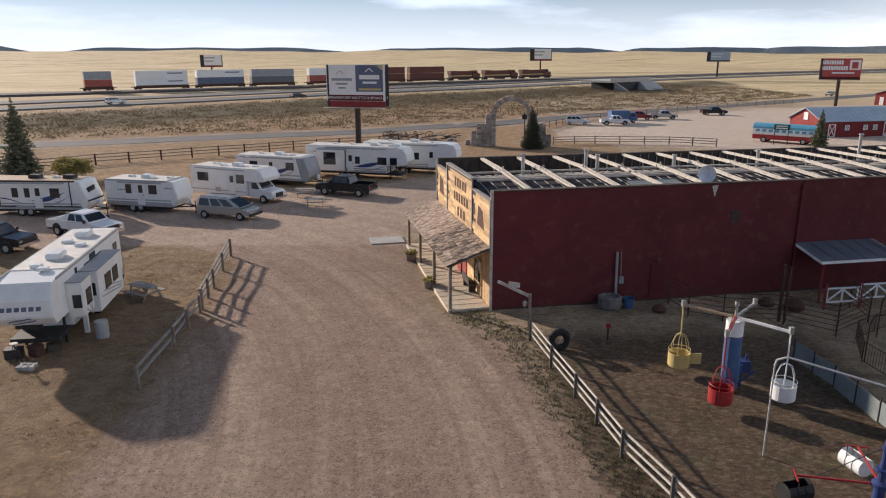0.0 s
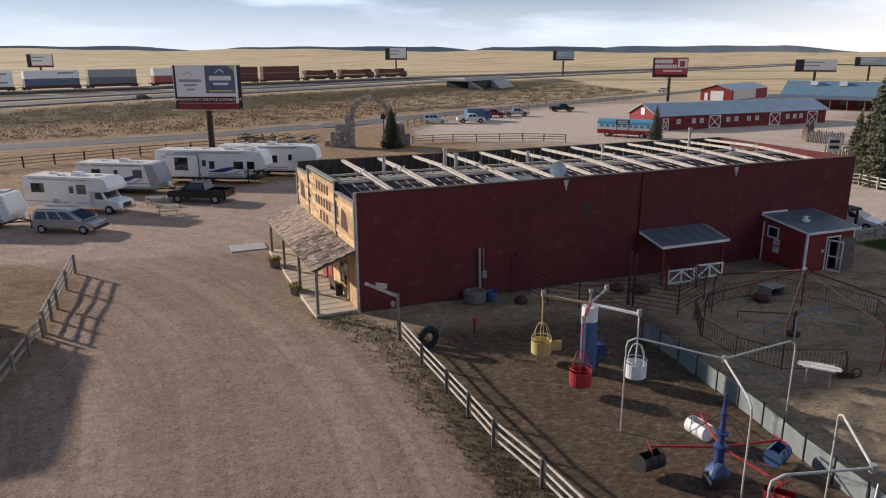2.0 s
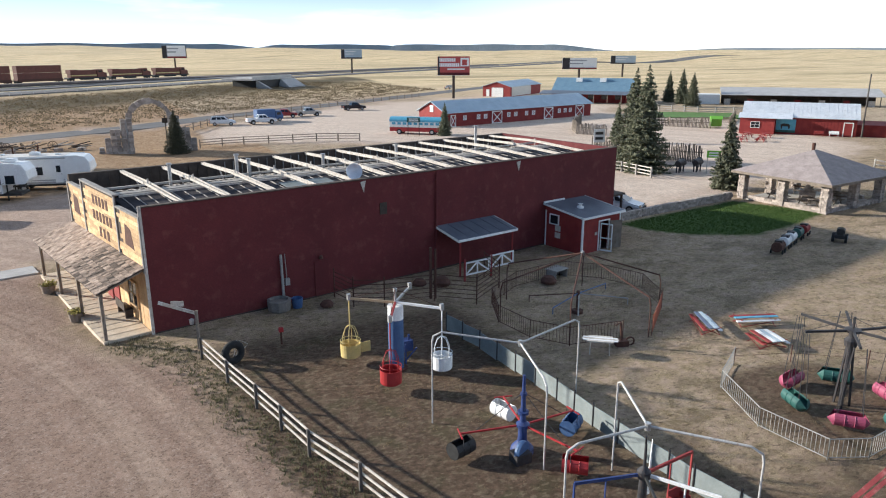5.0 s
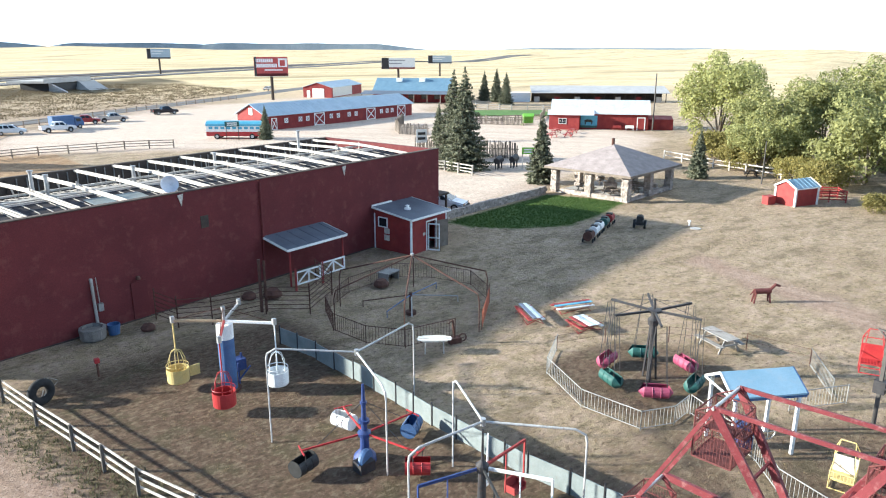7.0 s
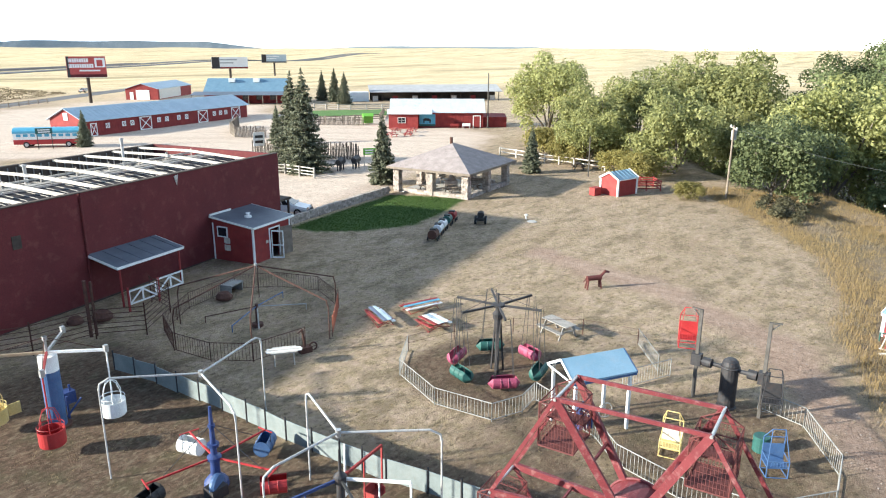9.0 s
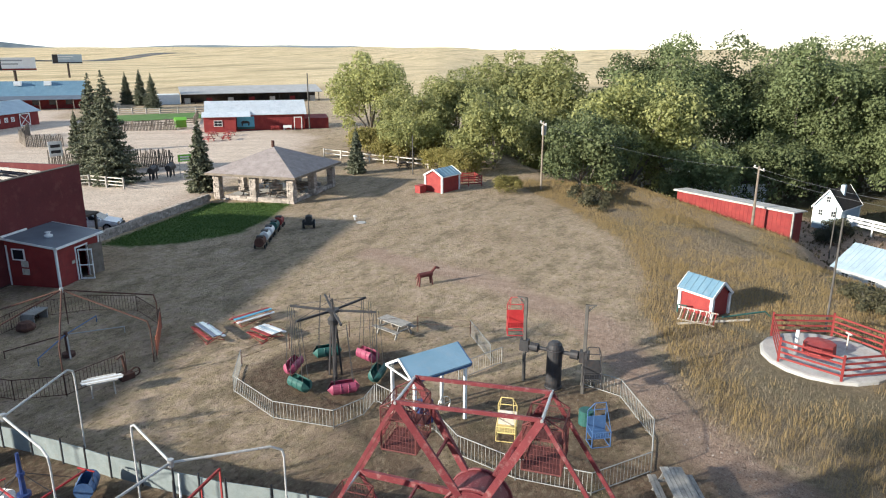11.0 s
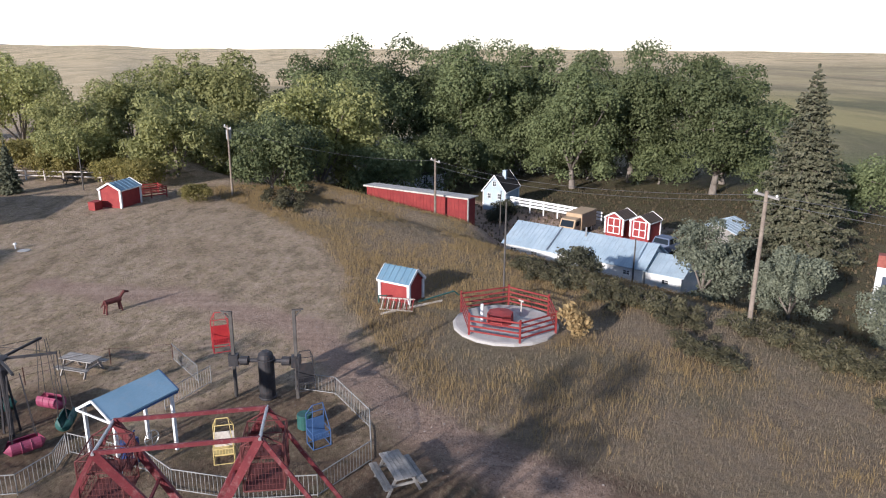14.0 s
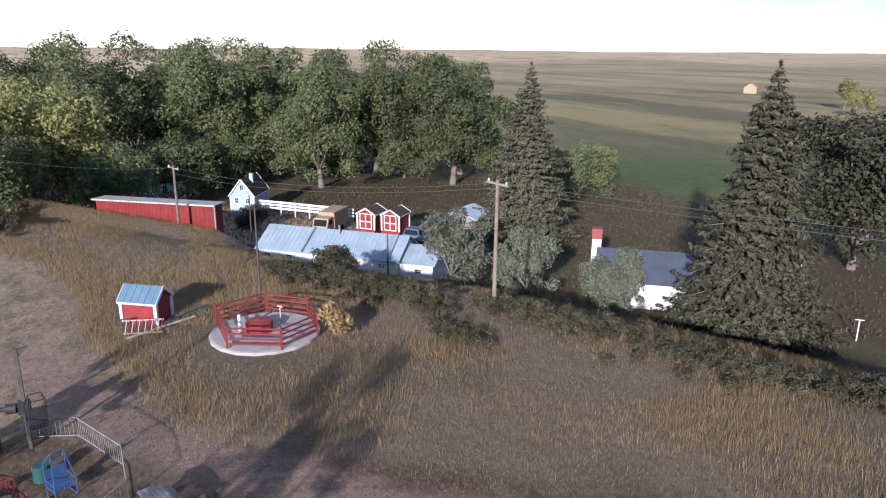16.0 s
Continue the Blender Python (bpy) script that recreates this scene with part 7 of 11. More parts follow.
        part("wheel_arch", S().prism([(r + L * 0.36 - 0.5, floor), (r + L * 0.36 - 0.35, floor + 0.3), (r + L * 0.36 + (wheels - 1) * 0.78 + 0.35, floor + 0.3), (r + L * 0.36 + (wheels - 1) * 0.78 + 0.5, floor)], "y", min(s * w, s * (w + 0.02)), max(s * w, s * (w + 0.02))), M["rv_grey"], t)
    dx = r + door * L
    d = part("door", S().box(dx, dx + 0.72, -w - 0.025, -w - 0.002, floor + 0.12, floor + 2.0), M["rv_white"], t)
    part("door_pane", S().box(dx + 0.16, dx + 0.56, -w - 0.035, -w - 0.026, floor + 1.15, floor + 1.8), M["glass"], d)
    part("door_handle", S().box(dx + 0.6, dx + 0.66, -w - 0.05, -w - 0.026, floor + 0.9, floor + 1.0), M["black"], d)
    if swoosh:
        for s in (-1, 1):
            for k, (a, c, z0, z1, bulge, fat) in enumerate(((0.46, 0.80, 1.35, 2.1, -0.42, 0.40), (0.52, 0.86, 1.1, 1.95, -0.50, 0.15), (0.05, 0.42, 1.5, 0.95, 0.22, 0.10), (0.02, 0.2, 2.75, 2.5, 0.1, 0.12))):
                top, low = [], []
                for i in range(9):
                    u = i / 8
                    x, z = r + L * (a + (c - a) * u), z0 + (z1 - z0) * u
                    top.append((x, z + bulge * math.sin(math.pi * u) + fat * math.sin(math.pi * u) ** 1.5))
                    low.append((x, z + bulge * math.sin(math.pi * u)))
                o = S()
                for i in range(8):
                    q = [low[i], low[i + 1], top[i + 1], top[i]]
                    o.add([(p[0], s * (w + 0.012), p[1]) for p in q], [(0, 1, 2, 3)])
                part("swoosh", o, M["dark_blue"] if k % 2 == 0 else M["rv_grey"], t, "curved dark graphic")
    if tongue and front != "fifth":
        part("drawbar", S().beam((f - 0.5, -0.7, 0.5), (f + 1.0, 0, 0.48), 0.1).beam((f - 0.5, 0.7, 0.5), (f + 1.0, 0, 0.48), 0.1), M["black"], t)
        g = part("gas_bottle", S().lathe([(0.0, 0.0), (0.16, 0.02), (0.16, 0.5), (0.08, 0.6), (0.0, 0.62)], (f + 0.25, 0.18, 0.55), 12), M["white"], t, smooth=True)
        part("jack", S().rod((f + 0.85, 0, 0.0), (f + 0.85, 0, 0.95), 0.04), M["black"], t)
    if front == "fifth":
        part("landing_leg", S().beam((f - 2.0, -0.9, 0), (f - 2.0, -0.9, 1.56), 0.1).beam((f - 2.0, 0.9, 0), (f - 2.0, 0.9, 1.56), 0.1), M["black"], t)
        part("king_pin", S().box(f - 1.2, f - 0.7, -0.3, 0.3, 1.15, 1.56), M["black"], t)
    part("awning_roll", S().rod((r + 0.2 * L, -w - 0.08, h - 0.18), (r + 0.8 * L, -w - 0.08, h - 0.18), 0.06, n=8), M["rv_grey"], t)
    part("stabiliser", S().beam((r + 0.5, -0.8, 0), (r + 0.5, -0.8, floor), 0.07).beam((r + 0.5, 0.8, 0), (r + 0.5, 0.8, floor), 0.07), M["black"], t)
    part("step", S().box(dx + 0.05, dx + 0.67, -w - 0.4, -w - 0.05, floor - 0.32, floor - 0.28), M["black"], t)
    return t


ca = caravan("camper_trailer", -25.5, 60.2, -13, 6.9, 2.75, "older white camper trailer with grey stripes, on gravel", "flat", ("rv_grey", "container_grey"), ((0.3, 0.37), (0.62, 0.72)), 0.45, ((0.0, 0.0, "ac"), (-1.8, 0.3, "vent"), (2.0, 0.2, "vent")))
for k in range(4):
    part("name_bar", S().box(-2.2 + 0.22 * k, -2.03 + 0.22 * k, -1.24, -1.226, 1.85, 1.98), M["container_grey"], ca)
    part("name_bar", S().box(2.3 + 0.2 * k, 2.45 + 0.2 * k, -1.24, -1.226, 2.1, 2.22), M["container_grey"], ca)
part("rear_step", S().box(-4.4, -3.46, -1.1, 1.0, 0.5, 0.55), M["pale_wood"], ca, "pale rear bumper shelf")
caravan("camper_trailer", -17.3, 73.2, -20, 8.6, 2.95, "white travel trailer with a rounded grey nose", "sloped", ("rv_grey",), ((0.7, 0.8), (0.2, 0.3)), 0.45, cap="container_grey", edge="rv_white", swoosh=True)
caravan("fifth_wheel_trailer", -9.2, 77.0, -17, 11.8, 3.45, "long white fifth-wheel trailer with dark curved graphics", "fifth", ("rv_grey",), ((0.03, 0.07), (0.5, 0.54), (0.72, 0.8), (0.84, 0.9)), 0.42, ((1.8, 0.0, "ac"), (-3.0, 0.3, "vent"), (3.5, 0.2, "vent"), (-1.0, 0.3, "vent"), (4.3, 0.0, "ac")), 2, 0.7, 2.5, True, edge="rv_white", slide=(0.12, 0.4))
caravan("fifth_wheel_trailer", -3.6, 80.3, -15, 11.0, 3.4, "long plain white fifth-wheel trailer behind another", "fifth", ("rv_grey",), ((0.22, 0.27), (0.5, 0.6)), 0.7, None, 2, 0.7, 2.5, edge="rv_white")
cb = caravan("camper_trailer", -34.0, 58.9, -4, 9.2, 3.0, "white travel trailer with dark graphics and a brown roof", "sloped", ("rv_grey", "black"), ((0.1, 0.16), (0.3, 0.35), (0.42, 0.46), (0.66, 0.74)), 0.5, ((2.6, 0.0, "ac"), (-0.4, 0.0, "ac"), (1.2, 0.3, "vent")), 2, 0.6, 2.5, True, roof="tan", kit_mat="dark_steel", edge="dark_wood")
for k in range(3):
    part("nose_mark", S().beam((4.36 - 0.02 * k, -0.7, 2.02 + 0.13 * k), (4.3 - 0.02 * k, 0.5, 2.14 + 0.13 * k), 0.16, 0.09), M["black"], cb, "dark slanting mark on the nose")
part("nose_band", S().beam((4.62, -1.2, 1.35), (4.62, 1.2, 1.35), 0.03, 0.12), M["black"], cb)
part("awning_arm", S().beam((3.2, -1.29, 0.9), (3.2, -1.29, 2.9), 0.05, 0.08).beam((-3.0, -1.29, 0.9), (-3.0, -1.29, 2.9), 0.05, 0.08), M["black"], cb)


def raptor():
    """The big toy hauler at the near left, with slide-outs towards the drive."""
    t = caravan("toy_hauler_trailer", -19.45, 34.5, -81.5, 10.6, 3.55, "large white fifth-wheel toy hauler with slide-outs, parked on grass", "fifth", ("rv_grey",), ((0.06, 0.1),), 0.66,
                ((2.6, -0.2, "vent"), (1.0, 0.1, "ac"), (-1.2, 0.5, "vent"), (-2.0, -0.4, "vent"), (3.2, 0.3, "vent"), (-3.4, 0.0, "ac")), 2, 0.75, 2.5, False)
    for x0, x1, z0, z1, wins, dep in ((-2.2, 1.7, 0.9, 3.0, ((-0.25, 0.65), (-1.4, -0.6)), 0.85), (2.1, 3.5, 1.3, 3.0, ((2.35, 3.0),), 0.7)):
        s = part("slide_out", S().box(x0, x1, 1.24, 1.25 + dep, z0, z1), M["rv_white"], t, "white slide-out room", bevel=0.03)
        part("slide_roof", S().box(x0 - 0.04, x1 + 0.04, 1.22, 1.29 + dep, z1 + 0.004, z1 + 0.05), M["rv_grey"], s)
        for a, b in wins:
            rv_window(s, a, b, 1.75, 2.45, 1.25 + dep, 1)
        part("slide_window", S().box(x1 + 0.001, x1 + 0.02, 1.5, 1.5 + dep * 0.55, 1.75, 2.4), M["glass"], s)
        for k in range(3):
            part("stripe", S().beam((x0 + 0.3, 1.258 + dep, 1.1 + 0.12 * k), (x1 - 0.4 - 0.3 * k, 1.258 + dep, 1.55 + 0.2 * k), 0.01, 0.07), M["rv_grey"], s)
    for z, x in ((2.9, -4.2), (2.0, -4.1)):
        rv_window(t, x - 0.3, x + 0.3, z - 0.35, z, 1.25, 1)
    for k in range(6):
        part("name_bar", S().add([(5.29 - 0.02, -0.95 + 0.3 * k, 2.2), (5.29 - 0.02, -0.74 + 0.3 * k, 2.2), (5.24, -0.7 + 0.3 * k, 2.5), (5.24, -0.91 + 0.3 * k, 2.5), (5.2, -0.95 + 0.3 * k, 2.2), (5.2, -0.74 + 0.3 * k, 2.2), (5.16, -0.7 + 0.3 * k, 2.5), (5.16, -0.91 + 0.3 * k, 2.5)],
                                 [(0, 1, 2, 3), (7, 6, 5, 4), (0, 4, 5, 1), (1, 5, 6, 2), (2, 6, 7, 3), (3, 7, 4, 0)]), M["container_blue"], t, "blue-grey name bar on the nose")
    for k in range(2):
        part("nose_mark", S().beam((5.31, -0.6 + 0.2 * k, 1.84 - 0.1 * k), (5.31, 0.35 + 0.2 * k, 1.98 - 0.1 * k), 0.02, 0.05), M["container_blue"], t)
    part("nose_plate", S().box(4.95, 5.02, -0.5, 0.45, 1.42, 1.56), M["black"], t)
    part("side_mark", S().beam((0.8, 1.262, 3.08), (-1.9, 1.262, 3.08), 0.012, 0.07), M["black"], t)
    rv_window(t, 1.85, 2.05, 2.95, 3.25, 1.25, 1)
    rv_window(t, -0.9, -0.1, 3.06, 3.35, 1.25, 1)
    part("tank", S().lathe([(0.0, 0.0), (0.3, 0.0), (0.32, 0.5), (0.3, 0.85), (0.0, 0.87)], (2.9, 2.4, 0.0), 14), M["rv_grey"], t)
    part("support_post", S().box(2.0, 2.2, 1.35, 1.55, 0.0, 1.3), M["rv_white"], t)
    part("tail_bracket", S().box(-5.5, -5.33, 0.85, 1.2, 0.5, 2.6), M["dark_wood"], t)
    part("ladder", S().rod((-5.36, 0.3, 0.9), (-5.36, 0.3, 3.6), 0.02).rod((-5.36, 0.7, 0.9), (-5.36, 0.7, 3.6), 0.02).path([(-5.36, 0.3, 1.5), (-5.36, 0.7, 1.5)], 0.015).path([(-5.36, 0.3, 2.1), (-5.36, 0.7, 2.1)], 0.015).path([(-5.36, 0.3, 2.7), (-5.36, 0.7, 2.7)], 0.015), M["steel"], t)


raptor()


def motorhome():
    L, h, w = 9.0, 3.05, 1.22
    t = thing("motorhome", pose(-19.2, 64.9, ground_z(-19, 65), 0, 0, -24), "white cab-over motorhome with one entry door", "motorhome")
    part("body", S().prism([(-4.5, 0.55), (2.0, 0.55), (2.0, 1.95), (3.75, 1.95), (3.95, 2.3), (3.55, 2.95), (3.2, h), (-4.4, h), (-4.5, h - 0.15)], "y", -w, w), M["rv_white"], t, "white coach body", bevel=0.05)
    part("roof", S().box(-4.3, 3.0, -w + 0.06, w - 0.06, h - 0.01, h + 0.035), M["rv_roof"], t)
    roof_kit(t, h + 0.035, ((0.2, 0.0, "ac"), (-2.6, 0.3, "vent"), (2.0, 0.2, "vent"), (-1.2, -0.4, "vent")))
    cab = (2.05, 2.05, 2.95, 3.5, 1.95, 1.7, 1.15, 1.93)
    part("cab_body", S().prism([(2.01, 0.45), (4.6, 0.42), (4.65, 0.8), (4.5, 1.1), (3.5, 1.2), (2.01, 1.2)], "y", -0.98, 0.98), M["car_white"], t, bevel=0.05)
    c = part("cab", cabin(*cab), M["car_white"], t)
    cab_glass(c, *cab, ((0.2, 0.8),))
    part("grille", S().box(4.62, 4.68, -0.5, 0.5, 0.6, 0.95), M["black"], t)
    part("bumper", S().box(4.6, 4.75, -0.98, 0.98, 0.38, 0.58), M["chrome"], t)
    lamps(t, 9.2, 1.95, 0.7)
    for s in (-1, 1):
        rv_window(t, -3.6, -2.4, 1.75, 2.45, s * w, s)
        rv_window(t, 0.9, 1.7, 1.75, 2.45, s * w, s)
        for x in (-2.0, 3.6):
            wheel(t, x, s * 0.95, 0.38)
        part("stripe", S().box(-4.4, 1.9, min(s * w, s * (w + 0.008)), max(s * w, s * (w + 0.008)), 0.9, 0.98), M["rv_grey"], t)
    d = part("door", S().box(0.0, 0.7, -w - 0.03, -w - 0.002, 0.65, 2.55), M["white"], t)
    part("door_pane", S().box(0.14, 0.56, -w - 0.04, -w - 0.031, 1.75, 2.35), M["glass"], d)
    part("awning_roll", S().rod((-3.8, -w - 0.08, h - 0.15), (1.9, -w - 0.08, h - 0.15), 0.06, n=8), M["rv_grey"], t)
    part("vent_window", S().box(-1.6, -1.0, -w - 0.02, -w - 0.001, 0.8, 1.2), M["rv_grey"], t)


motorhome()
pickup(-26.8, 51.2, -22, M["car_white"], "white pickup truck parked by a trailer")
pickup(-31.3, 47.2, -8, M["black_paint"], "black pickup truck parked at the lot's edge")
pickup(-9.4, 66.8, 160, M["black_paint"], "black pickup truck parked beside trailers", 1.02)
car(-17.8, 57.0, -18, M["silver"], "silver minivan parked on gravel", "van", category="minivan")
car(26.0, 139.0, -10, M["car_white"], "white sport utility car in the gravel lot")
pickup(33.0, 137.8, 0, M["car_white"], "white pickup truck in the gravel lot")
pickup(40.5, 149.0, -12, M["car_red"], "red pickup truck in the gravel lot")
pickup(46.2, 150.5, -5, M["silver"], "silver pickup truck in the gravel lot")
pickup(60.5, 160.5, 0, M["black_paint"], "black pickup truck at the lot's far side")
car(42.0, 46.9, -60, M["car_white"], "white sedan parked beside the store's end", "sedan")
car(-41.5, 206.0, 45, M["dark_steel"], "dark sedan on the highway", "sedan", ground_z(-41.5, 206) + 0.36)
car(-83.0, 182.0, 45, M["car_white"], "white car on the highway", "suv", ground_z(-83, 182) + 0.36)
car(125, 232, 30, M["silver"], "silver car on the frontage road", "sedan", ground_z(125, 232) + 0.05)
pickup(66.3, -26.8, -50, M["container_blue"], "blue pickup truck parked by the red sheds")


def box_truck(x, y, rz, mat, box, label):
    t = thing("truck", pose(x, y, ground_z(x, y), 0, 0, rz), label, "truck")
    t.scale = (0.8, 0.8, 0.82)
    part("chassis", S().box(-3.4, 3.2, -0.5, 0.5, 0.5, 0.75), M["black"], t)
    part("cab", S().prism([(1.5, 0.6), (3.5, 0.6), (3.5, 1.4), (3.0, 2.5), (1.5, 2.55)], "y", -1.1, 1.1), mat, t, bevel=0.05)
    part("windscreen", S().add([(3.46, -0.95, 1.55), (3.46, 0.95, 1.55), (3.1, 0.9, 2.35), (3.1, -0.9, 2.35), (3.4, -0.95, 1.55), (3.4, 0.95, 1.55), (3.04, 0.9, 2.35), (3.04, -0.9, 2.35)], [(0, 1, 2, 3), (7, 6, 5, 4), (0, 4, 5, 1), (1, 5, 6, 2), (2, 6, 7, 3), (3, 7, 4, 0)]), M["glass"], t)
    part("load_box", S().box(-3.4, 1.35, -1.2, 1.2, 0.8, 3.0), box, t, bevel=0.04)
    for s in (-1, 1):
        part("door_glass", S().box(1.8, 2.8, min(s * 1.1, s * 1.115), max(s * 1.1, s * 1.115), 1.6, 2.25), M["glass"], t)
        for wx in (-2.2, 2.5):
            wheel(t, wx, s * 0.95, 0.48, 0.3)


box_truck(35.5, 142.0, 10, M["blue"], M["blue"], "blue work truck with a box body")
box_truck(75.0, -20.2, 140, M["tan"], M["tan"], "tan military-style utility truck in the yard")


def painted_bus():
    """Old bus painted sky blue and white over red, with a striped window band."""
    t = thing("painted_bus", pose(52.2, 108.6, ground_z(52, 108), 0, 0, -42), "old bus painted light blue, white and red", "bus")
    L, w, h = 9.0, 1.2, 2.9
    part("lower_body", S().box(-L / 2, L / 2, -w, w, 0.5, 1.2), M["bright_red"], t, "red lower body", bevel=0.05)
    part("body", S().box(-L / 2, L / 2, -w + 0.01, w - 0.01, 1.2, 2.15), M["white"], t, bevel=0.02)
    part("roof", S().prism([(-w - 0.02, 2.1), (w + 0.02, 2.1), (w, 2.45), (w * 0.7, 2.8), (0, h), (-w * 0.7, 2.8), (-w, 2.45)], "x", -L / 2 - 0.02, L / 2 + 0.02), M["pale_blue"], t, "light blue curved roof")
    for s in (-1, 1):
        for i in range(9):
            x = -L / 2 + 0.45 + i * 0.95
            part("window", S().box(x, x + 0.62, min(s * w, s * (w + 0.01)), max(s * w, s * (w + 0.01)), 1.62, 2.02), M["pale_blue"], t)
        for x in (-2.8, 2.9):
            wheel(t, x, s * (w - 0.12), 0.45, 0.26)
    part("front_window", S().box(L / 2 + 0.001, L / 2 + 0.03, -0.95, 0.95, 1.5, 2.05), M["glass"], t)


painted_bus()


# ---------------- buildings round the place ----------------
def gable_house(name, m, L, W, wall, ridge, wmat, rmat, label, category="building", trim=None, over=0.35, ribs=0, thick=0.1):
    """A gabled building: ridge along x, front towards -y."""
    t = thing(name, m, label, category)
    part("wall_front", S().box(-L / 2, L / 2, -W / 2, -W / 2 + 0.15, -0.8, wall), wmat, t)
    part("wall_back", S().box(-L / 2, L / 2, W / 2 - 0.15, W / 2, -0.8, wall), wmat, t)
    for s in (-1, 1):
        x = s * L / 2
        part("gable_wall", S().prism([(-W / 2 + 0.15, -0.8), (W / 2 - 0.15, -0.8), (W / 2 - 0.15, wall), (0, ridge - 0.06), (-W / 2 + 0.15, wall)], "x", min(x, x - s * 0.15), max(x, x - s * 0.15)), wmat, t)
    k = (ridge - wall) / (W / 2)
    for s in (-1, 1):
        e = s * (W / 2 + over)
        r = part("roof_slope", S().prism([(0, ridge), (e, wall - over * k), (e, wall - over * k + thick), (0, ridge + thick)], "x", -L / 2 - over, L / 2 + over), rmat, t)
        for i in range(ribs):
            x = -L / 2 + (i + 0.5) * L / ribs
            part("roof_rib", S().beam((x, e * 0.99, wall - over * k + thick + 0.015), (x, 0, ridge + thick + 0.015), 0.05, 0.04), rmat, r)
    if trim:
        for s in (-1, 1):
            x = s * (L / 2 + over + 0.012)
            part("barge_board", S().beam((x, 0, ridge + thick * 0.5), (x, -W / 2 - over, wall - over * k + thick * 0.5), 0.03, 0.16).beam((x, 0, ridge + thick * 0.5), (x, W / 2 + over, wall - over * k + thick * 0.5), 0.03, 0.16), trim, t)
            part("eave_board", S().box(-L / 2 - over, L / 2 + over, s * (W / 2 + over) - 0.02, s * (W / 2 + over) + 0.02, wall - over * k - 0.06, wall - over * k + thick - 0.005), trim, t)
            for sy in (-1, 1):
                part("corner_board", S().box(s * L / 2 - 0.09, s * L / 2 + 0.09, sy * W / 2 - 0.09, sy * W / 2 + 0.09, 0, wall - 0.12), trim, t)
    return t


def siding(t, L, W, wall, mat, step=0.45):
    """Upright battens on the front wall."""
    n = int(L / step)
    o = S()
    for i in range(n):
        x = -L / 2 + (i + 0.5) * step
        o.box(x - 0.03, x + 0.03, -W / 2 - 0.025, -W / 2 - 0.001, 0, wall)
    part("batten", o, mat, t, kind="stuff")


def horse_barn():
    L, W = 40.5, 8.0
    c = Vector((81.2, 119.3)) + Vector((-0.184, 0.983)) * 4.0
    t = gable_house("horse_barn", pose(c.x, c.y, ground_z(c.x, c.y), 0, 0, 10.6), L, W, 2.7, 4.5, M["barn_red"], M["pale_blue_roof"], "long dark red horse barn with white crossed doors", "barn", None, 0.4, 40)
    siding(t, L, W, 2.6, M["barn_red"], 0.6)
    for x in (-7.4, 7.0, 16.6):
        cross_door(t, 2.7, 2.35, pose(x, -W / 2 - 0.04, 0.05), M["barn_red"], M["white"], "barn_door", 0.17)
    for x in (-15.6, -12.2, -10.4, -4.3, -2.4, 0.6, 2.6, 10.2, 12.0, 13.6):
        cross_door(t, 0.85, 0.85, pose(x, -W / 2 - 0.04, 1.1), M["barn_red"], M["white"], "stall_window", 0.13)
    cross_door(t, 1.3, 2.1, pose(-18.4, -W / 2 - 0.04, 0.05), M["barn_red"], M["white"], "stable_door", 0.14)
    e = Matrix.Translation((-L / 2 - 0.04, 0, 2.6)) @ Matrix.Rotation(radians(-90), 4, "Z")
    cross_door(t, 1.0, 1.2, e, M["white"], M["white"], "hay_door", 0.12)


horse_barn()


def machine_barn():
    a, b = Vector((114.6, 191.2)), Vector((119.8, 183.6))
    ax = (b - a).normalized()
    deep = Vector((-ax.y, ax.x)) if Vector((-ax.y, ax.x)).dot(Vector((0.6, 0.6))) > 0 else Vector((ax.y, -ax.x))
    c = (a + b) / 2 + deep * 13
    t = gable_house("machine_barn", pose(c.x, c.y, ground_z(c.x, c.y), 0, 0, math.degrees(math.atan2(deep.y, deep.x))), 26, 9.2, 3.0, 4.4, M["barn_red"], M["pale_blue_roof"], "dark red machine barn with a white roll-up door", "barn", None, 0.3, 18)
    part("garage_door", S().box(-13.08, -13.003, -2.2, 1.6, 0, 2.7), M["white"], t, "white roll-up door")
    o = S()
    for i in range(5):
        o.box(-13.1, -13.081, -2.2, 1.6, 0.5 * i + 0.48, 0.5 * i + 0.52)
    part("door_joint", o, M["rv_grey"], t)
    part("side_panel", S().box(-12, 4, -4.66, -4.603, 0.2, 2.9), M["steel"], t, "grey metal side cladding")
    part("side_door", S().box(-13.06, -13.003, 2.4, 3.4, 0, 2.1), M["white"], t)


machine_barn()


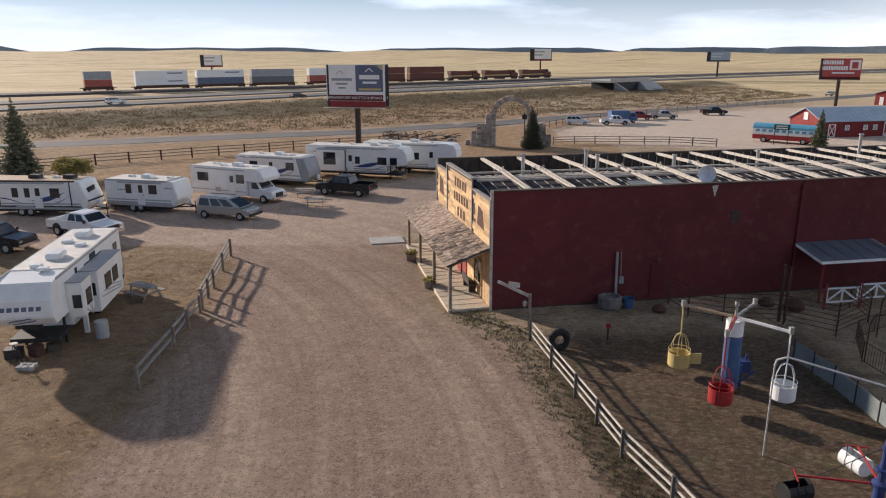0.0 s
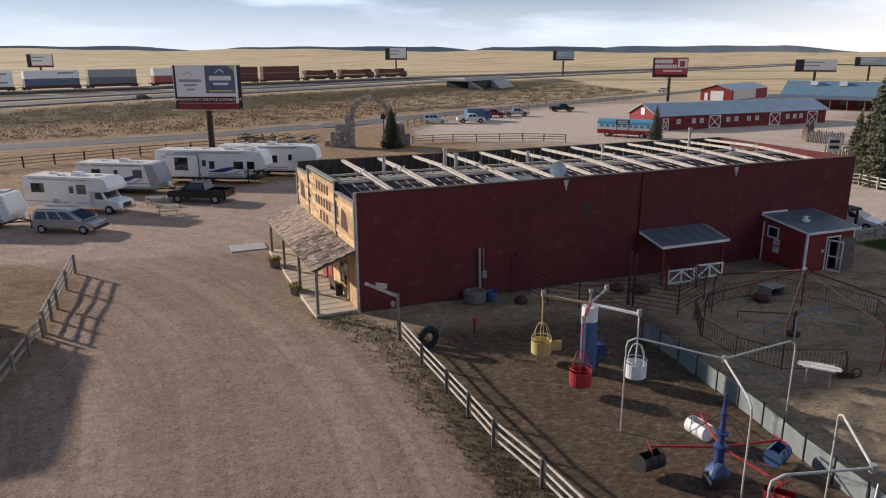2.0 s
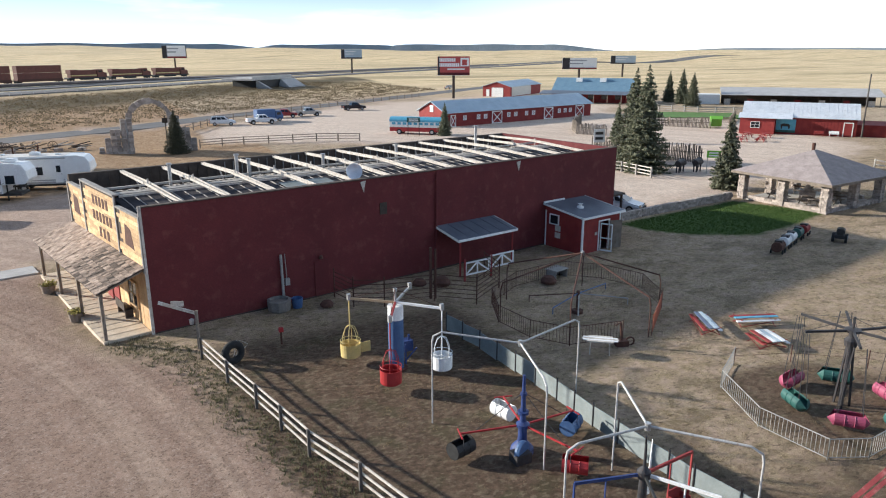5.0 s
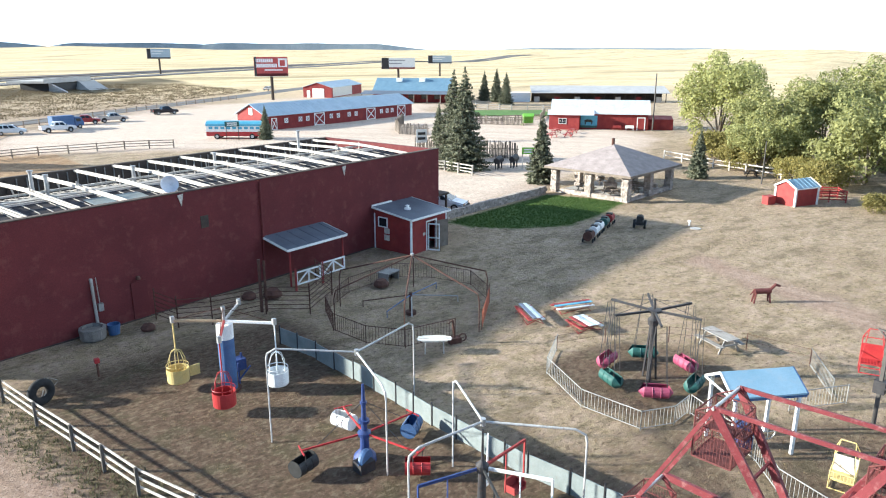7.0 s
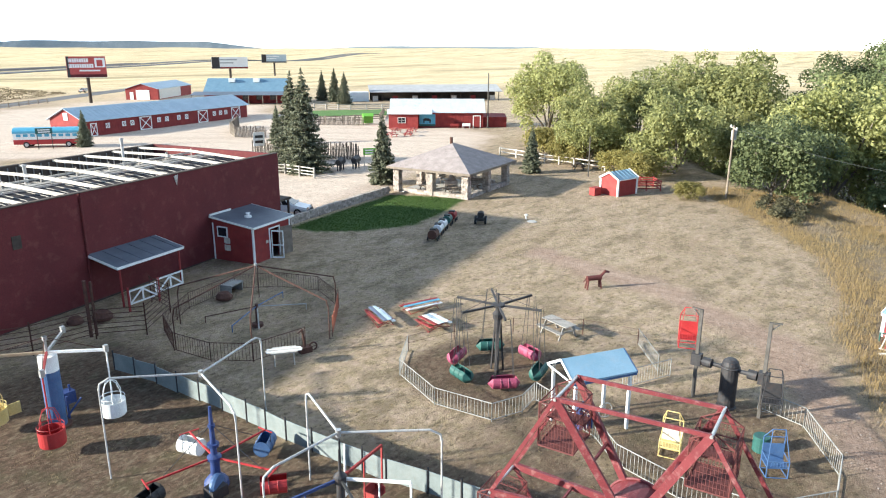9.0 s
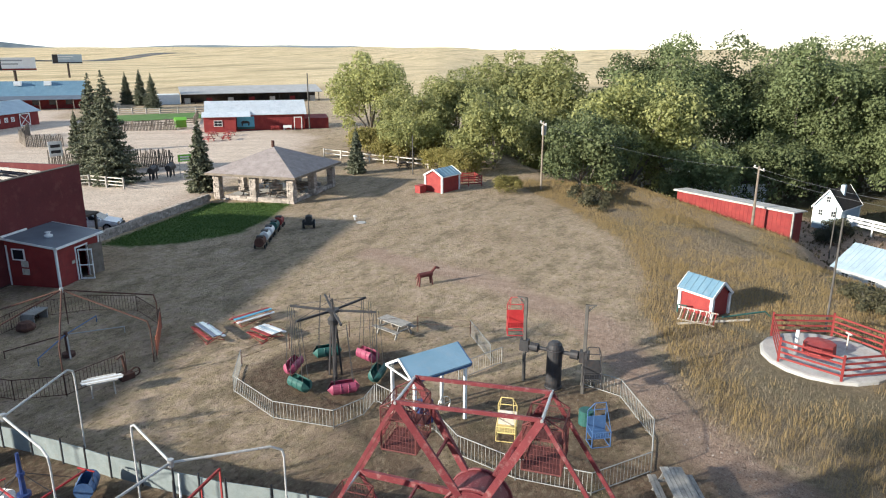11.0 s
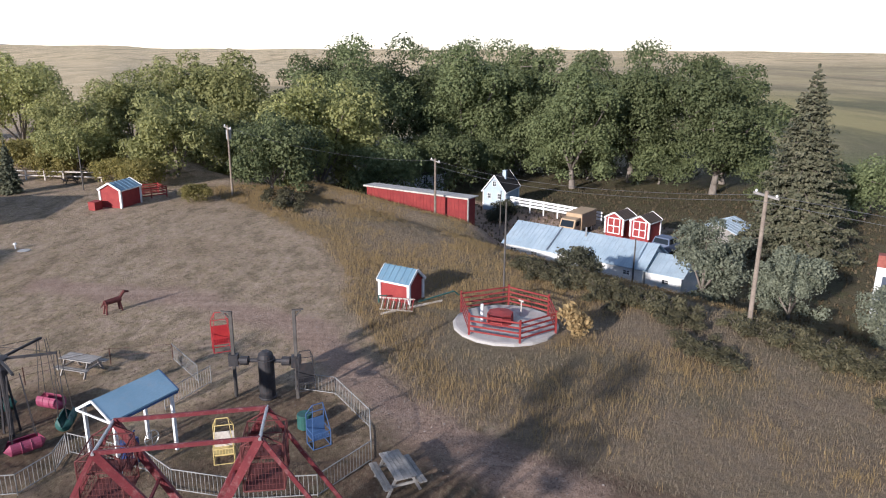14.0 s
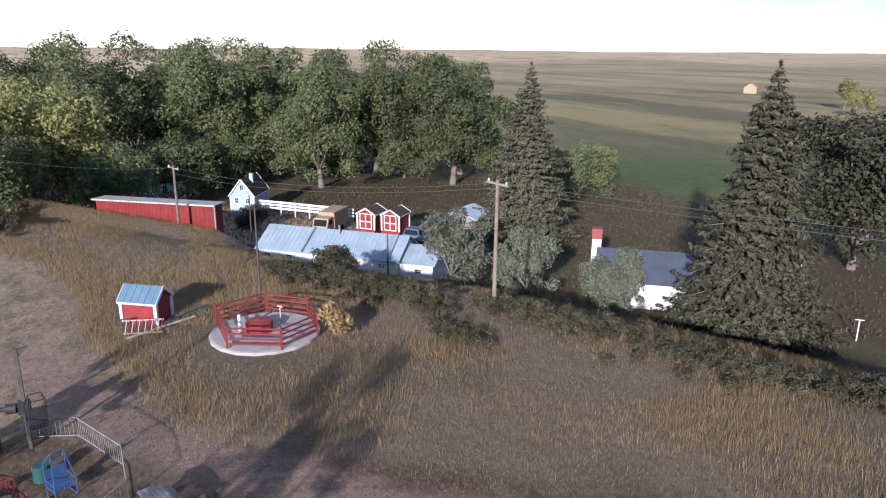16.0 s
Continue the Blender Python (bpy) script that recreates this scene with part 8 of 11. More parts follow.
def ranch_restaurant():
    t = gable_house("ranch_house", pose(131, 158, ground_z(131, 158), 0, 0, -50), 20, 13, 2.9, 6.2, M["pale_wood"], M["blue_roof"], "log ranch house with a broad blue metal roof", "building", None, 0.8, 24)
    part("porch_roof", S().prism([(-6.6, 3.0), (-11.5, 2.4), (-11.5, 2.5), (-6.6, 3.1)], "x", -13, 13), M["grey_roof"], t, "blue-grey porch roof")
    for i in range(8):
        part("porch_post", S().beam((-12.6 + i * 3.6, -11.2, -0.3), (-12.6 + i * 3.6, -11.2, 2.42), 0.2, 0.2), M["wood"], t)
    part("dark_front", S().box(-10.5, 10.5, -6.62, -6.52, 0, 2.8), M["barn_red"], t)
    for x in (-7, -3.4, 0.2, 3.8, 7.4):
        window_unit(t, 1.4, 1.1, pose(x, -6.63, 1.0), M["dark_wood"])
    for x, y in ((-4, 1.8), (2.5, 1.6)):
        part("roof_unit", S().box(x - 0.8, x + 0.8, -y - 0.7, -y + 0.7, 5.3, 6.3), M["white"], t, "white rooftop unit")
    part("sign_panel", S().prism([(-2.6, 3.0), (2.6, 3.0), (0, 5.4)], "x", -10.9, -10.82), M["yellow"], t)


ranch_restaurant()


def red_house():
    L, W = 17.0, 7.0
    c = (Vector((102.8, 84.4)) + Vector((113.0, 70.6))) / 2 + Vector((0.8, 0.6)) * 3.5
    t = gable_house("red_bunkhouse", pose(c.x, c.y, ground_z(c.x, c.y), 0, 0, -53.5), L, W, 3.0, 5.0, M["barn_red"], M["white_roof"], "red board house with a pale metal roof and mural", "house", None, 0.4, 26)
    siding(t, L, W, 2.95, M["barn_red"], 0.5)
    part("front_block", S().box(-L / 2 - 0.5, -3.6, -W / 2 - 1.6, -W / 2 - 0.03, -0.5, 2.7), M["red_paint"], t)
    part("front_roof", S().prism([(-W / 2 - 2.0, 2.65), (-W / 2 + 0.4, 3.3), (-W / 2 + 0.4, 3.38), (-W / 2 - 2.0, 2.73)], "x", -L / 2 - 0.8, -1.0), M["white_roof"], t)
    window_unit(t, 1.3, 0.9, pose(-6.6, -W / 2 - 1.62, 1.1))
    mu = part("mural", S().box(-3.4, -0.4, -W / 2 - 0.12, -W / 2 - 0.03, 0.3, 2.5), M["pale_blue"], t, "painted blue sky mural with a dark shape")
    part("mural_shape", S().prism([(-2.6, 0.9), (-2.4, 0.9), (-2.4, 1.3), (-1.5, 1.3), (-1.5, 0.9), (-1.3, 0.9), (-1.2, 1.5), (-1.5, 1.75), (-2.3, 1.8), (-2.7, 1.6)], "y", -W / 2 - 0.135, -W / 2 - 0.121), M["black"], mu)
    part("mural_ground", S().box(-3.4, -0.4, -W / 2 - 0.13, -W / 2 - 0.121, 0.3, 0.7), M["green"], mu)
    dr = part("door_frame", S().box(6.6, 6.75, -W / 2 - 0.07, -W / 2 - 0.027, 0, 2.3).box(7.9, 8.05, -W / 2 - 0.07, -W / 2 - 0.027, 0, 2.3).box(6.75, 7.9, -W / 2 - 0.07, -W / 2 - 0.027, 2.15, 2.3), M["white"], t)
    part("door", S().box(6.76, 7.89, -W / 2 - 0.05, -W / 2 - 0.026, 0, 2.14), M["barn_red"], dr)
    part("lean_to", S().prism([(-2.5, -0.5), (1.5, -0.5), (1.5, 2.3), (-2.5, 1.9)], "x", L / 2 + 0.02, L / 2 + 4.5), M["barn_red"], t)
    for x in (2.4, 4.6):
        b = part("bench", S().box(x, x + 1.5, -W / 2 - 1.0, -W / 2 - 0.6, 0.42, 0.47).box(x, x + 1.5, -W / 2 - 0.62, -W / 2 - 0.57, 0.5, 0.9).box(x + 0.1, x + 0.16, -W / 2 - 1.0, -W / 2 - 0.6, -0.1, 0.42).box(x + 1.34, x + 1.4, -W / 2 - 1.0, -W / 2 - 0.6, -0.1, 0.42), M["white"] if x > 3 else M["red_paint"], t)


red_house()


def long_shed():
    a, b = Vector((152, 132)), Vector((178, 106))
    c = (a + b) / 2
    t = thing("open_stable_shed", pose(c.x, c.y, ground_z(c.x, c.y), 0, 0, heading(a, b)), "long open stable shed with a pale roof", "shed")
    L = (b - a).length
    part("back_wall", S().box(-L / 2, L / 2, 5.8, 6.0, -0.5, 3.9), M["dark_wood"], t)
    part("roof", S().prism([(-1.2, 2.5), (6.3, 4.1), (6.3, 4.25), (-1.2, 2.65)], "x", -L / 2 - 0.5, L / 2 + 0.5), M["dull_roof"], t)
    for i in range(14):
        x = -L / 2 + 0.3 + i * (L - 0.6) / 13
        part("post", S().beam((x, 0, -0.4), (x, 0, 2.72), 0.18, 0.18), M["dark_wood"], t)
    for i in range(0, 13, 2):
        x = -L / 2 + 0.3 + i * (L - 0.6) / 13
        part("stall_wall", S().box(x, x + 1.6, 0.1, 0.2, 0, 1.5), M["barn_red"] if i % 4 else M["old_white"], t)
    part("store_room", S().box(-L / 2 - 6, -L / 2 - 0.6, 0.5, 5.5, -0.4, 2.5), M["white"], t)


long_shed()


def garden_shed(x, y, rz, L, W, wall, ridge, label, doors="front", z=None, wmat="red_paint"):
    t = gable_house("garden_shed", pose(x, y, ground_z(x, y) if z is None else z, 0, 0, rz), L, W, wall, ridge, M[wmat], M["blue_roof"] if doors != "gable" else M["dark_wood"], label, "shed", M["white"], 0.14, 5, 0.05)
    if doors == "end":
        e = Matrix.Translation((L / 2 + 0.03, 0, 0.06)) @ Matrix.Rotation(radians(90), 4, "Z")
        d = part("door", S().box(-0.45, 0.45, -0.05, 0.0, 0, wall * 0.92), M["red_paint"], t)
        d.matrix_basis = e
        part("door_frame", S().box(-0.52, -0.42, -0.08, -0.051, 0, wall * 0.95).box(0.42, 0.52, -0.08, -0.051, 0, wall * 0.95).box(-0.42, 0.42, -0.08, -0.051, wall * 0.87, wall * 0.95).box(-0.42, 0.42, -0.08, -0.051, wall * 0.45, wall * 0.52), M["white"], d)
    if doors == "gable":
        e = Matrix.Translation((-L / 2 - 0.03, 0, 0.05)) @ Matrix.Rotation(radians(-90), 4, "Z")
        d = part("double_door", S().box(-0.7, 0.7, -0.05, 0.0, 0, wall), M["red_paint"], t)
        d.matrix_basis = e
        f = S()
        for x0 in (-0.74, -0.05, 0.65):
            f.box(x0, x0 + 0.1, -0.08, -0.051, 0, wall)
        for zz in (0.0, wall * 0.45, wall - 0.1):
            f.box(-0.64, -0.05, -0.078, -0.051, zz, zz + 0.1).box(0.05, 0.65, -0.078, -0.051, zz, zz + 0.1)
        part("door_frame", f, M["white"], d)
    return t


garden_shed(68.4, 26.3, -17, 2.9, 2.2, 1.75, 2.35, "small red garden shed with a blue roof", "end")
sh = solid("feed_box", S().box(-0.5, 0.5, -0.35, 0.35, 0, 0.75).box(-0.54, 0.54, -0.39, 0.39, 0.755, 0.8), M["red_paint"], "red wooden feed box beside the shed", "box", pose(66.3, 27.9, 0, 0, 0, -17))
garden_shed(40.85, -0.39, 55.5, 2.1, 1.5, 1.3, 1.95, "small red well house with a blue roof", "none")
garden_shed(73.2, -24.4, -48 + 2, 2.6, 2.1, 1.75, 2.35, "red storage shed with white framed double doors", "gable", -4.4)
garden_shed(71.4, -26.6, -48 + 2, 2.6, 2.1, 1.75, 2.35, "red storage shed with white framed double doors", "gable", -4.4)


def white_longhouse():
    a, b = Vector((63.0, -10.3)), Vector((52.6, -22.1))
    ax = (b - a).normalized()
    out = Vector((ax.y, -ax.x))
    out = -out if out.dot(Vector((1, -0.5))) < 0 else out
    c = (a + b) / 2 - ax * 1.2 + out * 2.6
    t = gable_house("white_longhouse", pose(c.x, c.y, -4.4, 0, 0, math.degrees(math.atan2(ax.y, ax.x))), 13.4, 5.2, 1.85, 3.3, M["white"], M["pale_blue_roof"], "long low white house with a pale blue metal roof", "house", None, 0.3, 30, 0.06)
    front = -1 if (Matrix.Rotation(math.atan2(ax.y, ax.x), 2) @ Vector((0, -1))).dot(Vector((-1, 0.3))) > 0 else 1
    for x in (-5.8, -3.6, 2.8, 5.3):
        window_unit(t, 0.55, 0.32, pose(x, front * -2.6 * -1 if front > 0 else -2.61, 1.05), M["white"], 0.05, True)
    part("roof_joint", S().beam((-2.2, front * 2.9, 1.85), (-2.2, 0, 3.42), 0.12, 0.06), M["grey_roof"], t)
    part("flue", S().rod((0.4, -0.5 if front < 0 else 0.5, 3.0), (0.4, -0.5 if front < 0 else 0.5, 3.9), 0.08), M["steel"], t)
    an = gable_house("white_annex", pose((c + ax * 8.3).x, (c + ax * 8.3).y, -4.6, 0, 0, math.degrees(math.atan2(ax.y, ax.x))), 3.0, 4.4, 1.8, 2.8, M["white"], M["pale_blue_roof"], "low white annex with a blue-grey roof", "house", None, 0.25, 6, 0.06)
    window_unit(an, 0.5, 0.32, pose(0.2, -2.21, 0.95), M["white"], 0.05)


white_longhouse()


def red_storage():
    a, b = Vector((78.6, 3.2)), Vector((71.0, -7.4))
    ax = (b - a).normalized()
    out = Vector((-ax.y, ax.x))
    t = thing("red_storage_building", pose(a.x, a.y, -2.66, 0, 0, math.degrees(math.atan2(ax.y, ax.x))), "long flat-roofed red storage building in dry grass", "building")
    L = (b - a).length
    part("wall", S().box(0, L, 0, 1.7, -1.8, 2.5), M["barn_red"], t)
    part("roof", S().prism([(-0.25, 2.5), (1.95, 2.42), (1.95, 2.52), (-0.25, 2.6)], "x", -0.3, L + 0.3), M["concrete"], t, "pale grey flat roof")
    part("roof_edge", S().box(-0.3, L + 0.3, -0.29, -0.253, 2.44, 2.59), M["old_white"], t)
    part("end_post", S().beam((L + 0.2, -0.1, -0.6), (L + 0.2, -0.1, 2.5), 0.15), M["grey_wood"], t)
    o = S()
    for i in range(30):
        o.box(0.2 + i * (L - 0.4) / 29, 0.24 + i * (L - 0.4) / 29, -0.02, -0.001, 0, 2.45)
    part("batten", o, M["barn_red"], t, kind="stuff")


red_storage()


def lowland_houses():
    t = gable_house("blue_cottage", pose(88.6, -13.6, -4.3, 0, 0, -30), 6.5, 3.9, 2.5, 4.9, M["house_blue"], M["dark_wood"], "pale blue cottage with a steep dark roof", "house", M["white"], 0.25)
    t.scale = (0.75, 0.75, 0.78)
    for y, z in ((-0.9, 1.2), (0.9, 1.2), (0, 3.2)):
        window_unit(t, 0.55, 0.75, Matrix.Translation((-3.27, y, z)) @ Matrix.Rotation(radians(-90), 4, "Z"), M["white"])
    part("chimney", S().box(-0.5, 0.1, -0.9, -0.3, 3.0, 5.4), M["house_blue"], t)
    u = gable_house("white_cottage", pose(98.5, -2.0, -4.4, 0, 0, -60), 8.0, 5.0, 2.4, 4.6, M["white"], M["dark_wood"], "white cottage with a dark roof under trees", "house", M["white"], 0.3)
    for x in (1.0, 2.6):
        window_unit(u, 0.6, 0.8, pose(x, -2.52, 1.1), M["white"])
    v = gable_house("white_farmhouse", pose(41.8, -41.6, -5.1, 0, 0, 52.5), 15, 6.5, 2.35, 4.0, M["white"], M["grey_roof"], "white house with a grey roof behind olive trees", "house", M["white"], 0.35, 18, 0.08)
    part("chimney", S().box(7.52, 8.3, -2.1, -1.3, -0.3, 4.4), M["white"], v, "white brick chimney")
    part("chimney_top", S().box(7.48, 8.34, -2.14, -1.26, 4.401, 5.3), surf("red_brick", (0.27, 0.085, 0.065), (0.35, 0.12, 0.09), 6, 0.9, 0.2), v, "red brick chimney head")
    for x in (-5.6, -3.0):
        window_unit(v, 0.8, 0.9, pose(x, 3.27, 1.0, 0, 0, 180), M["white"])
    k = thing("clothes_pole", pose(30.45, -46.35, ground_z(30.45, -46.35), 0, 0, 52.5), "white T-shaped clothes pole below the slope", "pole")
    part("post", S().rod((0, 0, -0.3), (0, 0, 1.6), 0.05, n=8), M["white"], k)
    part("crossbar", S().rod((-0.3, 0, 1.6), (0.3, 0, 1.6), 0.035, n=8), M["white"], k)
    gable_house("low_outbuilding", pose(72.2, -35.8, -5.1, 0, 0, -45), 4.5, 3.6, 1.4, 2.1, M["grey_wood"], M["house_blue"], "low grey outbuilding with a pale blue-grey roof", "shed", None, 0.3, 6)
    gable_house("field_barn", pose(266, -287, ground_z(266, -287), 0, 0, -50), 12, 6, 3, 5, M["tan"], M["tan"], "lone tan barn far out in the fields", "barn", None, 0.3)
    f = thing("board_fence", pose(0, 0, 0), "white painted board fence", "fence")
    pts = [Vector((89.5, -11.4)), Vector((84.5, -16.6)), Vector((77.3, -23.6))]
    for a, b in zip(pts, pts[1:]):
        n = int((b - a).length / 1.9)
        for i in range(n):
            p, q = a.lerp(b, i / n), a.lerp(b, (i + 1) / n)
            part("post", S().beam((p.x, p.y, -4.9), (p.x, p.y, -3.1), 0.14), M["white"], f)
            for z in (-4.0, -3.62, -3.25):
                part("board", S().beam((p.x, p.y, z), (q.x, q.y, z), 0.04, 0.26), M["white"], f)


lowland_houses()


# ---------------- pavilion ----------------
def tilted_box(rnd, w, d, h):
    """A rough stone: a box with uneven corners."""
    v = [(sx * w / 2 * rnd.uniform(0.82, 1.05), sy * d / 2 * rnd.uniform(0.85, 1.05), sz * h / 2 * rnd.uniform(0.82, 1.05)) for sx, sy, sz in ((-1, -1, -1), (1, -1, -1), (1, 1, -1), (-1, 1, -1), (-1, -1, 1), (1, -1, 1), (1, 1, 1), (-1, 1, 1))]
    return S().add(v, [(3, 2, 1, 0), (4, 5, 6, 7), (0, 1, 5, 4), (1, 2, 6, 5), (2, 3, 7, 6), (3, 0, 4, 7)])


STONE_RND = random.Random(77)
STONES = [mesh_of("stone", tilted_box(STONE_RND, 0.34 + 0.05 * k, 0.2, 0.2 + 0.02 * k), M["stone"]) for k in range(5)]


def picnic_table(x, y, rz, mat, label, z=None, mat2=None, group="picnic tables"):
    t = thing("picnic_table", pose(x, y, ground_z(x, y) if z is None else z, 0, 0, rz), label, "picnic table", group)
    for i in range(5):
        part("top_board", S().box(-0.9, 0.9, -0.37 + i * 0.15, -0.235 + i * 0.15, 0.72, 0.76), mat2 if mat2 and i % 2 else mat, t)
    for s in (-1, 1):
        for k in (0, 1):
            part("seat_board", S().box(-0.9, 0.9, s * 0.62 - 0.14 + k * 0.15, s * 0.62 - 0.01 + k * 0.15, 0.42, 0.46), mat, t)
    for x0 in (-0.65, 0.65):
        part("leg", S().beam((x0, -0.25, 0.72), (x0, -0.6, 0), 0.05, 0.1).beam((x0, 0.25, 0.72), (x0, 0.6, 0), 0.05, 0.1).box(x0 - 0.03, x0 + 0.03, -0.75, 0.75, 0.34, 0.42), mat, t)
    return t


def pavilion():
    w, s, e = Vector((55.4, 45.5)), Vector((56.9, 37.0)), Vector((66.3, 37.8))
    ax = (e - s).normalized()
    rz = math.degrees(math.atan2(ax.y, ax.x))
    c = (w + e) / 2
    L, W = (e - s).length, (w - s).length
    t = thing("pavilion", pose(c.x, c.y, 0, 0, 0, rz), "stone-pillared picnic pavilion with a brown hipped roof", "pavilion")
    l, d = L / 2, W / 2
    part("floor_slab", S().box(-l + 0.2, l - 0.2, -d + 0.2, d - 0.2, -0.2, 0.06), M["concrete"], t)
    over, ev, pk = 0.55, 2.65, 4.75
    x1, y1 = l + over, d + over
    ridge = 0.25
    v = [(-x1, -y1, ev), (x1, -y1, ev), (x1, y1, ev), (-x1, y1, ev), (-ridge, 0, pk), (ridge, 0, pk)]
    lo = [(p[0], p[1], p[2] - 0.16) for p in v]
    part("roof", S().add(v + lo, [(0, 1, 5, 4), (1, 2, 5), (2, 3, 4, 5), (3, 0, 4), (6, 10, 11, 7), (7, 11, 8), (8, 11, 10, 9), (9, 10, 6), (0, 6, 7, 1), (1, 7, 8, 2), (2, 8, 9, 3), (3, 9, 6, 0)]), M["asphalt_roof"], t, "brown shingle hipped roof")
    part("fascia", S().box(-x1, x1, -y1 - 0.03, -y1, ev - 0.2, ev + 0.02).box(-x1, x1, y1, y1 + 0.03, ev - 0.2, ev + 0.02).box(-x1 - 0.03, -x1, -y1, y1, ev - 0.2, ev + 0.02).box(x1, x1 + 0.03, -y1, y1, ev - 0.2, ev + 0.02), M["wood"], t)
    part("chimney", S().rod((0, 0.2, 4.4), (0, 0.2, 5.35), 0.16, n=12), M["rust"], t, "rusty stove pipe")
    part("stove", S().lathe([(0.7, 0.06), (0.7, 0.8), (0.4, 0.9), (0.16, 1.4), (0.16, 4.5)], (0, 0.2, 0), 14), M["stone"], t)
    pillars = [(-l + 0.3, -d + 0.3), (0.0, -d + 0.3), (l - 0.3, -d + 0.3), (-l + 0.3, d - 0.3), (0, d - 0.3), (l - 0.3, d - 0.3), (-l + 0.3, 0), (l - 0.3, 0)]
    rnd = random.Random(3)
    for x, y in pillars:
        p = part("pillar", S().box(x - 0.24, x + 0.24, y - 0.24, y + 0.24, 0, 2.5), M["concrete"], t, "rough field-stone pillar")
        for k in range(11):
            z = 0.13 + k * 0.225
            for fx, fy, a in ((0, -0.24, 0), (0, 0.24, 0), (-0.24, 0, 90), (0.24, 0, 90)):
                for o in (-0.15, 0.15):
                    dx, dy = (o, 0) if a == 0 else (0, o)
                    piece("stone", STONES[rnd.randrange(5)], p, Matrix.Translation((x + fx + dx, y + fy + dy, z)) @ Matrix.Rotation(radians(a + rnd.choice((0, 180))), 4, "Z") @ Matrix.Scale(0.9, 4))
    for a, b in (((-l + 0.6, -d + 0.3), (-1.2, -d + 0.3)), ((0.4, -d + 0.3), (l - 0.6, -d + 0.3)), ((-l + 0.3, -d + 0.6), (-l + 0.3, -0.4)), ((-l + 0.3, 0.4), (-l + 0.3, d - 1.2)), ((l - 0.3, -d + 1.6), (l - 0.3, -0.4))):
        a, b = Vector(a), Vector(b)
        n = max(2, int((b - a).length / 0.36))
        wl = part("low_wall", S().beam((a.x, a.y, 0.18), (b.x, b.y, 0.18), 0.3, 0.34), M["concrete"], t, "low stone wall")
        ang = math.degrees(math.atan2((b - a).y, (b - a).x))
        for i in range(n):
            q = a.lerp(b, (i + 0.5) / n)
            for k in (0, 1):
                m = Matrix.Translation((q.x, q.y, 0.12 + 0.2 * k)) @ Matrix.Rotation(radians(ang), 4, "Z")
                for sd in (-0.15, 0.15):
                    piece("stone", STONES[rnd.randrange(5)], wl, m @ Matrix.Translation((0, sd, 0)))
    for x, y in ((-2.8, -1.6), (-0.2, -2.2), (2.2, -1.8), (-2.4, 1.6), (1.9, 1.8)):
        q = Matrix.Rotation(radians(rz), 2) @ Vector((x, y))
        picnic_table(c.x + q.x, c.y + q.y, rz + 90 + 12 * x, M["wood"], "brown wooden picnic table under the pavilion", 0.07)


pavilion()


# ---------------- billboards, train, arch ----------------
def writing(name, text, size, m, material, parent, label=""):
    """Plain lettering as a thin mesh."""
    cu = bpy.data.curves.new(name, "FONT")
    cu.body, cu.size, cu.extrude, cu.align_x, cu.align_y = text, size, 0.012, "CENTER", "CENTER"
    tmp = bpy.data.objects.new(name, cu)
    data = bpy.data.meshes.new_from_object(tmp)
    bpy.data.objects.remove(tmp)
    data.materials.append(material)
    ob = new(name, data)
    ob.parent = parent
    ob.matrix_basis = m
    return tagged(ob, label)


def billboard(x, y, rz, w, z0, z1, face, label, post=0.4, base=None, split=True):
    """A panel on one post, with a catwalk below and a second face behind at an angle."""
    t = thing("billboard", pose(x, y, ground_z(x, y), 0, 0, rz), label, "billboard")
    part("post", S().rod((0, 0.35, -0.5), (0, 0.35, z0 + 0.2), post, n=14), M["dark_wood"], t)
    p = part("panel", S().box(-w / 2, w / 2, -0.1, 0.0, z0 + (z1 - z0) * 0.14, z1), face, t)
    part("skirt", S().box(-w / 2, w / 2, -0.08, 0.0, z0, z0 + (z1 - z0) * 0.138), base or M["red_paint"], t)
    b = part("back_panel", S().box(-w / 2, w / 2, 0.0, 0.1, z0, z1), M["dark_steel"], t)
    b.matrix_basis = pose(0, 0.9, 0, 0, 0, 14)
    part("brace", S().beam((-w / 2 + 0.2, 0.05, z0 + 0.1), (w / 2 - 0.2, 0.05, z0 + 0.1), 0.15).beam((w / 2 - 0.05, 0.05, z0), (w / 2 - 0.05, 1.5, z0), 0.1).beam((w / 2 - 0.05, 0.05, z1 - 0.1), (w / 2 - 0.05, 1.5, z1 - 0.1), 0.1), M["dark_steel"], t)
    part("catwalk", S().box(-w / 2 - 0.3, w / 2, -1.0, -0.15, z0 - 0.12, z0 - 0.05), M["old_white"], t)
    return t, p


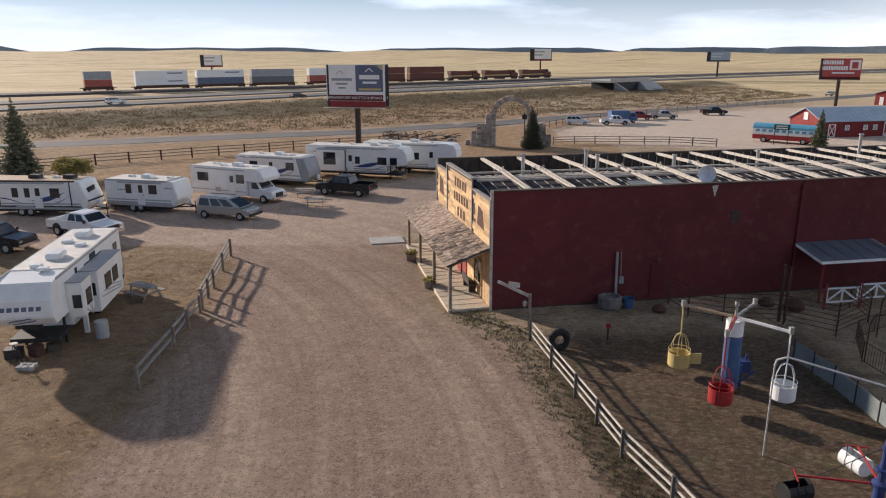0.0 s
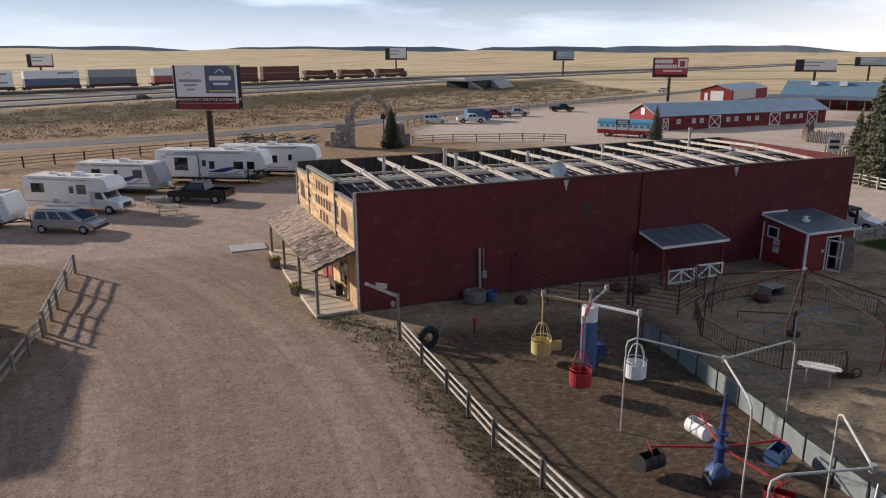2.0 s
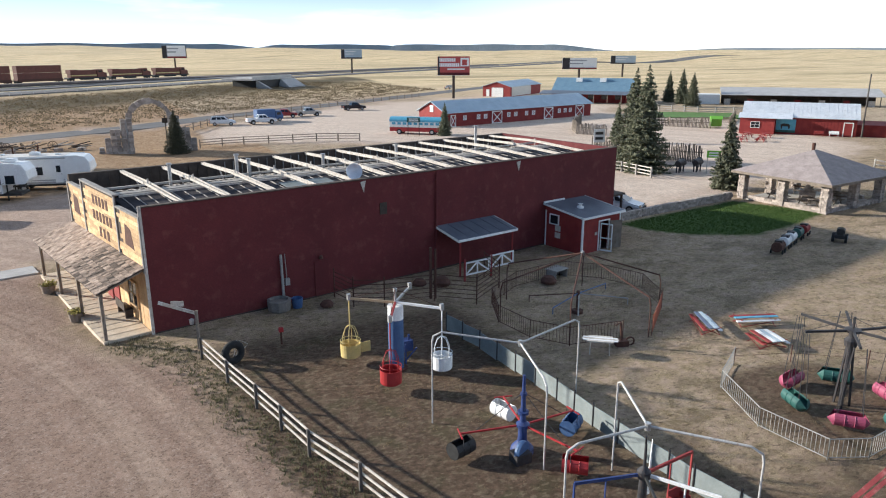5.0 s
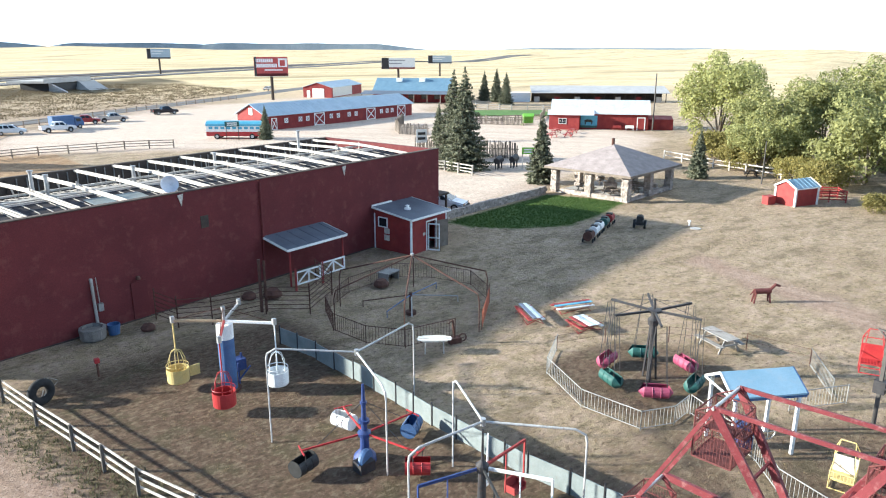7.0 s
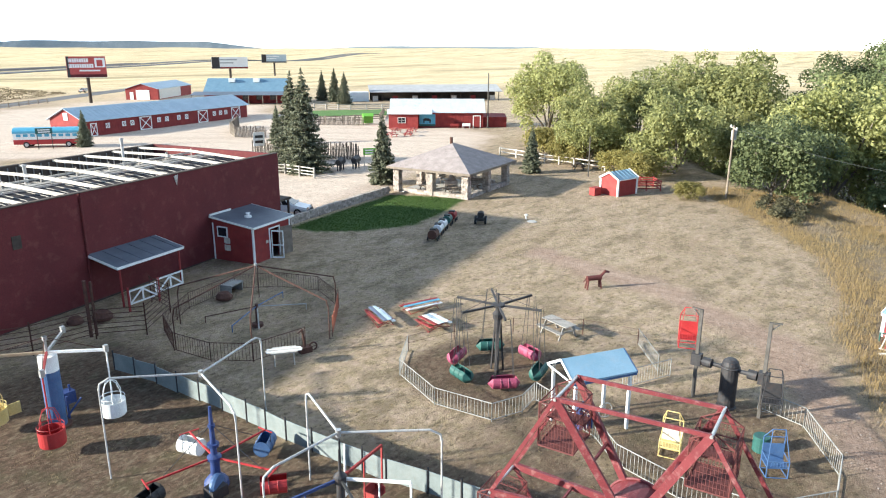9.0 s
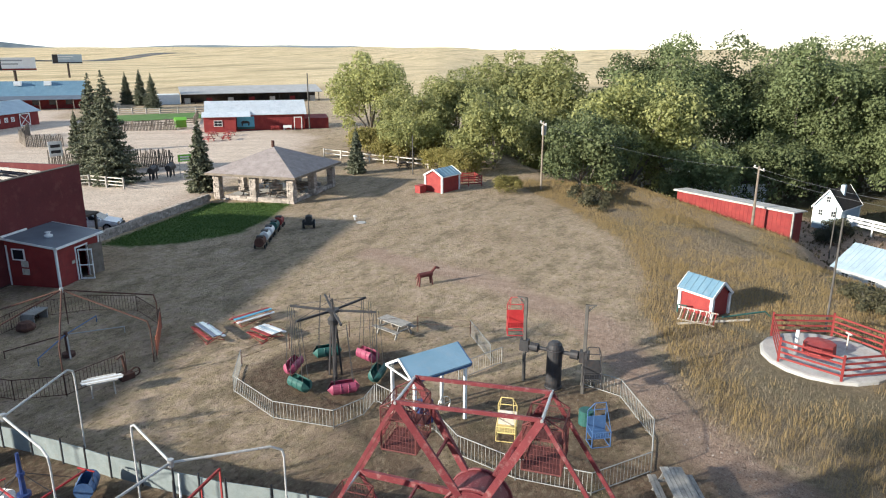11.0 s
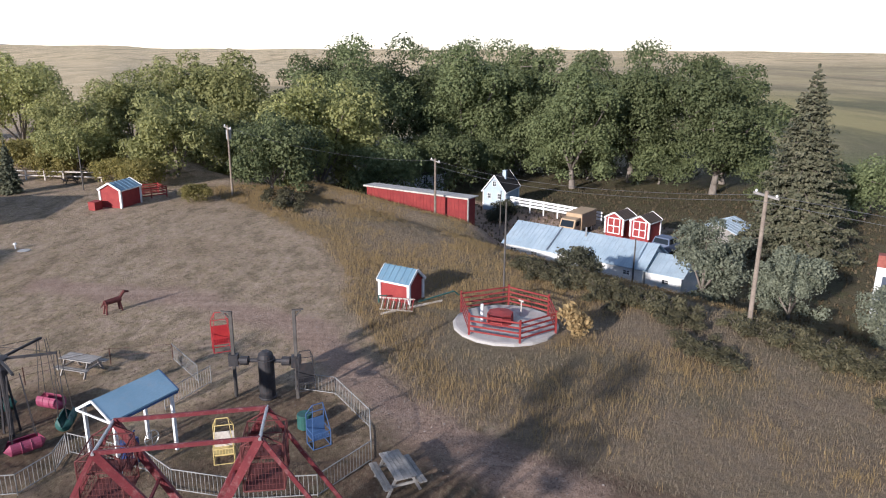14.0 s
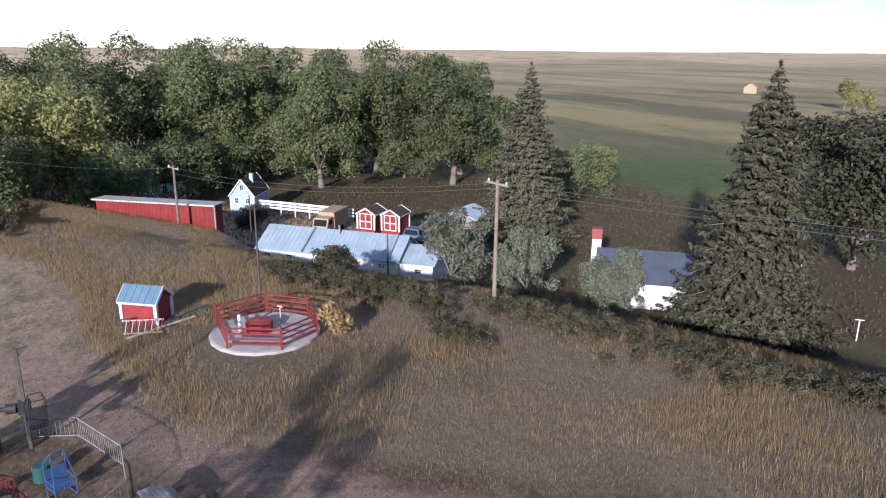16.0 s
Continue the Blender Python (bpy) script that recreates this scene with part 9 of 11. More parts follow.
def big_billboards():
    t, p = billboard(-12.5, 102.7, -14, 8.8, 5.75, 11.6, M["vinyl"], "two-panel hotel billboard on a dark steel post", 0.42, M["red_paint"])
    part("dark_half", S().box(0.05, 4.1, -0.13, -0.101, 7.9, 11.55), M["container_blue"], p, "slate blue right half")
    part("red_band", S().box(-4.1, 4.1, -0.14, -0.131, 6.62, 7.45), M["red_wall"], p)
    part("yellow_corner", S().prism([(3.2, 11.5), (4.08, 11.5), (4.08, 10.8)], "y", -0.14, -0.131), M["yellow"], p)
    part("name_bar", S().box(-3.6, -0.5, -0.125, -0.101, 9.4, 9.75), M["container_grey"], p)
    part("name_bar", S().box(-3.0, -1.2, -0.125, -0.101, 8.85, 9.1), M["container_grey"], p)
    part("name_bar", S().box(-2.6, -1.5, -0.125, -0.101, 8.3, 8.5), M["container_grey"], p)
    part("logo_shape", S().beam((-2.9, -0.115, 10.3), (-2.3, -0.115, 10.8), 0.02, 0.1).beam((-2.3, -0.115, 10.8), (-1.7, -0.115, 10.3), 0.02, 0.1), M["yellow"], p)
    part("name_bar", S().box(0.6, 3.6, -0.145, -0.131, 9.6, 10.2), M["white"], p)
    part("name_bar", S().box(1.1, 3.2, -0.145, -0.131, 9.0, 9.3), M["white"], p)
    part("logo_shape", S().beam((1.5, -0.138, 10.6), (2.1, -0.138, 11.1), 0.02, 0.12).beam((2.1, -0.138, 11.1), (2.7, -0.138, 10.6), 0.02, 0.12), M["white"], p)
    part("name_bar", S().box(0.5, 3.8, -0.145, -0.131, 8.1, 8.35), M["yellow"], p)
    writing("lettering", "COMPLIMENTARY SHUTTLE & BREAKFAST", 0.52, pose(0, -0.155, 7.03, 90, 0, 0), M["white"], p, "white capital letters")
    t, p = billboard(102, 187, -28, 9.4, 6.7, 12.0, M["faded_red"], "red billboard with pale lettering bars and picture", 0.42, M["red_wall"])
    for z, n in ((11.0, 9), (9.6, 11)):
        for i in range(n):
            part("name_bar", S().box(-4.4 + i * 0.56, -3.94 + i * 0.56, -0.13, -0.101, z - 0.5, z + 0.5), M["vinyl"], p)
    part("name_bar", S().box(-1.8, 3.2, -0.13, -0.101, 8.2, 8.6), M["white"], p)
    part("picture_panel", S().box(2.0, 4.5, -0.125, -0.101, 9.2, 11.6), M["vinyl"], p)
    part("picture_shape", S().box(2.5, 3.9, -0.14, -0.126, 9.5, 11.1), M["faded_red"], p)
    for x, y, rz, w, z0, z1, f, lb in ((62.7, 470.8, -24, 14.0, 8.6, 15.9, "white", "white billboard beyond the highway"), (150, 398, -20, 12.0, 8.4, 13.6, "house_blue", "blue billboard with pale bars beyond the highway"),
                                       (-136.6, 429, 0, 12.5, 6.0, 12.8, "white", "white billboard behind the train"), (196, 247.4, -38, 14.5, 6.0, 10.6, "white", "white billboard by the frontage road"),
                                       (266, 299, -41, 13.0, 6.8, 11.0, "house_blue", "blue-grey billboard by the frontage road")):
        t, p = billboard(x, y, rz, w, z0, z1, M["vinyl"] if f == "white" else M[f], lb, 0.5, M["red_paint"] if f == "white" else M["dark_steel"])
        for k, zz in enumerate((0.72, 0.45)):
            part("name_bar", S().box(-w * 0.3, w * (0.2 - 0.1 * k), -0.15, -0.101, z0 + (z1 - z0) * zz, z0 + (z1 - z0) * (zz + 0.09)), M["white"] if f == "house_blue" else M["container_grey"], p)


big_billboards()


def train():
    a, b = Vector((-141.6, 230)), Vector((28.7, 349))
    d = (b - a).normalized()
    rz = heading(a, b)
    bank = [(a - d * 260).to_tuple(), a.to_tuple(), b.to_tuple(), (b + d * 400).to_tuple()]
    ribbon("railway_bed", bank, 7.0, surf("ballast", (0.075, 0.062, 0.058), (0.115, 0.095, 0.088), 0.8, 0.95, 0.1), 0.7, "raised gravel railway bed", "railway", 20)
    z = max(ground_z(a.x, a.y), ground_z(b.x, b.y), ground_z((a.x + b.x) / 2, (a.y + b.y) / 2)) + 0.95

    def at(s):
        p = a + d * (s + 30.0)
        return pose(p.x, p.y, z, 0, 0, rz)

    def bogies(t, L):
        for x in (-L / 2 + 1.8, L / 2 - 1.8):
            part("bogie", S().box(x - 1.1, x + 1.1, -1.0, 1.0, 0.25, 0.8), M["black"], t)
            for w in (-0.75, 0.75):
                for s in (-1, 1):
                    part("wheel", S().rod((x + w, s * 0.75 - 0.07, 0.42), (x + w, s * 0.75 + 0.07, 0.42), 0.42, n=12), M["dark_steel"], t)

    loads = ((-5.3, 3.5, "container_grey", "container_red"), (11.0, 29.0, "white", "white"), (32.2, 49.9, "white", "container_blue"), (52.8, 70.1, "container_grey", "container_dark"), (76.5, 95.0, "white", "container_red"), (101.7, 121.6, "orange_brown", "orange_brown"), (124.0, 142.5, "orange_brown", "orange_brown"))
    for s0, s1, top, low in loads:
        L = s1 - s0
        t = thing("container_wagon", at((s0 + s1) / 2), "rail wagon with two stacked shipping containers", "rail wagon", "container train")
        bogies(t, L + 2.0)
        part("well_frame", S().box(-L / 2 - 1.2, L / 2 + 1.2, -1.4, 1.4, 0.75, 1.0).box(-L / 2, L / 2, -1.45, -1.35, 0.4, 1.4).box(-L / 2, L / 2, 1.35, 1.45, 0.4, 1.4), M["rust"], t)
        for nm, zz, mt in (("lower_container", 1.0, low), ("upper_container", 3.75, top)):
            c = part(nm, S().box(-L / 2 + 0.1, L / 2 - 0.1, -1.25, 1.25, zz, zz + 2.65), M[mt], t)
            r = S()
            for i in range(int(L / 1.2)):
                x = -L / 2 + 0.6 + i * 1.2
                r.box(x - 0.05, x + 0.05, -1.29, -1.251, zz + 0.1, zz + 2.55)
            part("rib", r, M[mt], c, kind="stuff")
            if mt == "white":
                part("name_bar", S().box(L * 0.1, L * 0.4, -1.31, -1.291, zz + 1.5, zz + 1.9), M["container_blue"], c)
    for s0, s1 in ((144.7, 163.8), (164.4, 186.8), (187.5, 208.6)):
        L = s1 - s0 - 0.6
        t = thing("locomotive", at((s0 + s1) / 2), "orange-brown diesel freight locomotive on the railway", "locomotive", "train locomotives")
        bogies(t, L)
        part("frame", S().box(-L / 2, L / 2, -1.5, 1.5, 0.85, 1.35), M["black"], t)
        part("hood", S().box(-L / 2 + 1.2, L / 2 - 5.2, -1.1, 1.1, 1.35, 4.2), M["orange_brown"], t, bevel=0.08)
        part("radiator", S().box(-L / 2 + 1.0, -L / 2 + 4.6, -1.5, 1.5, 2.9, 4.4), M["orange_brown"], t)
        part("cab", S().prism([(L / 2 - 5.1, 1.35), (L / 2 - 0.6, 1.35), (L / 2 - 0.6, 2.9), (L / 2 - 2.2, 3.3), (L / 2 - 2.4, 4.4), (L / 2 - 5.1, 4.4)], "y", -1.45, 1.45), M["orange_brown"], t, bevel=0.06)
        part("cab_window", S().box(L / 2 - 4.5, L / 2 - 2.8, -1.47, -1.455, 3.2, 3.9), M["glass"], t)
        part("fuel_tank", S().box(-2.5, 2.5, -1.2, 1.2, 0.3, 0.84), M["black"], t)
        part("stripe", S().box(-L / 2 + 1.2, L / 2 - 5.2, -1.12, -1.101, 1.9, 2.3), M["yellow"], t)


train()


def stone_arch():
    t = thing("stone_gateway", pose(9.6, 105.4, ground_z(9.6, 105.4), 0, 0, -2), "ruined field-stone gateway with a round arch", "gateway")
    rnd = random.Random(9)

    def block(name, x0, x1, z1, d=0.9):
        p = part(name, S().box(x0 + 0.08, x1 - 0.08, -d / 2 + 0.08, d / 2 - 0.08, -0.3, z1 - 0.08), M["concrete"], t)
        nx, nz = max(1, int((x1 - x0) / 0.55)), int(z1 / 0.4)
        for i in range(nx):
            for k in range(nz):
                for y in (-d / 2 + 0.05, d / 2 - 0.05):
                    piece("stone", STONES[rnd.randrange(5)], p, Matrix.Translation((x0 + (i + 0.5) * (x1 - x0) / nx, y, (k + 0.5) * z1 / nz)) @ Matrix.Rotation(radians(rnd.choice((0, 180))), 4, "Z") @ Matrix.Diagonal((1.5, 1.4, 1.9, 1)))
    block("left_pier", -3.5, -1.9, 4.7)
    block("left_wall_step", -4.7, -3.52, 3.4)
    block("left_wall_step", -5.6, -4.72, 2.3)
    block("left_wall_step", -6.4, -5.62, 1.1)
    block("right_pier", 2.6, 4.2, 4.9)
    block("right_wall_step", 4.22, 5.4, 3.2)
    block("right_wall_step", 5.42, 6.3, 1.8)
    arch = part("arch_ring", S().path([(0.35 + 2.7 * math.cos(a), 0, 4.3 + 2.7 * math.sin(a)) for a in np.linspace(0.1, math.pi - 0.1, 20)], 0.24, 8), M["stone"], t, "curved stone arch")
    for k in range(17):
        a = 0.14 + k * (math.pi - 0.28) / 16
        piece("stone", STONES[rnd.randrange(5)], arch, Matrix.Translation((0.35 + 2.7 * math.cos(a), 0, 4.3 + 2.7 * math.sin(a))) @ Matrix.Rotation(-a, 4, "Y") @ Matrix.Diagonal((1.7, 3.0, 2.1, 1)))
    part("lintel_sign", S().beam((2.3, -0.2, 0), (2.3, -0.2, 5.0), 0.12).box(1.9, 2.6, -0.3, -0.22, 4.0, 4.7), M["dark_wood"], t)


stone_arch()


def old_wagon():
    t = thing("old_wagon_heap", pose(-6.0, 112.6, ground_z(-6, 112.6), 0, 0, -8), "heap of old wagon wheels, logs and iron", "scrap heap")
    rnd = random.Random(12)
    for i in range(7):
        w = part("wagon_wheel", S().ring((0, 0, 0), 0.6, 0.05, 16, 5, "y").rod((-0.58, 0, 0), (0.58, 0, 0), 0.03, n=5).rod((0, 0, -0.58), (0, 0, 0.58), 0.03, n=5).rod((-0.4, 0, -0.4), (0.4, 0, 0.4), 0.03, n=5).rod((0.4, 0, -0.4), (-0.4, 0, 0.4), 0.03, n=5), M["dark_wood"], t)
        w.matrix_basis = pose(rnd.uniform(-3.2, 6.8), rnd.uniform(-1.2, 1.2), 0.65, rnd.uniform(-30, 30), 0, rnd.uniform(-60, 60))
    for i in range(16):
        x, y = rnd.uniform(-4, 7.5), rnd.uniform(-1.5, 1.5)
        a = rnd.uniform(-0.6, 0.6)
        part("log", S().rod((x - math.cos(a) * 1.3, y - math.sin(a) * 1.2, 0.15 + rnd.random() * 0.6), (x + math.cos(a) * 1.3, y + math.sin(a) * 1.2, 0.2 + rnd.random() * 1.2), 0.09, 0.06, 7), M["dark_wood"] if i % 3 else M["grey_wood"], t)
    for i in range(14):
        piece("stone", STONES[i % 5], t, Matrix.Translation((rnd.uniform(-4.5, 8), rnd.uniform(-2, -1), 0.15)) @ Matrix.Scale(2.2, 4) @ Matrix.Rotation(rnd.random() * 6, 4, "Z"))


old_wagon()


# ---------------- fences ----------------
def rail_fence(name, pts, step, rails, hgt, post, rail, pm, rm, label, group="", zoff=0.0, flat=None, over=0.05):
    """Posts and rails, each a part, over the land."""
    t = thing(name, Matrix.Identity(4), label, "fence", group)
    n_all = []
    for a, b in zip(pts, pts[1:]):
        a, b = Vector(a), Vector(b)
        n = max(1, round((b - a).length / step))
        n_all += [a.lerp(b, i / n) for i in range(n)]
    n_all.append(Vector(pts[-1]))
    zz = [(ground_z(p.x, p.y) if flat is None else flat) + zoff for p in n_all]
    for p, z in zip(n_all, zz):
        part("post", S().beam((p.x, p.y, z - 0.3), (p.x, p.y, z + hgt + over), post, post), pm, t)
    for (p, z), (q, z2) in zip(zip(n_all, zz), zip(n_all[1:], zz[1:])):
        d = (q - p).normalized()
        off = Vector((-d.y, d.x)) * (post / 2 + rail[0] / 2)
        for f in rails:
            part("rail", S().beam((p.x + off.x, p.y + off.y, z + f * hgt), (q.x + off.x, q.y + off.y, z2 + f * hgt), rail[0], rail[1]), rm, t)
    return t


rail_fence("white_rail_fence", [(4.0, 31.4), (4.55, 28.4), (5.1, 25.6), (5.9, 21.3), (6.75, 18.6), (9.2, 8.0), (11.0, 0.0)], 2.6, (0.3, 0.62, 0.94), 1.0, 0.1, (0.04, 0.075), M["dark_post"], M["old_white"], "weathered white three-rail fence along the drive")
rail_fence("pole_fence", [(-12.6, 26.4), (-12.75, 30.8), (-13.05, 35.4)], 3.0, (0.45, 0.9), 0.95, 0.13, (0.09, 0.09), M["wood"], M["grey_wood"], "grey pole rail fence beside the dry grass")
rail_fence("pole_fence", [(-13.1, 35.9), (-13.6, 39.5), (-14.3, 45.4)], 2.4, (0.35, 0.65, 0.95), 1.15, 0.13, (0.09, 0.09), M["wood"], M["grey_wood"], "grey three-pole rail fence beside the drive")
rail_fence("pole_fence", [(-60, 76), (-48, 82), (-42.8, 86.4), (-33, 92.4), (-15.2, 102.8), (-4, 107.5)], 3.4, (0.35, 0.65, 0.95), 1.3, 0.16, (0.09, 0.1), M["rust"], M["wood"], "brown post and rail fence along the frontage road")
rail_fence("pole_fence", [(16.5, 107), (23, 108), (34, 107), (40, 104)], 3.2, (0.35, 0.65, 0.95), 1.2, 0.16, (0.09, 0.1), M["wood"], M["wood"], "brown post and rail fence by the gravel lot")
rail_fence("pole_fence", [(16, 126), (27, 147), (62, 176), (95, 196)], 4.0, (0.4, 0.9), 1.2, 0.18, (0.1, 0.1), M["wood"], M["wood"], "post and rail fence at the gravel lot's edge")
rail_fence("log_rail_fence", [(53, 68), (56.4, 62.5), (56.2, 57.5)], 2.4, (0.3, 0.6, 0.92), 1.2, 0.15, (0.1, 0.1), M["grey_wood"], M["old_white"], "pale log rail fence near the spruce")
rail_fence("log_rail_fence", [(84.5, 50), (83.6, 46.9), (82.3, 41.9), (80.6, 32.9)], 2.6, (0.45, 0.92), 1.1, 0.15, (0.08, 0.12), M["old_white"], M["old_white"], "white rail fence by the golden shrubs")
rail_fence("red_pen_fence", [(70.4, 25.6), (72.2, 23.2), (74.0, 24.6), (72.4, 27.0)], 1.6, (0.25, 0.5, 0.75, 0.95), 1.1, 0.1, (0.05, 0.1), M["red_paint"], M["red_paint"], "small red rail pen behind the shed")
rail_fence("corral_fence", [(122, 128), (126, 116), (134, 108)], 3.5, (0.3, 0.6, 0.9), 1.4, 0.2, (0.12, 0.12), M["grey_wood"], M["grey_wood"], "grey corral fence by the far pens")
rail_fence("corral_fence", [(96, 104), (104, 98), (112, 95), (124, 104)], 3.0, (0.3, 0.6, 0.9), 1.4, 0.2, (0.12, 0.14), M["wood"], M["wood"], "weathered corral fence before the green paddock")


def guard_rail():
    rail_fence("road_barrier", [(-20, 238), (10, 266), (52, 304), (100, 345)], 4.0, (0.95,), 0.75, 0.14, (0.06, 0.3), M["steel"], M["steel"], "steel guard rail along the highway", "", 0.35)


guard_rail()


def palisade(pts, h, label, seed, gap=0.02):
    """Upright poles side by side."""
    rnd = random.Random(seed)
    t = thing("pole_palisade", Matrix.Identity(4), label, "fence")
    meshes = [mesh_of("pole", S().rod((0, 0, -0.3), (0, 0, h * (0.85 + 0.08 * k)), 0.09, 0.07, 7), M["palisade_wood"]) for k in range(4)]
    for a, b in zip(pts, pts[1:]):
        a, b = Vector(a), Vector(b)
        n = int((b - a).length / (0.19 + gap))
        for i in range(n):
            p = a.lerp(b, i / n)
            piece("pole", meshes[rnd.randrange(4)], t, pose(p.x, p.y, ground_z(p.x, p.y), rnd.uniform(-2, 2), rnd.uniform(-2, 2), 0))
        part("cross_rail", S().rod((a.x, a.y, ground_z(a.x, a.y) + h * 0.6), (b.x, b.y, ground_z(b.x, b.y) + h * 0.6), 0.06, n=6), M["palisade_wood"], t)


palisade([(63.0, 76.0), (66.3, 69.3), (70.0, 62.9)], 2.1, "stockade fence of upright weathered poles", 41)
palisade([(87.5, 109.0), (79.5, 101.5), (76.0, 95.8), (78.6, 91.0)], 1.9, "curved corral wall of dark upright poles", 42, 0.05)
palisade([(92.5, 103.5), (98.4, 98.7), (103.0, 91.2)], 1.7, "straight corral wall of dark upright poles", 43, 0.05)


BARS = {}


def bar_panel(t, a, b, h, mat, gap=0.11, z0=0.08):
    """One railing panel: top and bottom bar with uprights between."""
    a, b = Vector(a), Vector(b)
    n = max(3, int((b - a).length / gap))
    za, zb = ground_z(a.x, a.y), ground_z(b.x, b.y)
    o = S().rod((a.x, a.y, za + h), (b.x, b.y, zb + h), 0.02, n=6).rod((a.x, a.y, za + z0), (b.x, b.y, zb + z0), 0.018, n=6)
    o.rod((a.x, a.y, za - 0.1), (a.x, a.y, za + h + 0.03), 0.022, n=6).rod((b.x, b.y, zb - 0.1), (b.x, b.y, zb + h + 0.03), 0.022, n=6)
    p = part("railing_panel", o, mat, t)
    key = (round(h, 2), mat.name)
    if key not in BARS:
        BARS[key] = mesh_of("upright", S().beam((0, 0, z0), (0, 0, h), 0.013, 0.013), mat)
    for i in range(1, n):
        q = a.lerp(b, i / n)
        piece("upright", BARS[key], p, Matrix.Translation((q.x, q.y, za + (zb - za) * i / n)))


def railing(name, loops, h, mat, label, gap=0.15, sub=2.2):
    t = thing(name, Matrix.Identity(4), label, "railing")
    for pts in loops:
        for a, b in zip(pts, pts[1:]):
            a, b = Vector(a), Vector(b)
            k = max(1, round((b - a).length / sub))
            for i in range(k):
                bar_panel(t, a.lerp(b, i / k), a.lerp(b, (i + 1) / k), h, mat, gap)
    return t


railing("ride_railing", [[(24.1, 12.2), (22.9, 12.1), (21.6, 12.75), (21.4, 15.4), (22.7, 18.3), (25.0, 19.6)]], 0.8, M["bar_steel"], "pale steel bar railing round the swing carousel")
railing("ride_railing", [[(32.4, 10.8), (29.8, 8.9)], [(29.7, 8.3), (27.3, 9.6)]], 0.85, M["bar_steel"], "pale steel bar railing panels beside the shelter")
railing("ride_railing", [[(24.1, 12.1), (22.8, 8.9), (21.6, 7.6), (20.9, 5.2), (21.0, 2.6), (23.0, 0.85), (25.4, 1.0), (28.3, 2.6), (28.9, 4.4)]], 0.85, M["bar_steel"], "pale steel bar railing round the ferris wheel yard")
railing("pony_railing", [[(22.6, 24.2), (19.8, 24.75), (18.65, 26.4), (18.4, 28.9), (19.6, 31.5), (22.4, 33.3), (26.0, 33.8), (27.9, 32.1), (28.8, 29.5), (27.5, 26.7)]], 0.95, M["rust"], "rusty iron bar railing round the pony ring", 0.16)


def orange_netting():
    """A sagging panel of orange net between two posts of the ring."""
    t = thing("net_panel", Matrix.Identity(4), "faded orange plastic net panel of the pony ring", "net")
    a, b = Vector((27.4, 26.5)), Vector((24.2, 23.9))
    net = surf("orange_net", (0.36, 0.12, 0.07), (0.44, 0.16, 0.09), 3, 0.8, 0.0)
    o = S()
    n = 26
    for i in range(n + 1):
        p = a.lerp(b, i / n)
        o.beam((p.x, p.y, 0.05), (p.x, p.y, 1.0 - 0.08 * math.sin(math.pi * i / n)), 0.016, 0.016)
    for k in range(8):
        z = 0.1 + 0.125 * k
        for i in range(6):
            p, q = a.lerp(b, i / 6), a.lerp(b, (i + 1) / 6)
            dz = 0.08 * k / 7
            o.beam((p.x, p.y, z - dz * math.sin(math.pi * i / 6)), (q.x, q.y, z - dz * math.sin(math.pi * (i + 1) / 6)), 0.014, 0.014)
    part("netting", o, net, t, kind="stuff")
    for p in (a, b):
        part("stake", S().rod((p.x, p.y, -0.2), (p.x, p.y, 1.15), 0.025, n=6), M["rust"], t)


orange_netting()


def thin_rope_fence():
    t = thing("wire_fence", Matrix.Identity(4), "low wire fence on thin posts", "fence")
    pts = [Vector(p) for p in ((25.0, 19.6), (27.5, 18.6), (30.0, 16.6), (32.0, 13.6), (32.4, 10.8))]
    for p in pts:
        part("post", S().rod((p.x, p.y, -0.1), (p.x, p.y, 0.85), 0.025, n=6), M["rust"], t)
    for a, b in zip(pts, pts[1:]):
        part("wire", S().rod((a.x, a.y, 0.8), (b.x, b.y, 0.8), 0.01, n=4).rod((a.x, a.y, 0.45), (b.x, b.y, 0.45), 0.01, n=4), M["rust"], t)


thin_rope_fence()


def panel_fence():
    """Low pale panels between steel posts that part the two yards."""
    t = thing("panel_fence", Matrix.Identity(4), "low pale sheet-panel fence with dark posts", "fence")
    pts = [(15.5, 29.2), (15.8, 26.4), (15.95, 23.6), (15.95, 20.6), (15.9, 18.3), (15.95, 15.6), (16.1, 13.6), (16.35, 12.0), (16.6, 9.5)]
    rnd = random.Random(2)
    for a, b in zip(pts, pts[1:]):
        a, b = Vector(a), Vector(b)
        k = max(1, round((b - a).length / 1.3))
        for i in range(k):
            p, q = a.lerp(b, i / k), a.lerp(b, (i + 1) / k)
            lean = rnd.uniform(-0.04, 0.04)
            part("panel", S().beam((p.x + 0.02, p.y, 0.45), (q.x + 0.02 + lean, q.y, 0.45 + lean), 0.03, 0.82), M["sheet"], t)
            part("post", S().rod((p.x, p.y, -0.1), (p.x, p.y, 1.0), 0.035, n=6), M["dark_steel"], t)


panel_fence()


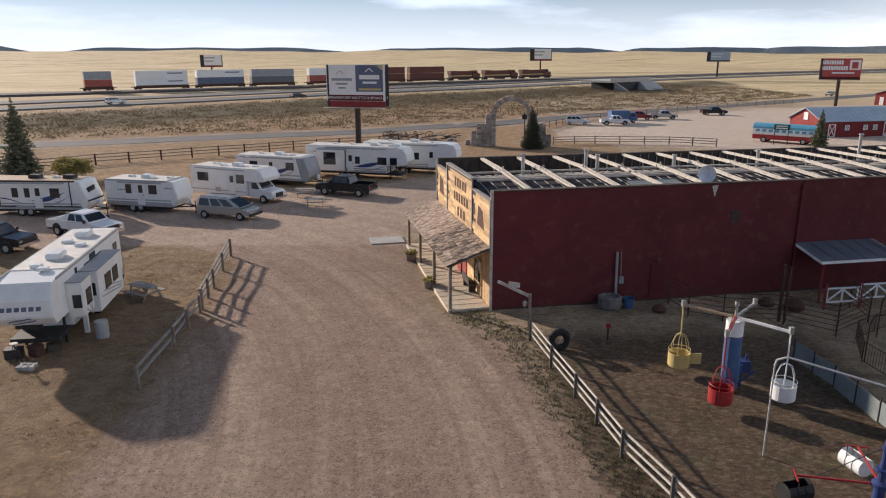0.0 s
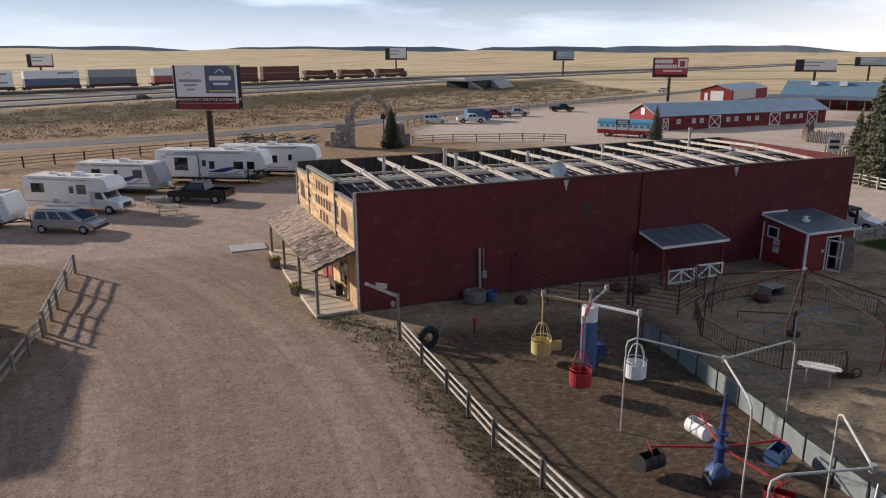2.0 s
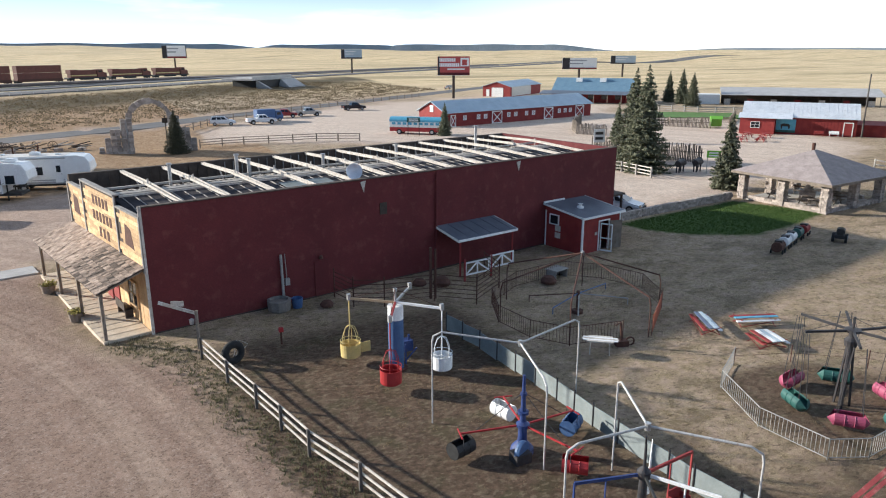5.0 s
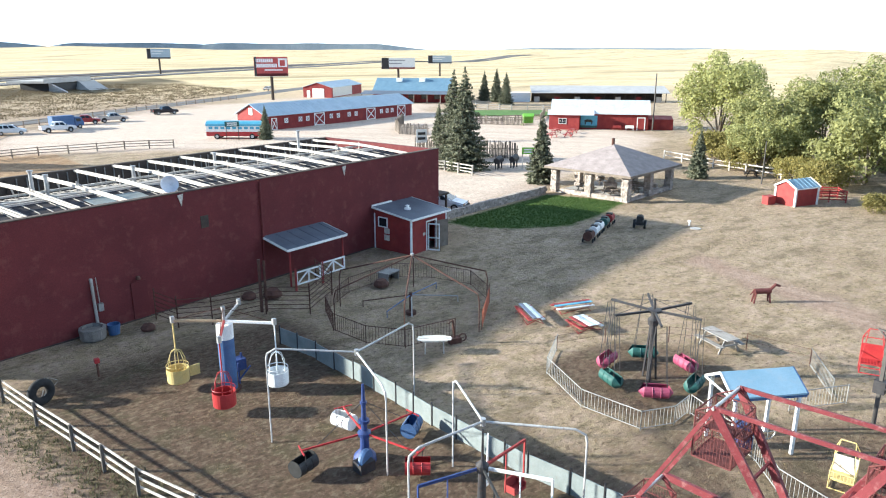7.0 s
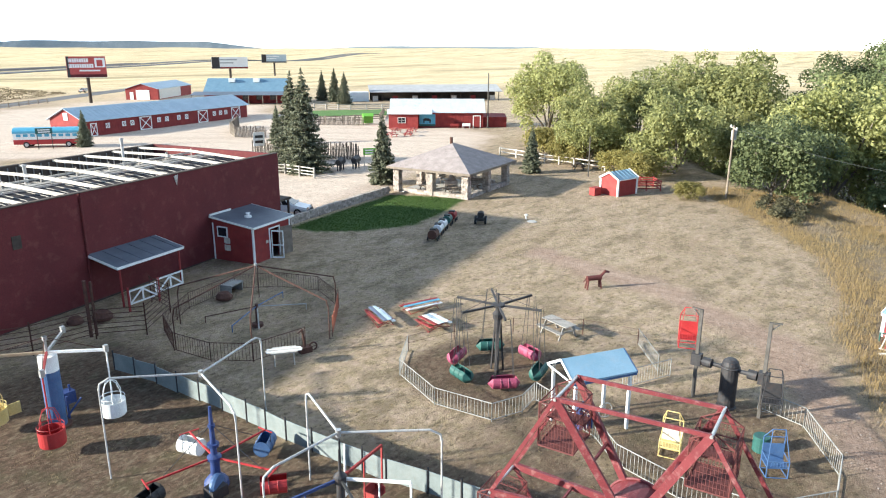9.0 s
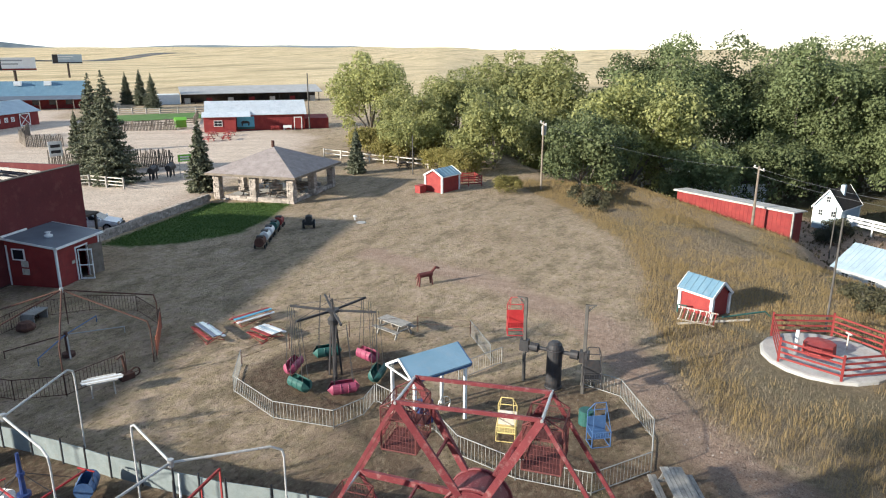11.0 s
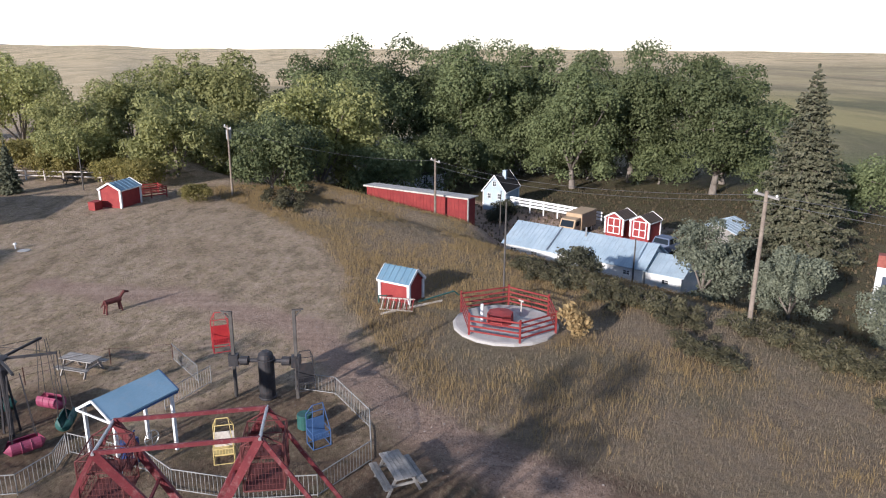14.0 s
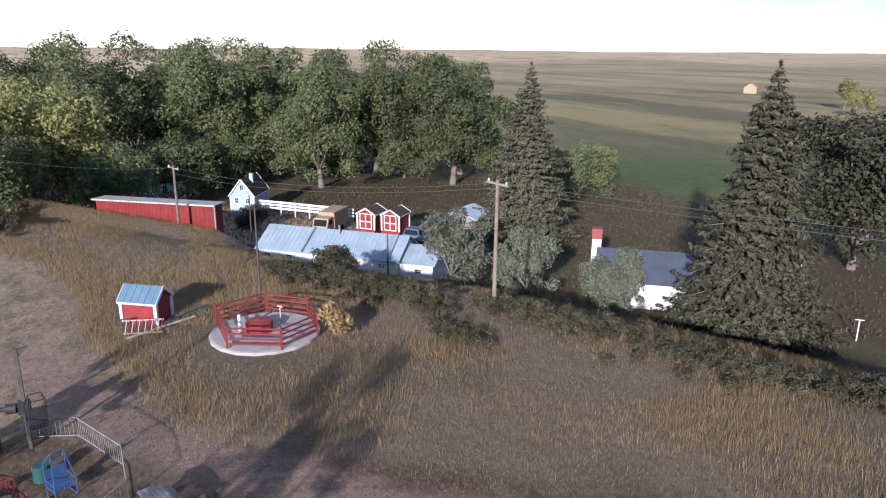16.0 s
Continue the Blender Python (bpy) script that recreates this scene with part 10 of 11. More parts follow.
def stock_panels():
    """Rust-red tube gates of the stock pen by the wall."""
    t = thing("stock_pen", Matrix.Identity(4), "rust-red tubular stock pen panels by the wall", "pen")
    pts = [(12.2, 36.6), (12.6, 34.6), (14.1, 33.8), (17.0, 33.4), (18.8, 31.8), (21.4, 33.6), (21.8, 36.0)]
    for a, b in zip(pts, pts[1:]):
        p = part("tube_panel", S().rod((a[0], a[1], -0.1), (a[0], a[1], 1.75), 0.035, n=6).rod((b[0], b[1], -0.1), (b[0], b[1], 1.6), 0.035, n=6), M["rust"], t)
        for z in (0.3, 0.55, 0.8, 1.05, 1.3, 1.55):
            part("tube", S().rod((a[0], a[1], z), (b[0], b[1], z), 0.022, n=5), M["rust"], p)
    part("tall_post", S().rod((17.0, 33.9, -0.1), (17.0, 33.9, 3.0), 0.09, n=8).rod((17.25, 33.8, -0.1), (17.25, 33.8, 2.9), 0.07, n=8), M["rust"], t)
    g = Matrix.Translation((20.2, 35.6, 0.35)) @ Matrix.Rotation(radians(8), 4, "Z")
    for k in range(2):
        d = part("white_gate", S().box(0, 1.9, -0.03, 0.0, 0, 0.1).box(0, 1.9, -0.03, 0.0, 0.75, 0.85).box(0, 0.1, -0.03, 0.0, 0.1, 0.75).box(1.8, 1.9, -0.03, 0.0, 0.1, 0.75).beam((0.1, -0.015, 0.1), (0.95, -0.015, 0.75), 0.03, 0.1).beam((0.95, -0.015, 0.75), (1.8, -0.015, 0.1), 0.03, 0.1).box(0.9, 1.0, -0.034, -0.004, 0.1, 0.75), M["white"], t, "white board gate with crossed braces")
        d.matrix_basis = g @ Matrix.Translation((k * 2.0, 0, 0.15 * k))
        part("gate_post", S().beam((20.2 + k * 2.05, 35.62 + k * 0.28, -0.1), (20.2 + k * 2.05, 35.62 + k * 0.28, 1.4), 0.1), M["red_paint"], t)


stock_panels()


# ---------------- well, poles and wires ----------------
def fenced_tank():
    c = Vector((36.0, -6.1))
    t = thing("fenced_well", pose(c.x, c.y, 0), "round concrete well slab ringed by a red rail fence", "well")
    part("slab", S().lathe([(0.0, 0.2), (2.8, 0.18), (2.92, 0.14), (2.98, -0.6), (0, -0.6)], n=18), M["concrete"], t, "pale concrete slab")
    pts = [(-1.6, 2.2), (-2.8, -0.3), (-1.5, -2.45), (1.1, -2.6), (2.9, -0.6), (1.9, 2.3)]
    for i, p in enumerate(pts):
        part("post", S().beam((p[0], p[1], 0.1), (p[0], p[1], 1.4), 0.1), M["barn_red"], t)
        q = pts[(i + 1) % 6]
        for z in (0.4, 0.68, 0.96, 1.24):
            part("rail", S().beam((p[0], p[1], z), (q[0], q[1], z), 0.04, 0.09), M["barn_red"], t)
    part("hatch", S().lathe([(0.75, 0.18), (0.72, 0.75), (0.0, 0.85)], (0.1, 0.3, 0), 8), M["red_paint"], t, "red hatch box")
    part("vent_pipe", S().rod((0.2, 1.3, 0.15), (0.2, 1.3, 1.2), 0.09, n=10), M["white"], t)
    part("tap_pipe", S().rod((0.9, -1.0, 0.15), (0.9, -1.0, 1.1), 0.035).rod((0.75, -1.1, 1.1), (1.05, -0.9, 1.1), 0.05), M["old_white"], t)


fenced_tank()


def lying_rack():
    t = thing("wooden_rack", pose(38.65, 0.9, 0, 0, 0, -104), "old slatted wooden rack leaning at the well house", "rack")
    part("side_rail", S().beam((0, 0, 0.1), (2.0, 0, 0.1), 0.06), M["old_white"], t)
    part("side_rail", S().beam((0, 0.6, 0.6), (2.0, 0.6, 0.6), 0.06), M["old_white"], t)
    for i in range(12):
        part("slat", S().beam((0.1 + 0.165 * i, 0, 0.12), (0.1 + 0.165 * i, 0.6, 0.62), 0.04, 0.05), M["red_paint"] if i % 2 else M["old_white"], t)


lying_rack()
solid("white_pipe", S().rod((0, 0, 0.08), (4.1, 0, 0.12), 0.07, n=8), M["old_white"], "white pipe lying in the grass", "pipe", pose(37.9, 0.8, 0, 0, 0, -62))
solid("green_pipe", S().path([(0, 0, 0.3), (2.6, 0, 0.45), (3.0, 0, 0.1)], 0.05, 6), M["green"], "green water pipe beside the well house", "pipe", pose(39.2, -1.4, 0, 0, 0, -58))
solid("green_standpipe", S().path([(-1.6, 1.9, -0.05), (-1.6, 1.9, 0.45), (-1.2, 1.6, 0.45)], 0.05, 6), M["green"], "short bent green standpipe beside the well house", "standpipe", pose(39.2, -1.4, 0, 0, 0, -58))


def utility_pole(x, y, top, label="weathered wooden utility pole", arm=True, r=0.14, lamp=False):
    z = ground_z(x, y)
    t = thing("utility_pole", pose(x, y, z), label, "utility pole", "utility poles")
    h = top - z
    part("pole", S().rod((0, 0, -0.5), (0, 0, h), r, r * 0.7, 10), M["wood"] if arm else M["dark_post"], t)
    if arm:
        part("cross_arm", S().beam((-0.5, -0.45, h - 0.35), (0.5, 0.45, h - 0.15), 0.1, 0.12), M["grey_wood"], t)
        part("insulator", S().lathe([(0.05, 0), (0.07, 0.06), (0.04, 0.12), (0.0, 0.15)], (0.4, 0.36, h - 0.1), 8), M["white"], t)
        part("insulator", S().lathe([(0.05, 0), (0.07, 0.06), (0.04, 0.12), (0.0, 0.15)], (-0.4, -0.36, h - 0.27), 8), M["white"], t)
    if lamp:
        part("transformer", S().lathe([(0.0, h - 1.4), (0.26, h - 1.4), (0.28, h - 0.5), (0.1, h - 0.4), (0.0, h - 0.4)], (0.35, 0, 0), 12), M["rv_grey"], t, "grey drum transformer")
    return t


utility_pole(35.1, -19.5, 7.65, r=0.14)
utility_pole(39.6, -6.5, 6.2, "thin dark wooden pole beside the well", False, 0.065)
utility_pole(54.4, -19.6, -0.1, "thin wooden pole beside the white house", False, 0.08)
utility_pole(71.0, -4.1, 4.0, "wooden utility pole before the red building")
utility_pole(72.1, 16.6, 7.2, "wooden pole with a grey transformer", True, 0.12, True)
utility_pole(113.5, 70.0, 10.0, "tall wooden pole at the red house", False, 0.14)
utility_pole(76.0, 33.0, 4.6, "thin wooden pole among the shrubs", False, 0.08)
utility_pole(74.3, -11.4, 0.0, "thin wooden pole by the yard", False, 0.07)


def wires():
    runs = (((35.1, -19.5, 7.45), (71.0, -4.1, 3.8)), ((35.4, -19.1, 7.1), (71.3, -3.8, 3.3)), ((35.1, -19.5, 7.45), (-20.0, -62.0, 8.5)), ((35.4, -19.1, 7.1), (-19.6, -62.0, 7.9)), ((71.0, -4.1, 3.8), (72.1, 16.6, 7.0)))
    for a, b in runs:
        a, b = Vector(a), Vector(b)
        pts = []
        for i in range(17):
            f = i / 16
            p = a.lerp(b, f)
            p.z -= 4 * f * (1 - f) * 0.9
            pts.append(p)
        solid("power_line", S().path(pts, 0.013, 4), M["wire"], "thin grey power line between poles", "cable", group="power lines")


wires()


# ---------------- yard things ----------------
picnic_table(31.2, 14.6, 70, M["grey_wood"], "grey wooden picnic table on dry grass")
picnic_table(21.6, -0.1, 20, M["grey_wood"], "grey wooden picnic table beside the trail")


def slat_table(x, y, rz, colours, label, L=2.0, tilt=0):
    """A low folding table: painted slats over a crossed red iron frame."""
    t = thing("folding_table", pose(x, y, ground_z(x, y), 0, 0, rz), label, "table")
    n = len(colours)
    for i, c in enumerate(colours):
        y0 = (i - n / 2) * 0.24
        z = 0.42 if 0 < i < n - 1 else 0.3
        part("slat", S().box(-L / 2, L / 2, y0, y0 + 0.2, z, z + 0.04), M[c], t)
    for s in (-1, 1):
        x0 = s * (L / 2 - 0.25)
        part("leg", S().rod((x0, -n * 0.12, 0.0), (x0, n * 0.12, 0.41), 0.02, n=6), M["red_paint"], t)
        part("leg", S().rod((x0, n * 0.12, 0.0), (x0, -n * 0.12, 0.41), 0.02, n=6), M["red_paint"], t)
        part("cross_rod", S().rod((-L / 2 + 0.2, s * n * 0.11, 0.02), (L / 2 - 0.2, s * n * 0.11, 0.3), 0.018, n=6), M["red_paint"], t)
    return t


slat_table(27.2, 23.3, 62, ("white", "house_blue", "container_blue", "red_paint"), "low folding table with white, blue and red slats", 2.3)
slat_table(30.0, 22.6, -22, ("white", "pale_blue", "red_paint", "red_paint"), "low folding table with pale blue and red slats", 2.3)
slat_table(28.3, 20.5, 72, ("white", "white", "house_blue", "white", "red_paint", "red_paint"), "low folding table with white, blue and red stripes", 1.5)
picnic_table(79.8, 36.0, 35, M["dark_wood"], "dark wooden picnic table before the golden shrubs")
picnic_table(-11.5, 61.6, 10, M["grey_wood"], "grey picnic table on the gravel lot")
picnic_table(-13.2, 66.0, 0, M["grey_wood"], "grey picnic table beside the motorhome")
picnic_table(-17.0, 37.8, -30, M["grey_wood"], "grey picnic table in the shade of the trailer")
for x, y, rz in ((92, 75.5, 0), (94.5, 74, 30), (97.5, 79.0, 60), (99.3, 77.0, 10)):
    picnic_table(x, y, rz, M["red_paint"], "red painted picnic table before the red house")


def wooden_pony():
    t = thing("wooden_pony", pose(39.1, 16.1, 0, 0, 0, -40), "small red-brown wooden pony sculpture", "sculpture")
    o = S().rod((-0.5, 0, 0.68), (0.45, 0, 0.7), 0.16, 0.17, 10).rod((0.4, 0, 0.75), (0.72, 0, 1.08), 0.1, 0.08, 8).rod((0.66, 0, 1.08), (0.98, 0, 0.98), 0.09, 0.06, 8).rod((-0.5, 0, 0.75), (-0.72, 0, 0.45), 0.05, 0.03, 6)
    for x, dx in ((-0.42, -0.1), (0.35, 0.08)):
        for s in (-0.1, 0.1):
            o.rod((x, s, 0.62), (x + dx, s * 1.5, 0.0), 0.06, 0.05, 7)
    part("body", o, M["cage_iron"], t)


wooden_pony()


def drum_train():
    """Little train of drums for children."""
    cols = ("rust", "white", "white", "green", "red_paint")
    pts = ((42.6, 30.9), (44.2, 31.6), (45.6, 32.2), (47.2, 32.8), (48.6, 33.3))
    t = thing("drum_train", Matrix.Identity(4), "little train of painted drum cars", "ride")
    for (x, y), c in zip(pts, cols):
        b = part("drum_car", S().rod((-0.5, 0, 0.5), (0.5, 0, 0.5), 0.36, n=14), M[c], t)
        b.matrix_basis = pose(x, y, 0, 0, 0, 23)
        for s in (-1, 1):
            part("wheel", S().rod((-0.3, s * 0.34, 0.16), (-0.3, s * 0.42, 0.16), 0.16, n=10).rod((0.3, s * 0.34, 0.16), (0.3, s * 0.42, 0.16), 0.16, n=10), M["tyre"], b)
        part("seat_hole", S().box(-0.25, 0.2, -0.24, 0.24, 0.8, 0.92), M["black"], b)


drum_train()


def water_valve():
    """White hydrant head and a flat lid in the grass before the pavilion."""
    v = thing("water_valve", pose(53.0, 28.5, ground_z(53.0, 28.5)), "small white water valve standing in the grass", "valve")
    part("pipe", S().rod((0, 0, -0.1), (0, 0, 0.3), 0.06, n=8), M["white"], v)
    part("head", S().lathe([(0.0, 0.3), (0.13, 0.3), (0.15, 0.36), (0.1, 0.44), (0.0, 0.46)], n=10), M["white"], v)
    solid("valve_lid", S().lathe([(0.0, 0.05), (0.4, 0.05), (0.44, 0.03), (0.44, -0.05), (0.0, -0.05)], n=16), M["concrete"], "pale round concrete lid lying in the grass", "lid", pose(52.4, 27.6, ground_z(52.4, 27.6)))


water_valve()


def lawn_tractor():
    t = thing("garden_tractor", pose(49.4, 30.9, 0, 0, 0, 30), "small black garden tractor parked on dirt", "tractor")
    part("body", S().box(-0.1, 0.85, -0.28, 0.28, 0.35, 0.85).box(-0.7, -0.1, -0.35, 0.35, 0.3, 0.6), M["black"], t, bevel=0.05)
    part("seat", S().box(-0.6, -0.2, -0.22, 0.22, 0.6, 0.7).box(-0.65, -0.55, -0.22, 0.22, 0.7, 1.05), M["black"], t)
    part("steering_wheel", S().ring((0.05, 0, 1.0), 0.17, 0.02, 14, 5).rod((0.2, 0, 0.8), (0.05, 0, 1.0), 0.02), M["black"], t)
    for x, r in ((-0.45, 0.34), (0.65, 0.24)):
        for s in (-1, 1):
            wheel(t, x, s * 0.42, r, 0.18)


lawn_tractor()


def table_and_engine():
    t = thing("oval_table", pose(20.5, 23.4, 0, 0, 0, -40), "old oval white table on thin legs", "table")
    for i in range(5):
        y = -0.36 + i * 0.15
        hx = 0.85 * math.sqrt(max(0.05, 1 - ((y + 0.07) / 0.42) ** 2))
        part("slat", S().box(-hx, hx, y, y + 0.135, 0.7, 0.735), M["white"] if i % 2 else M["old_white"], t)
    part("apron", S().box(-0.55, 0.55, -0.24, 0.24, 0.62, 0.698), M["old_white"], t)
    for x in (-0.45, 0.45):
        for y in (-0.2, 0.2):
            part("leg", S().rod((x, y, 0), (x * 0.95, y, 0.62), 0.03, n=6), M["old_white"], t)
    e = thing("hand_pump_engine", pose(22.0, 23.6, 0, 0, 0, -20), "rusty old pump engine with a handle", "machine")
    part("base", S().box(-0.3, 0.3, -0.2, 0.2, 0, 0.3), M["rust"], e)
    part("column", S().rod((0, 0, 0.3), (-0.1, 0, 1.2), 0.06).rod((-0.1, 0, 1.2), (-0.35, 0, 1.05), 0.03), M["rust"], e)
    part("flywheel", S().ring((0, 0, 0), 0.2, 0.04, 16, 6, "y").rod((-0.2, 0, 0), (0.2, 0, 0), 0.02), M["rust"], e).matrix_basis = pose(0.42, 0, 0.22)


table_and_engine()


def wall_clutter():
    t = thing("round_planter", pose(8.85, 36.0, 0), "round grey concrete planter tub by the wall", "planter")
    part("tub", S().lathe([(0.0, 0), (0.55, 0), (0.62, 0.1), (0.66, 0.62), (0.5, 0.66), (0.46, 0.5), (0.0, 0.48)], n=10), M["stone_dark"], t)
    solid("blue_bucket", S().lathe([(0.0, 0.0), (0.26, 0), (0.32, 0.55), (0.29, 0.55), (0.24, 0.05), (0.0, 0.05)], n=16), M["blue"], "blue plastic bucket on the ground", "bucket", pose(9.85, 36.0, 0))
    for x, y, h, lb in ((7.7, 31.4, 0.85, "red capped standpipe in the yard"),):
        s = thing("standpipe", pose(x, y, 0), lb, "standpipe")
        part("pipe", S().rod((0, 0, 0), (0, 0, h - 0.2), 0.05, n=8), M["rust"], s)
        part("head", S().box(-0.1, 0.1, -0.1, 0.1, h - 0.2, h), M["bright_red"], s)
    ty = thing("tyre_planter", pose(5.2, 30.3, 0, 0, 0, 20), "big old tractor tyre planter by the fence", "tyre")
    v, f, n, k = [], [], 24, 9
    for a in range(n):
        for b in range(k):
            rr = 0.4 + 0.18 * math.cos(b * 2 * math.pi / k)
            v.append((rr * math.cos(a * 2 * math.pi / n), 0.17 * math.sin(b * 2 * math.pi / k), 0.5 + rr * math.sin(a * 2 * math.pi / n)))
            f.append((a * k + b, a * k + (b + 1) % k, (a + 1) % n * k + (b + 1) % k, (a + 1) % n * k + b))
    part("tyre", S().add(v, f), M["tyre"], ty, smooth=True)
    part("dead_stems", S().path([(0, 0, 0.3), (0.5, 0.2, 0.9), (0.9, 0.2, 0.6)], 0.012, 4).path([(0.1, 0, 0.3), (0.7, -0.1, 0.7)], 0.012, 4).path([(0, 0, 0.3), (0.3, 0.1, 1.0)], 0.012, 4), M["old_white"], ty)
    for x, y, r in ((11.3, 35.3, 0.35), (18.6, 35.6, 0.5), (17.4, 36.2, 0.4), (24.5, 32.9, 0.45)):
        o = S().lathe([(0.0, 0.0), (r, 0.05), (r * 1.1, r * 0.5), (r * 0.7, r), (0, r * 1.1)], n=9)
        solid("feed_tub", o, M["rust"], "rusty low feed tub in the pen", "tub", pose(x, y, 0))
    b = thing("wooden_crate", pose(25.6, 33.6, 0, 0, 0, 15), "grey wooden shelter crate in the ring", "crate")
    part("roof", S().box(-0.6, 0.6, -0.45, 0.45, 0.55, 0.62), M["grey_wood"], b)
    for s in (-1, 1):
        part("side", S().box(s * 0.55 - 0.03, s * 0.55 + 0.03, -0.4, 0.4, 0, 0.55), M["grey_wood"], b)
    part("back", S().box(-0.52, 0.52, 0.36, 0.4, 0, 0.55), M["grey_wood"], b)
    sp = thing("sign_post", pose(4.1, 32.6, 0, 0, 0, 60), "crooked wooden sign post with a hanging lantern", "sign post")
    part("post", S().beam((0, 0, -0.3), (0, 0, 1.95), 0.12), M["wood"], sp)
    part("arm", S().beam((0.05, 0, 1.8), (-0.1, 1.7, 2.35), 0.08, 0.14), M["old_white"], sp)
    part("board", S().box(-0.14, -0.1, 0.5, 1.1, 2.2, 2.45), M["old_white"], sp)
    part("lantern", S().lathe([(0.0, 1.25), (0.1, 1.28), (0.12, 1.5), (0.0, 1.58)], (0, 0.25, 0), 10), M["steel"], sp)
    for x, y in ((-0.95, 39.4), (-2.25, 44.4)):
        p = thing("flower_planter", pose(x, y, ground_z(x, y), 0, 0, 10), "wooden half-barrel planter with faded flowers", "planter")
        part("tub", S().lathe([(0.0, 0), (0.32, 0), (0.4, 0.45), (0.36, 0.45), (0.3, 0.36), (0.0, 0.36)], n=12), M["wood"], p)
        rng = np.random.default_rng(int(y))
        c = np.column_stack([rng.normal(size=160) * 0.2, rng.normal(size=160) * 0.2, 0.4 + 0.25 * rng.random(160)])
        ob = new("flowers", cards_mesh("flowers", c, np.full(160, 0.1), rng.normal(size=(160, 3)), M["leaf_gold"], rng))
        ob.parent = p
        tagged(ob, kind="stuff")
    bn = thing("porch_bench", pose(1.35, 38.6, 0.2, 0, 0, 103), "dark wooden bench against the shop front", "bench")
    part("seat", S().box(-0.7, 0.7, -0.25, 0.2, 0.42, 0.47), M["dark_wood"], bn)
    part("back", S().box(-0.7, 0.7, 0.18, 0.22, 0.47, 0.9), M["dark_wood"], bn)
    for x in (-0.6, 0.6):
        part("leg", S().box(x - 0.04, x + 0.04, -0.22, 0.18, 0, 0.42), M["dark_wood"], bn)
    solid("concrete_slab", S().box(-1.2, 1.2, -0.9, 0.9, -0.1, 0.06), M["concrete"], "pale concrete step slab before the porch", "slab", pose(-4.2, 49.2, ground_z(-4, 49), 0, 0, 12))


wall_clutter()


def stone_wall():
    """Dry-stone wall along the lawn."""
    t = thing("stone_wall", Matrix.Identity(4), "low dry-stone wall along the lawn", "wall")
    rnd = random.Random(21)
    pts = [Vector((38.0, 43.2)), Vector((45.4, 44.3)), Vector((54.6, 45.4))]
    core = S()
    for a, b in zip(pts, pts[1:]):
        core.beam((a.x, a.y, 0.3), (b.x, b.y, 0.3), 0.28, 0.62)
        L = (b - a).length
        rz = heading(a, b)
        n = int(L / 0.42)
        for k in range(3):
            for i in range(n):
                p = a.lerp(b, (i + 0.5 + (k % 2) * 0.4) / n)
                m = Matrix.Translation((p.x, p.y, 0.12 + 0.23 * k)) @ Matrix.Rotation(radians(rz + rnd.uniform(-6, 6)), 4, "Z") @ Matrix.Diagonal((1.1, 2.0, 1.1, 1))
                piece("stone", STONES[rnd.randrange(5)], t, m)
    part("wall_core", core, M["concrete"], t)


stone_wall()


def small_signs():
    for x, y, rz, w, z0, z1, col, lb in ((59.8, 70.8, -20, 1.5, 2.3, 4.0, "white", "white board sign on posts by the fence"), (64.0, 56.0, -40, 1.5, 1.9, 2.7, "lime", "lime green banner sign on a post"), (50.5, 106.4, -25, 2.2, 2.2, 3.0, "green", "dark green board sign before the bus")):
        t = thing("board_sign", pose(x, y, ground_z(x, y), 0, 0, rz), lb, "sign")
        for s in (-1, 1):
            part("post", S().beam((s * w * 0.42, 0.06, -0.3), (s * w * 0.42, 0.06, z1), 0.1), M["old_white"] if col != "green" else M["dark_wood"], t)
        part("board", S().box(-w / 2, w / 2, -0.04, 0.0, z0, z1), M[col], t)
        for k in range(2):
            part("text_bar", S().box(-w * 0.35, w * 0.35, -0.055, -0.041, z0 + (z1 - z0) * (0.2 + 0.38 * k), z0 + (z1 - z0) * (0.4 + 0.38 * k)), M["dark_steel"] if col == "white" else M["white"], t)
    for x, y in ((62.2, 59.0), (64.3, 58.4)):
        o = S().rod((-0.9, 0, 1.05), (0.3, 0, 1.15), 0.36, 0.45, 10).rod((0.2, 0, 1.25), (0.95, 0, 0.95), 0.42, 0.25, 10)
        for a in (-0.75, 0.35):
            for s in (-0.16, 0.16):
                o.rod((a, s, 0.9), (a, s, 0), 0.1, 0.07, 6)
        solid("metal_statue", o, M["dark_steel"], "dark metal grazing animal statue", "statue", pose(x, y, ground_z(x, y), 0, 0, 20))
    t = thing("playhouse", pose(105.4, 92.5, ground_z(105, 92), 0, 0, -40), "lime green playhouse on posts", "playhouse")
    t.scale = (0.7, 0.7, 0.7)
    part("wall", S().box(-1.3, 1.3, -1.1, 1.1, 0.3, 2.2), M["lime"], t)
    part("roof", S().prism([(-1.4, 2.2), (1.4, 2.2), (0, 2.9)], "x", -1.5, 1.5), M["lime"], t)
    solid("paddock_grass", S().box(-9, 9, -7, 7, -0.5, 0.12), surf("paddock_green", (0.07, 0.15, 0.025), (0.11, 0.2, 0.04), 0.5, 0.95, 0.3, fine=12), "bright green paddock grass behind the corral", "paddock", pose(121, 112, ground_z(121, 112), 0, 0, -40), kind="structure")


small_signs()


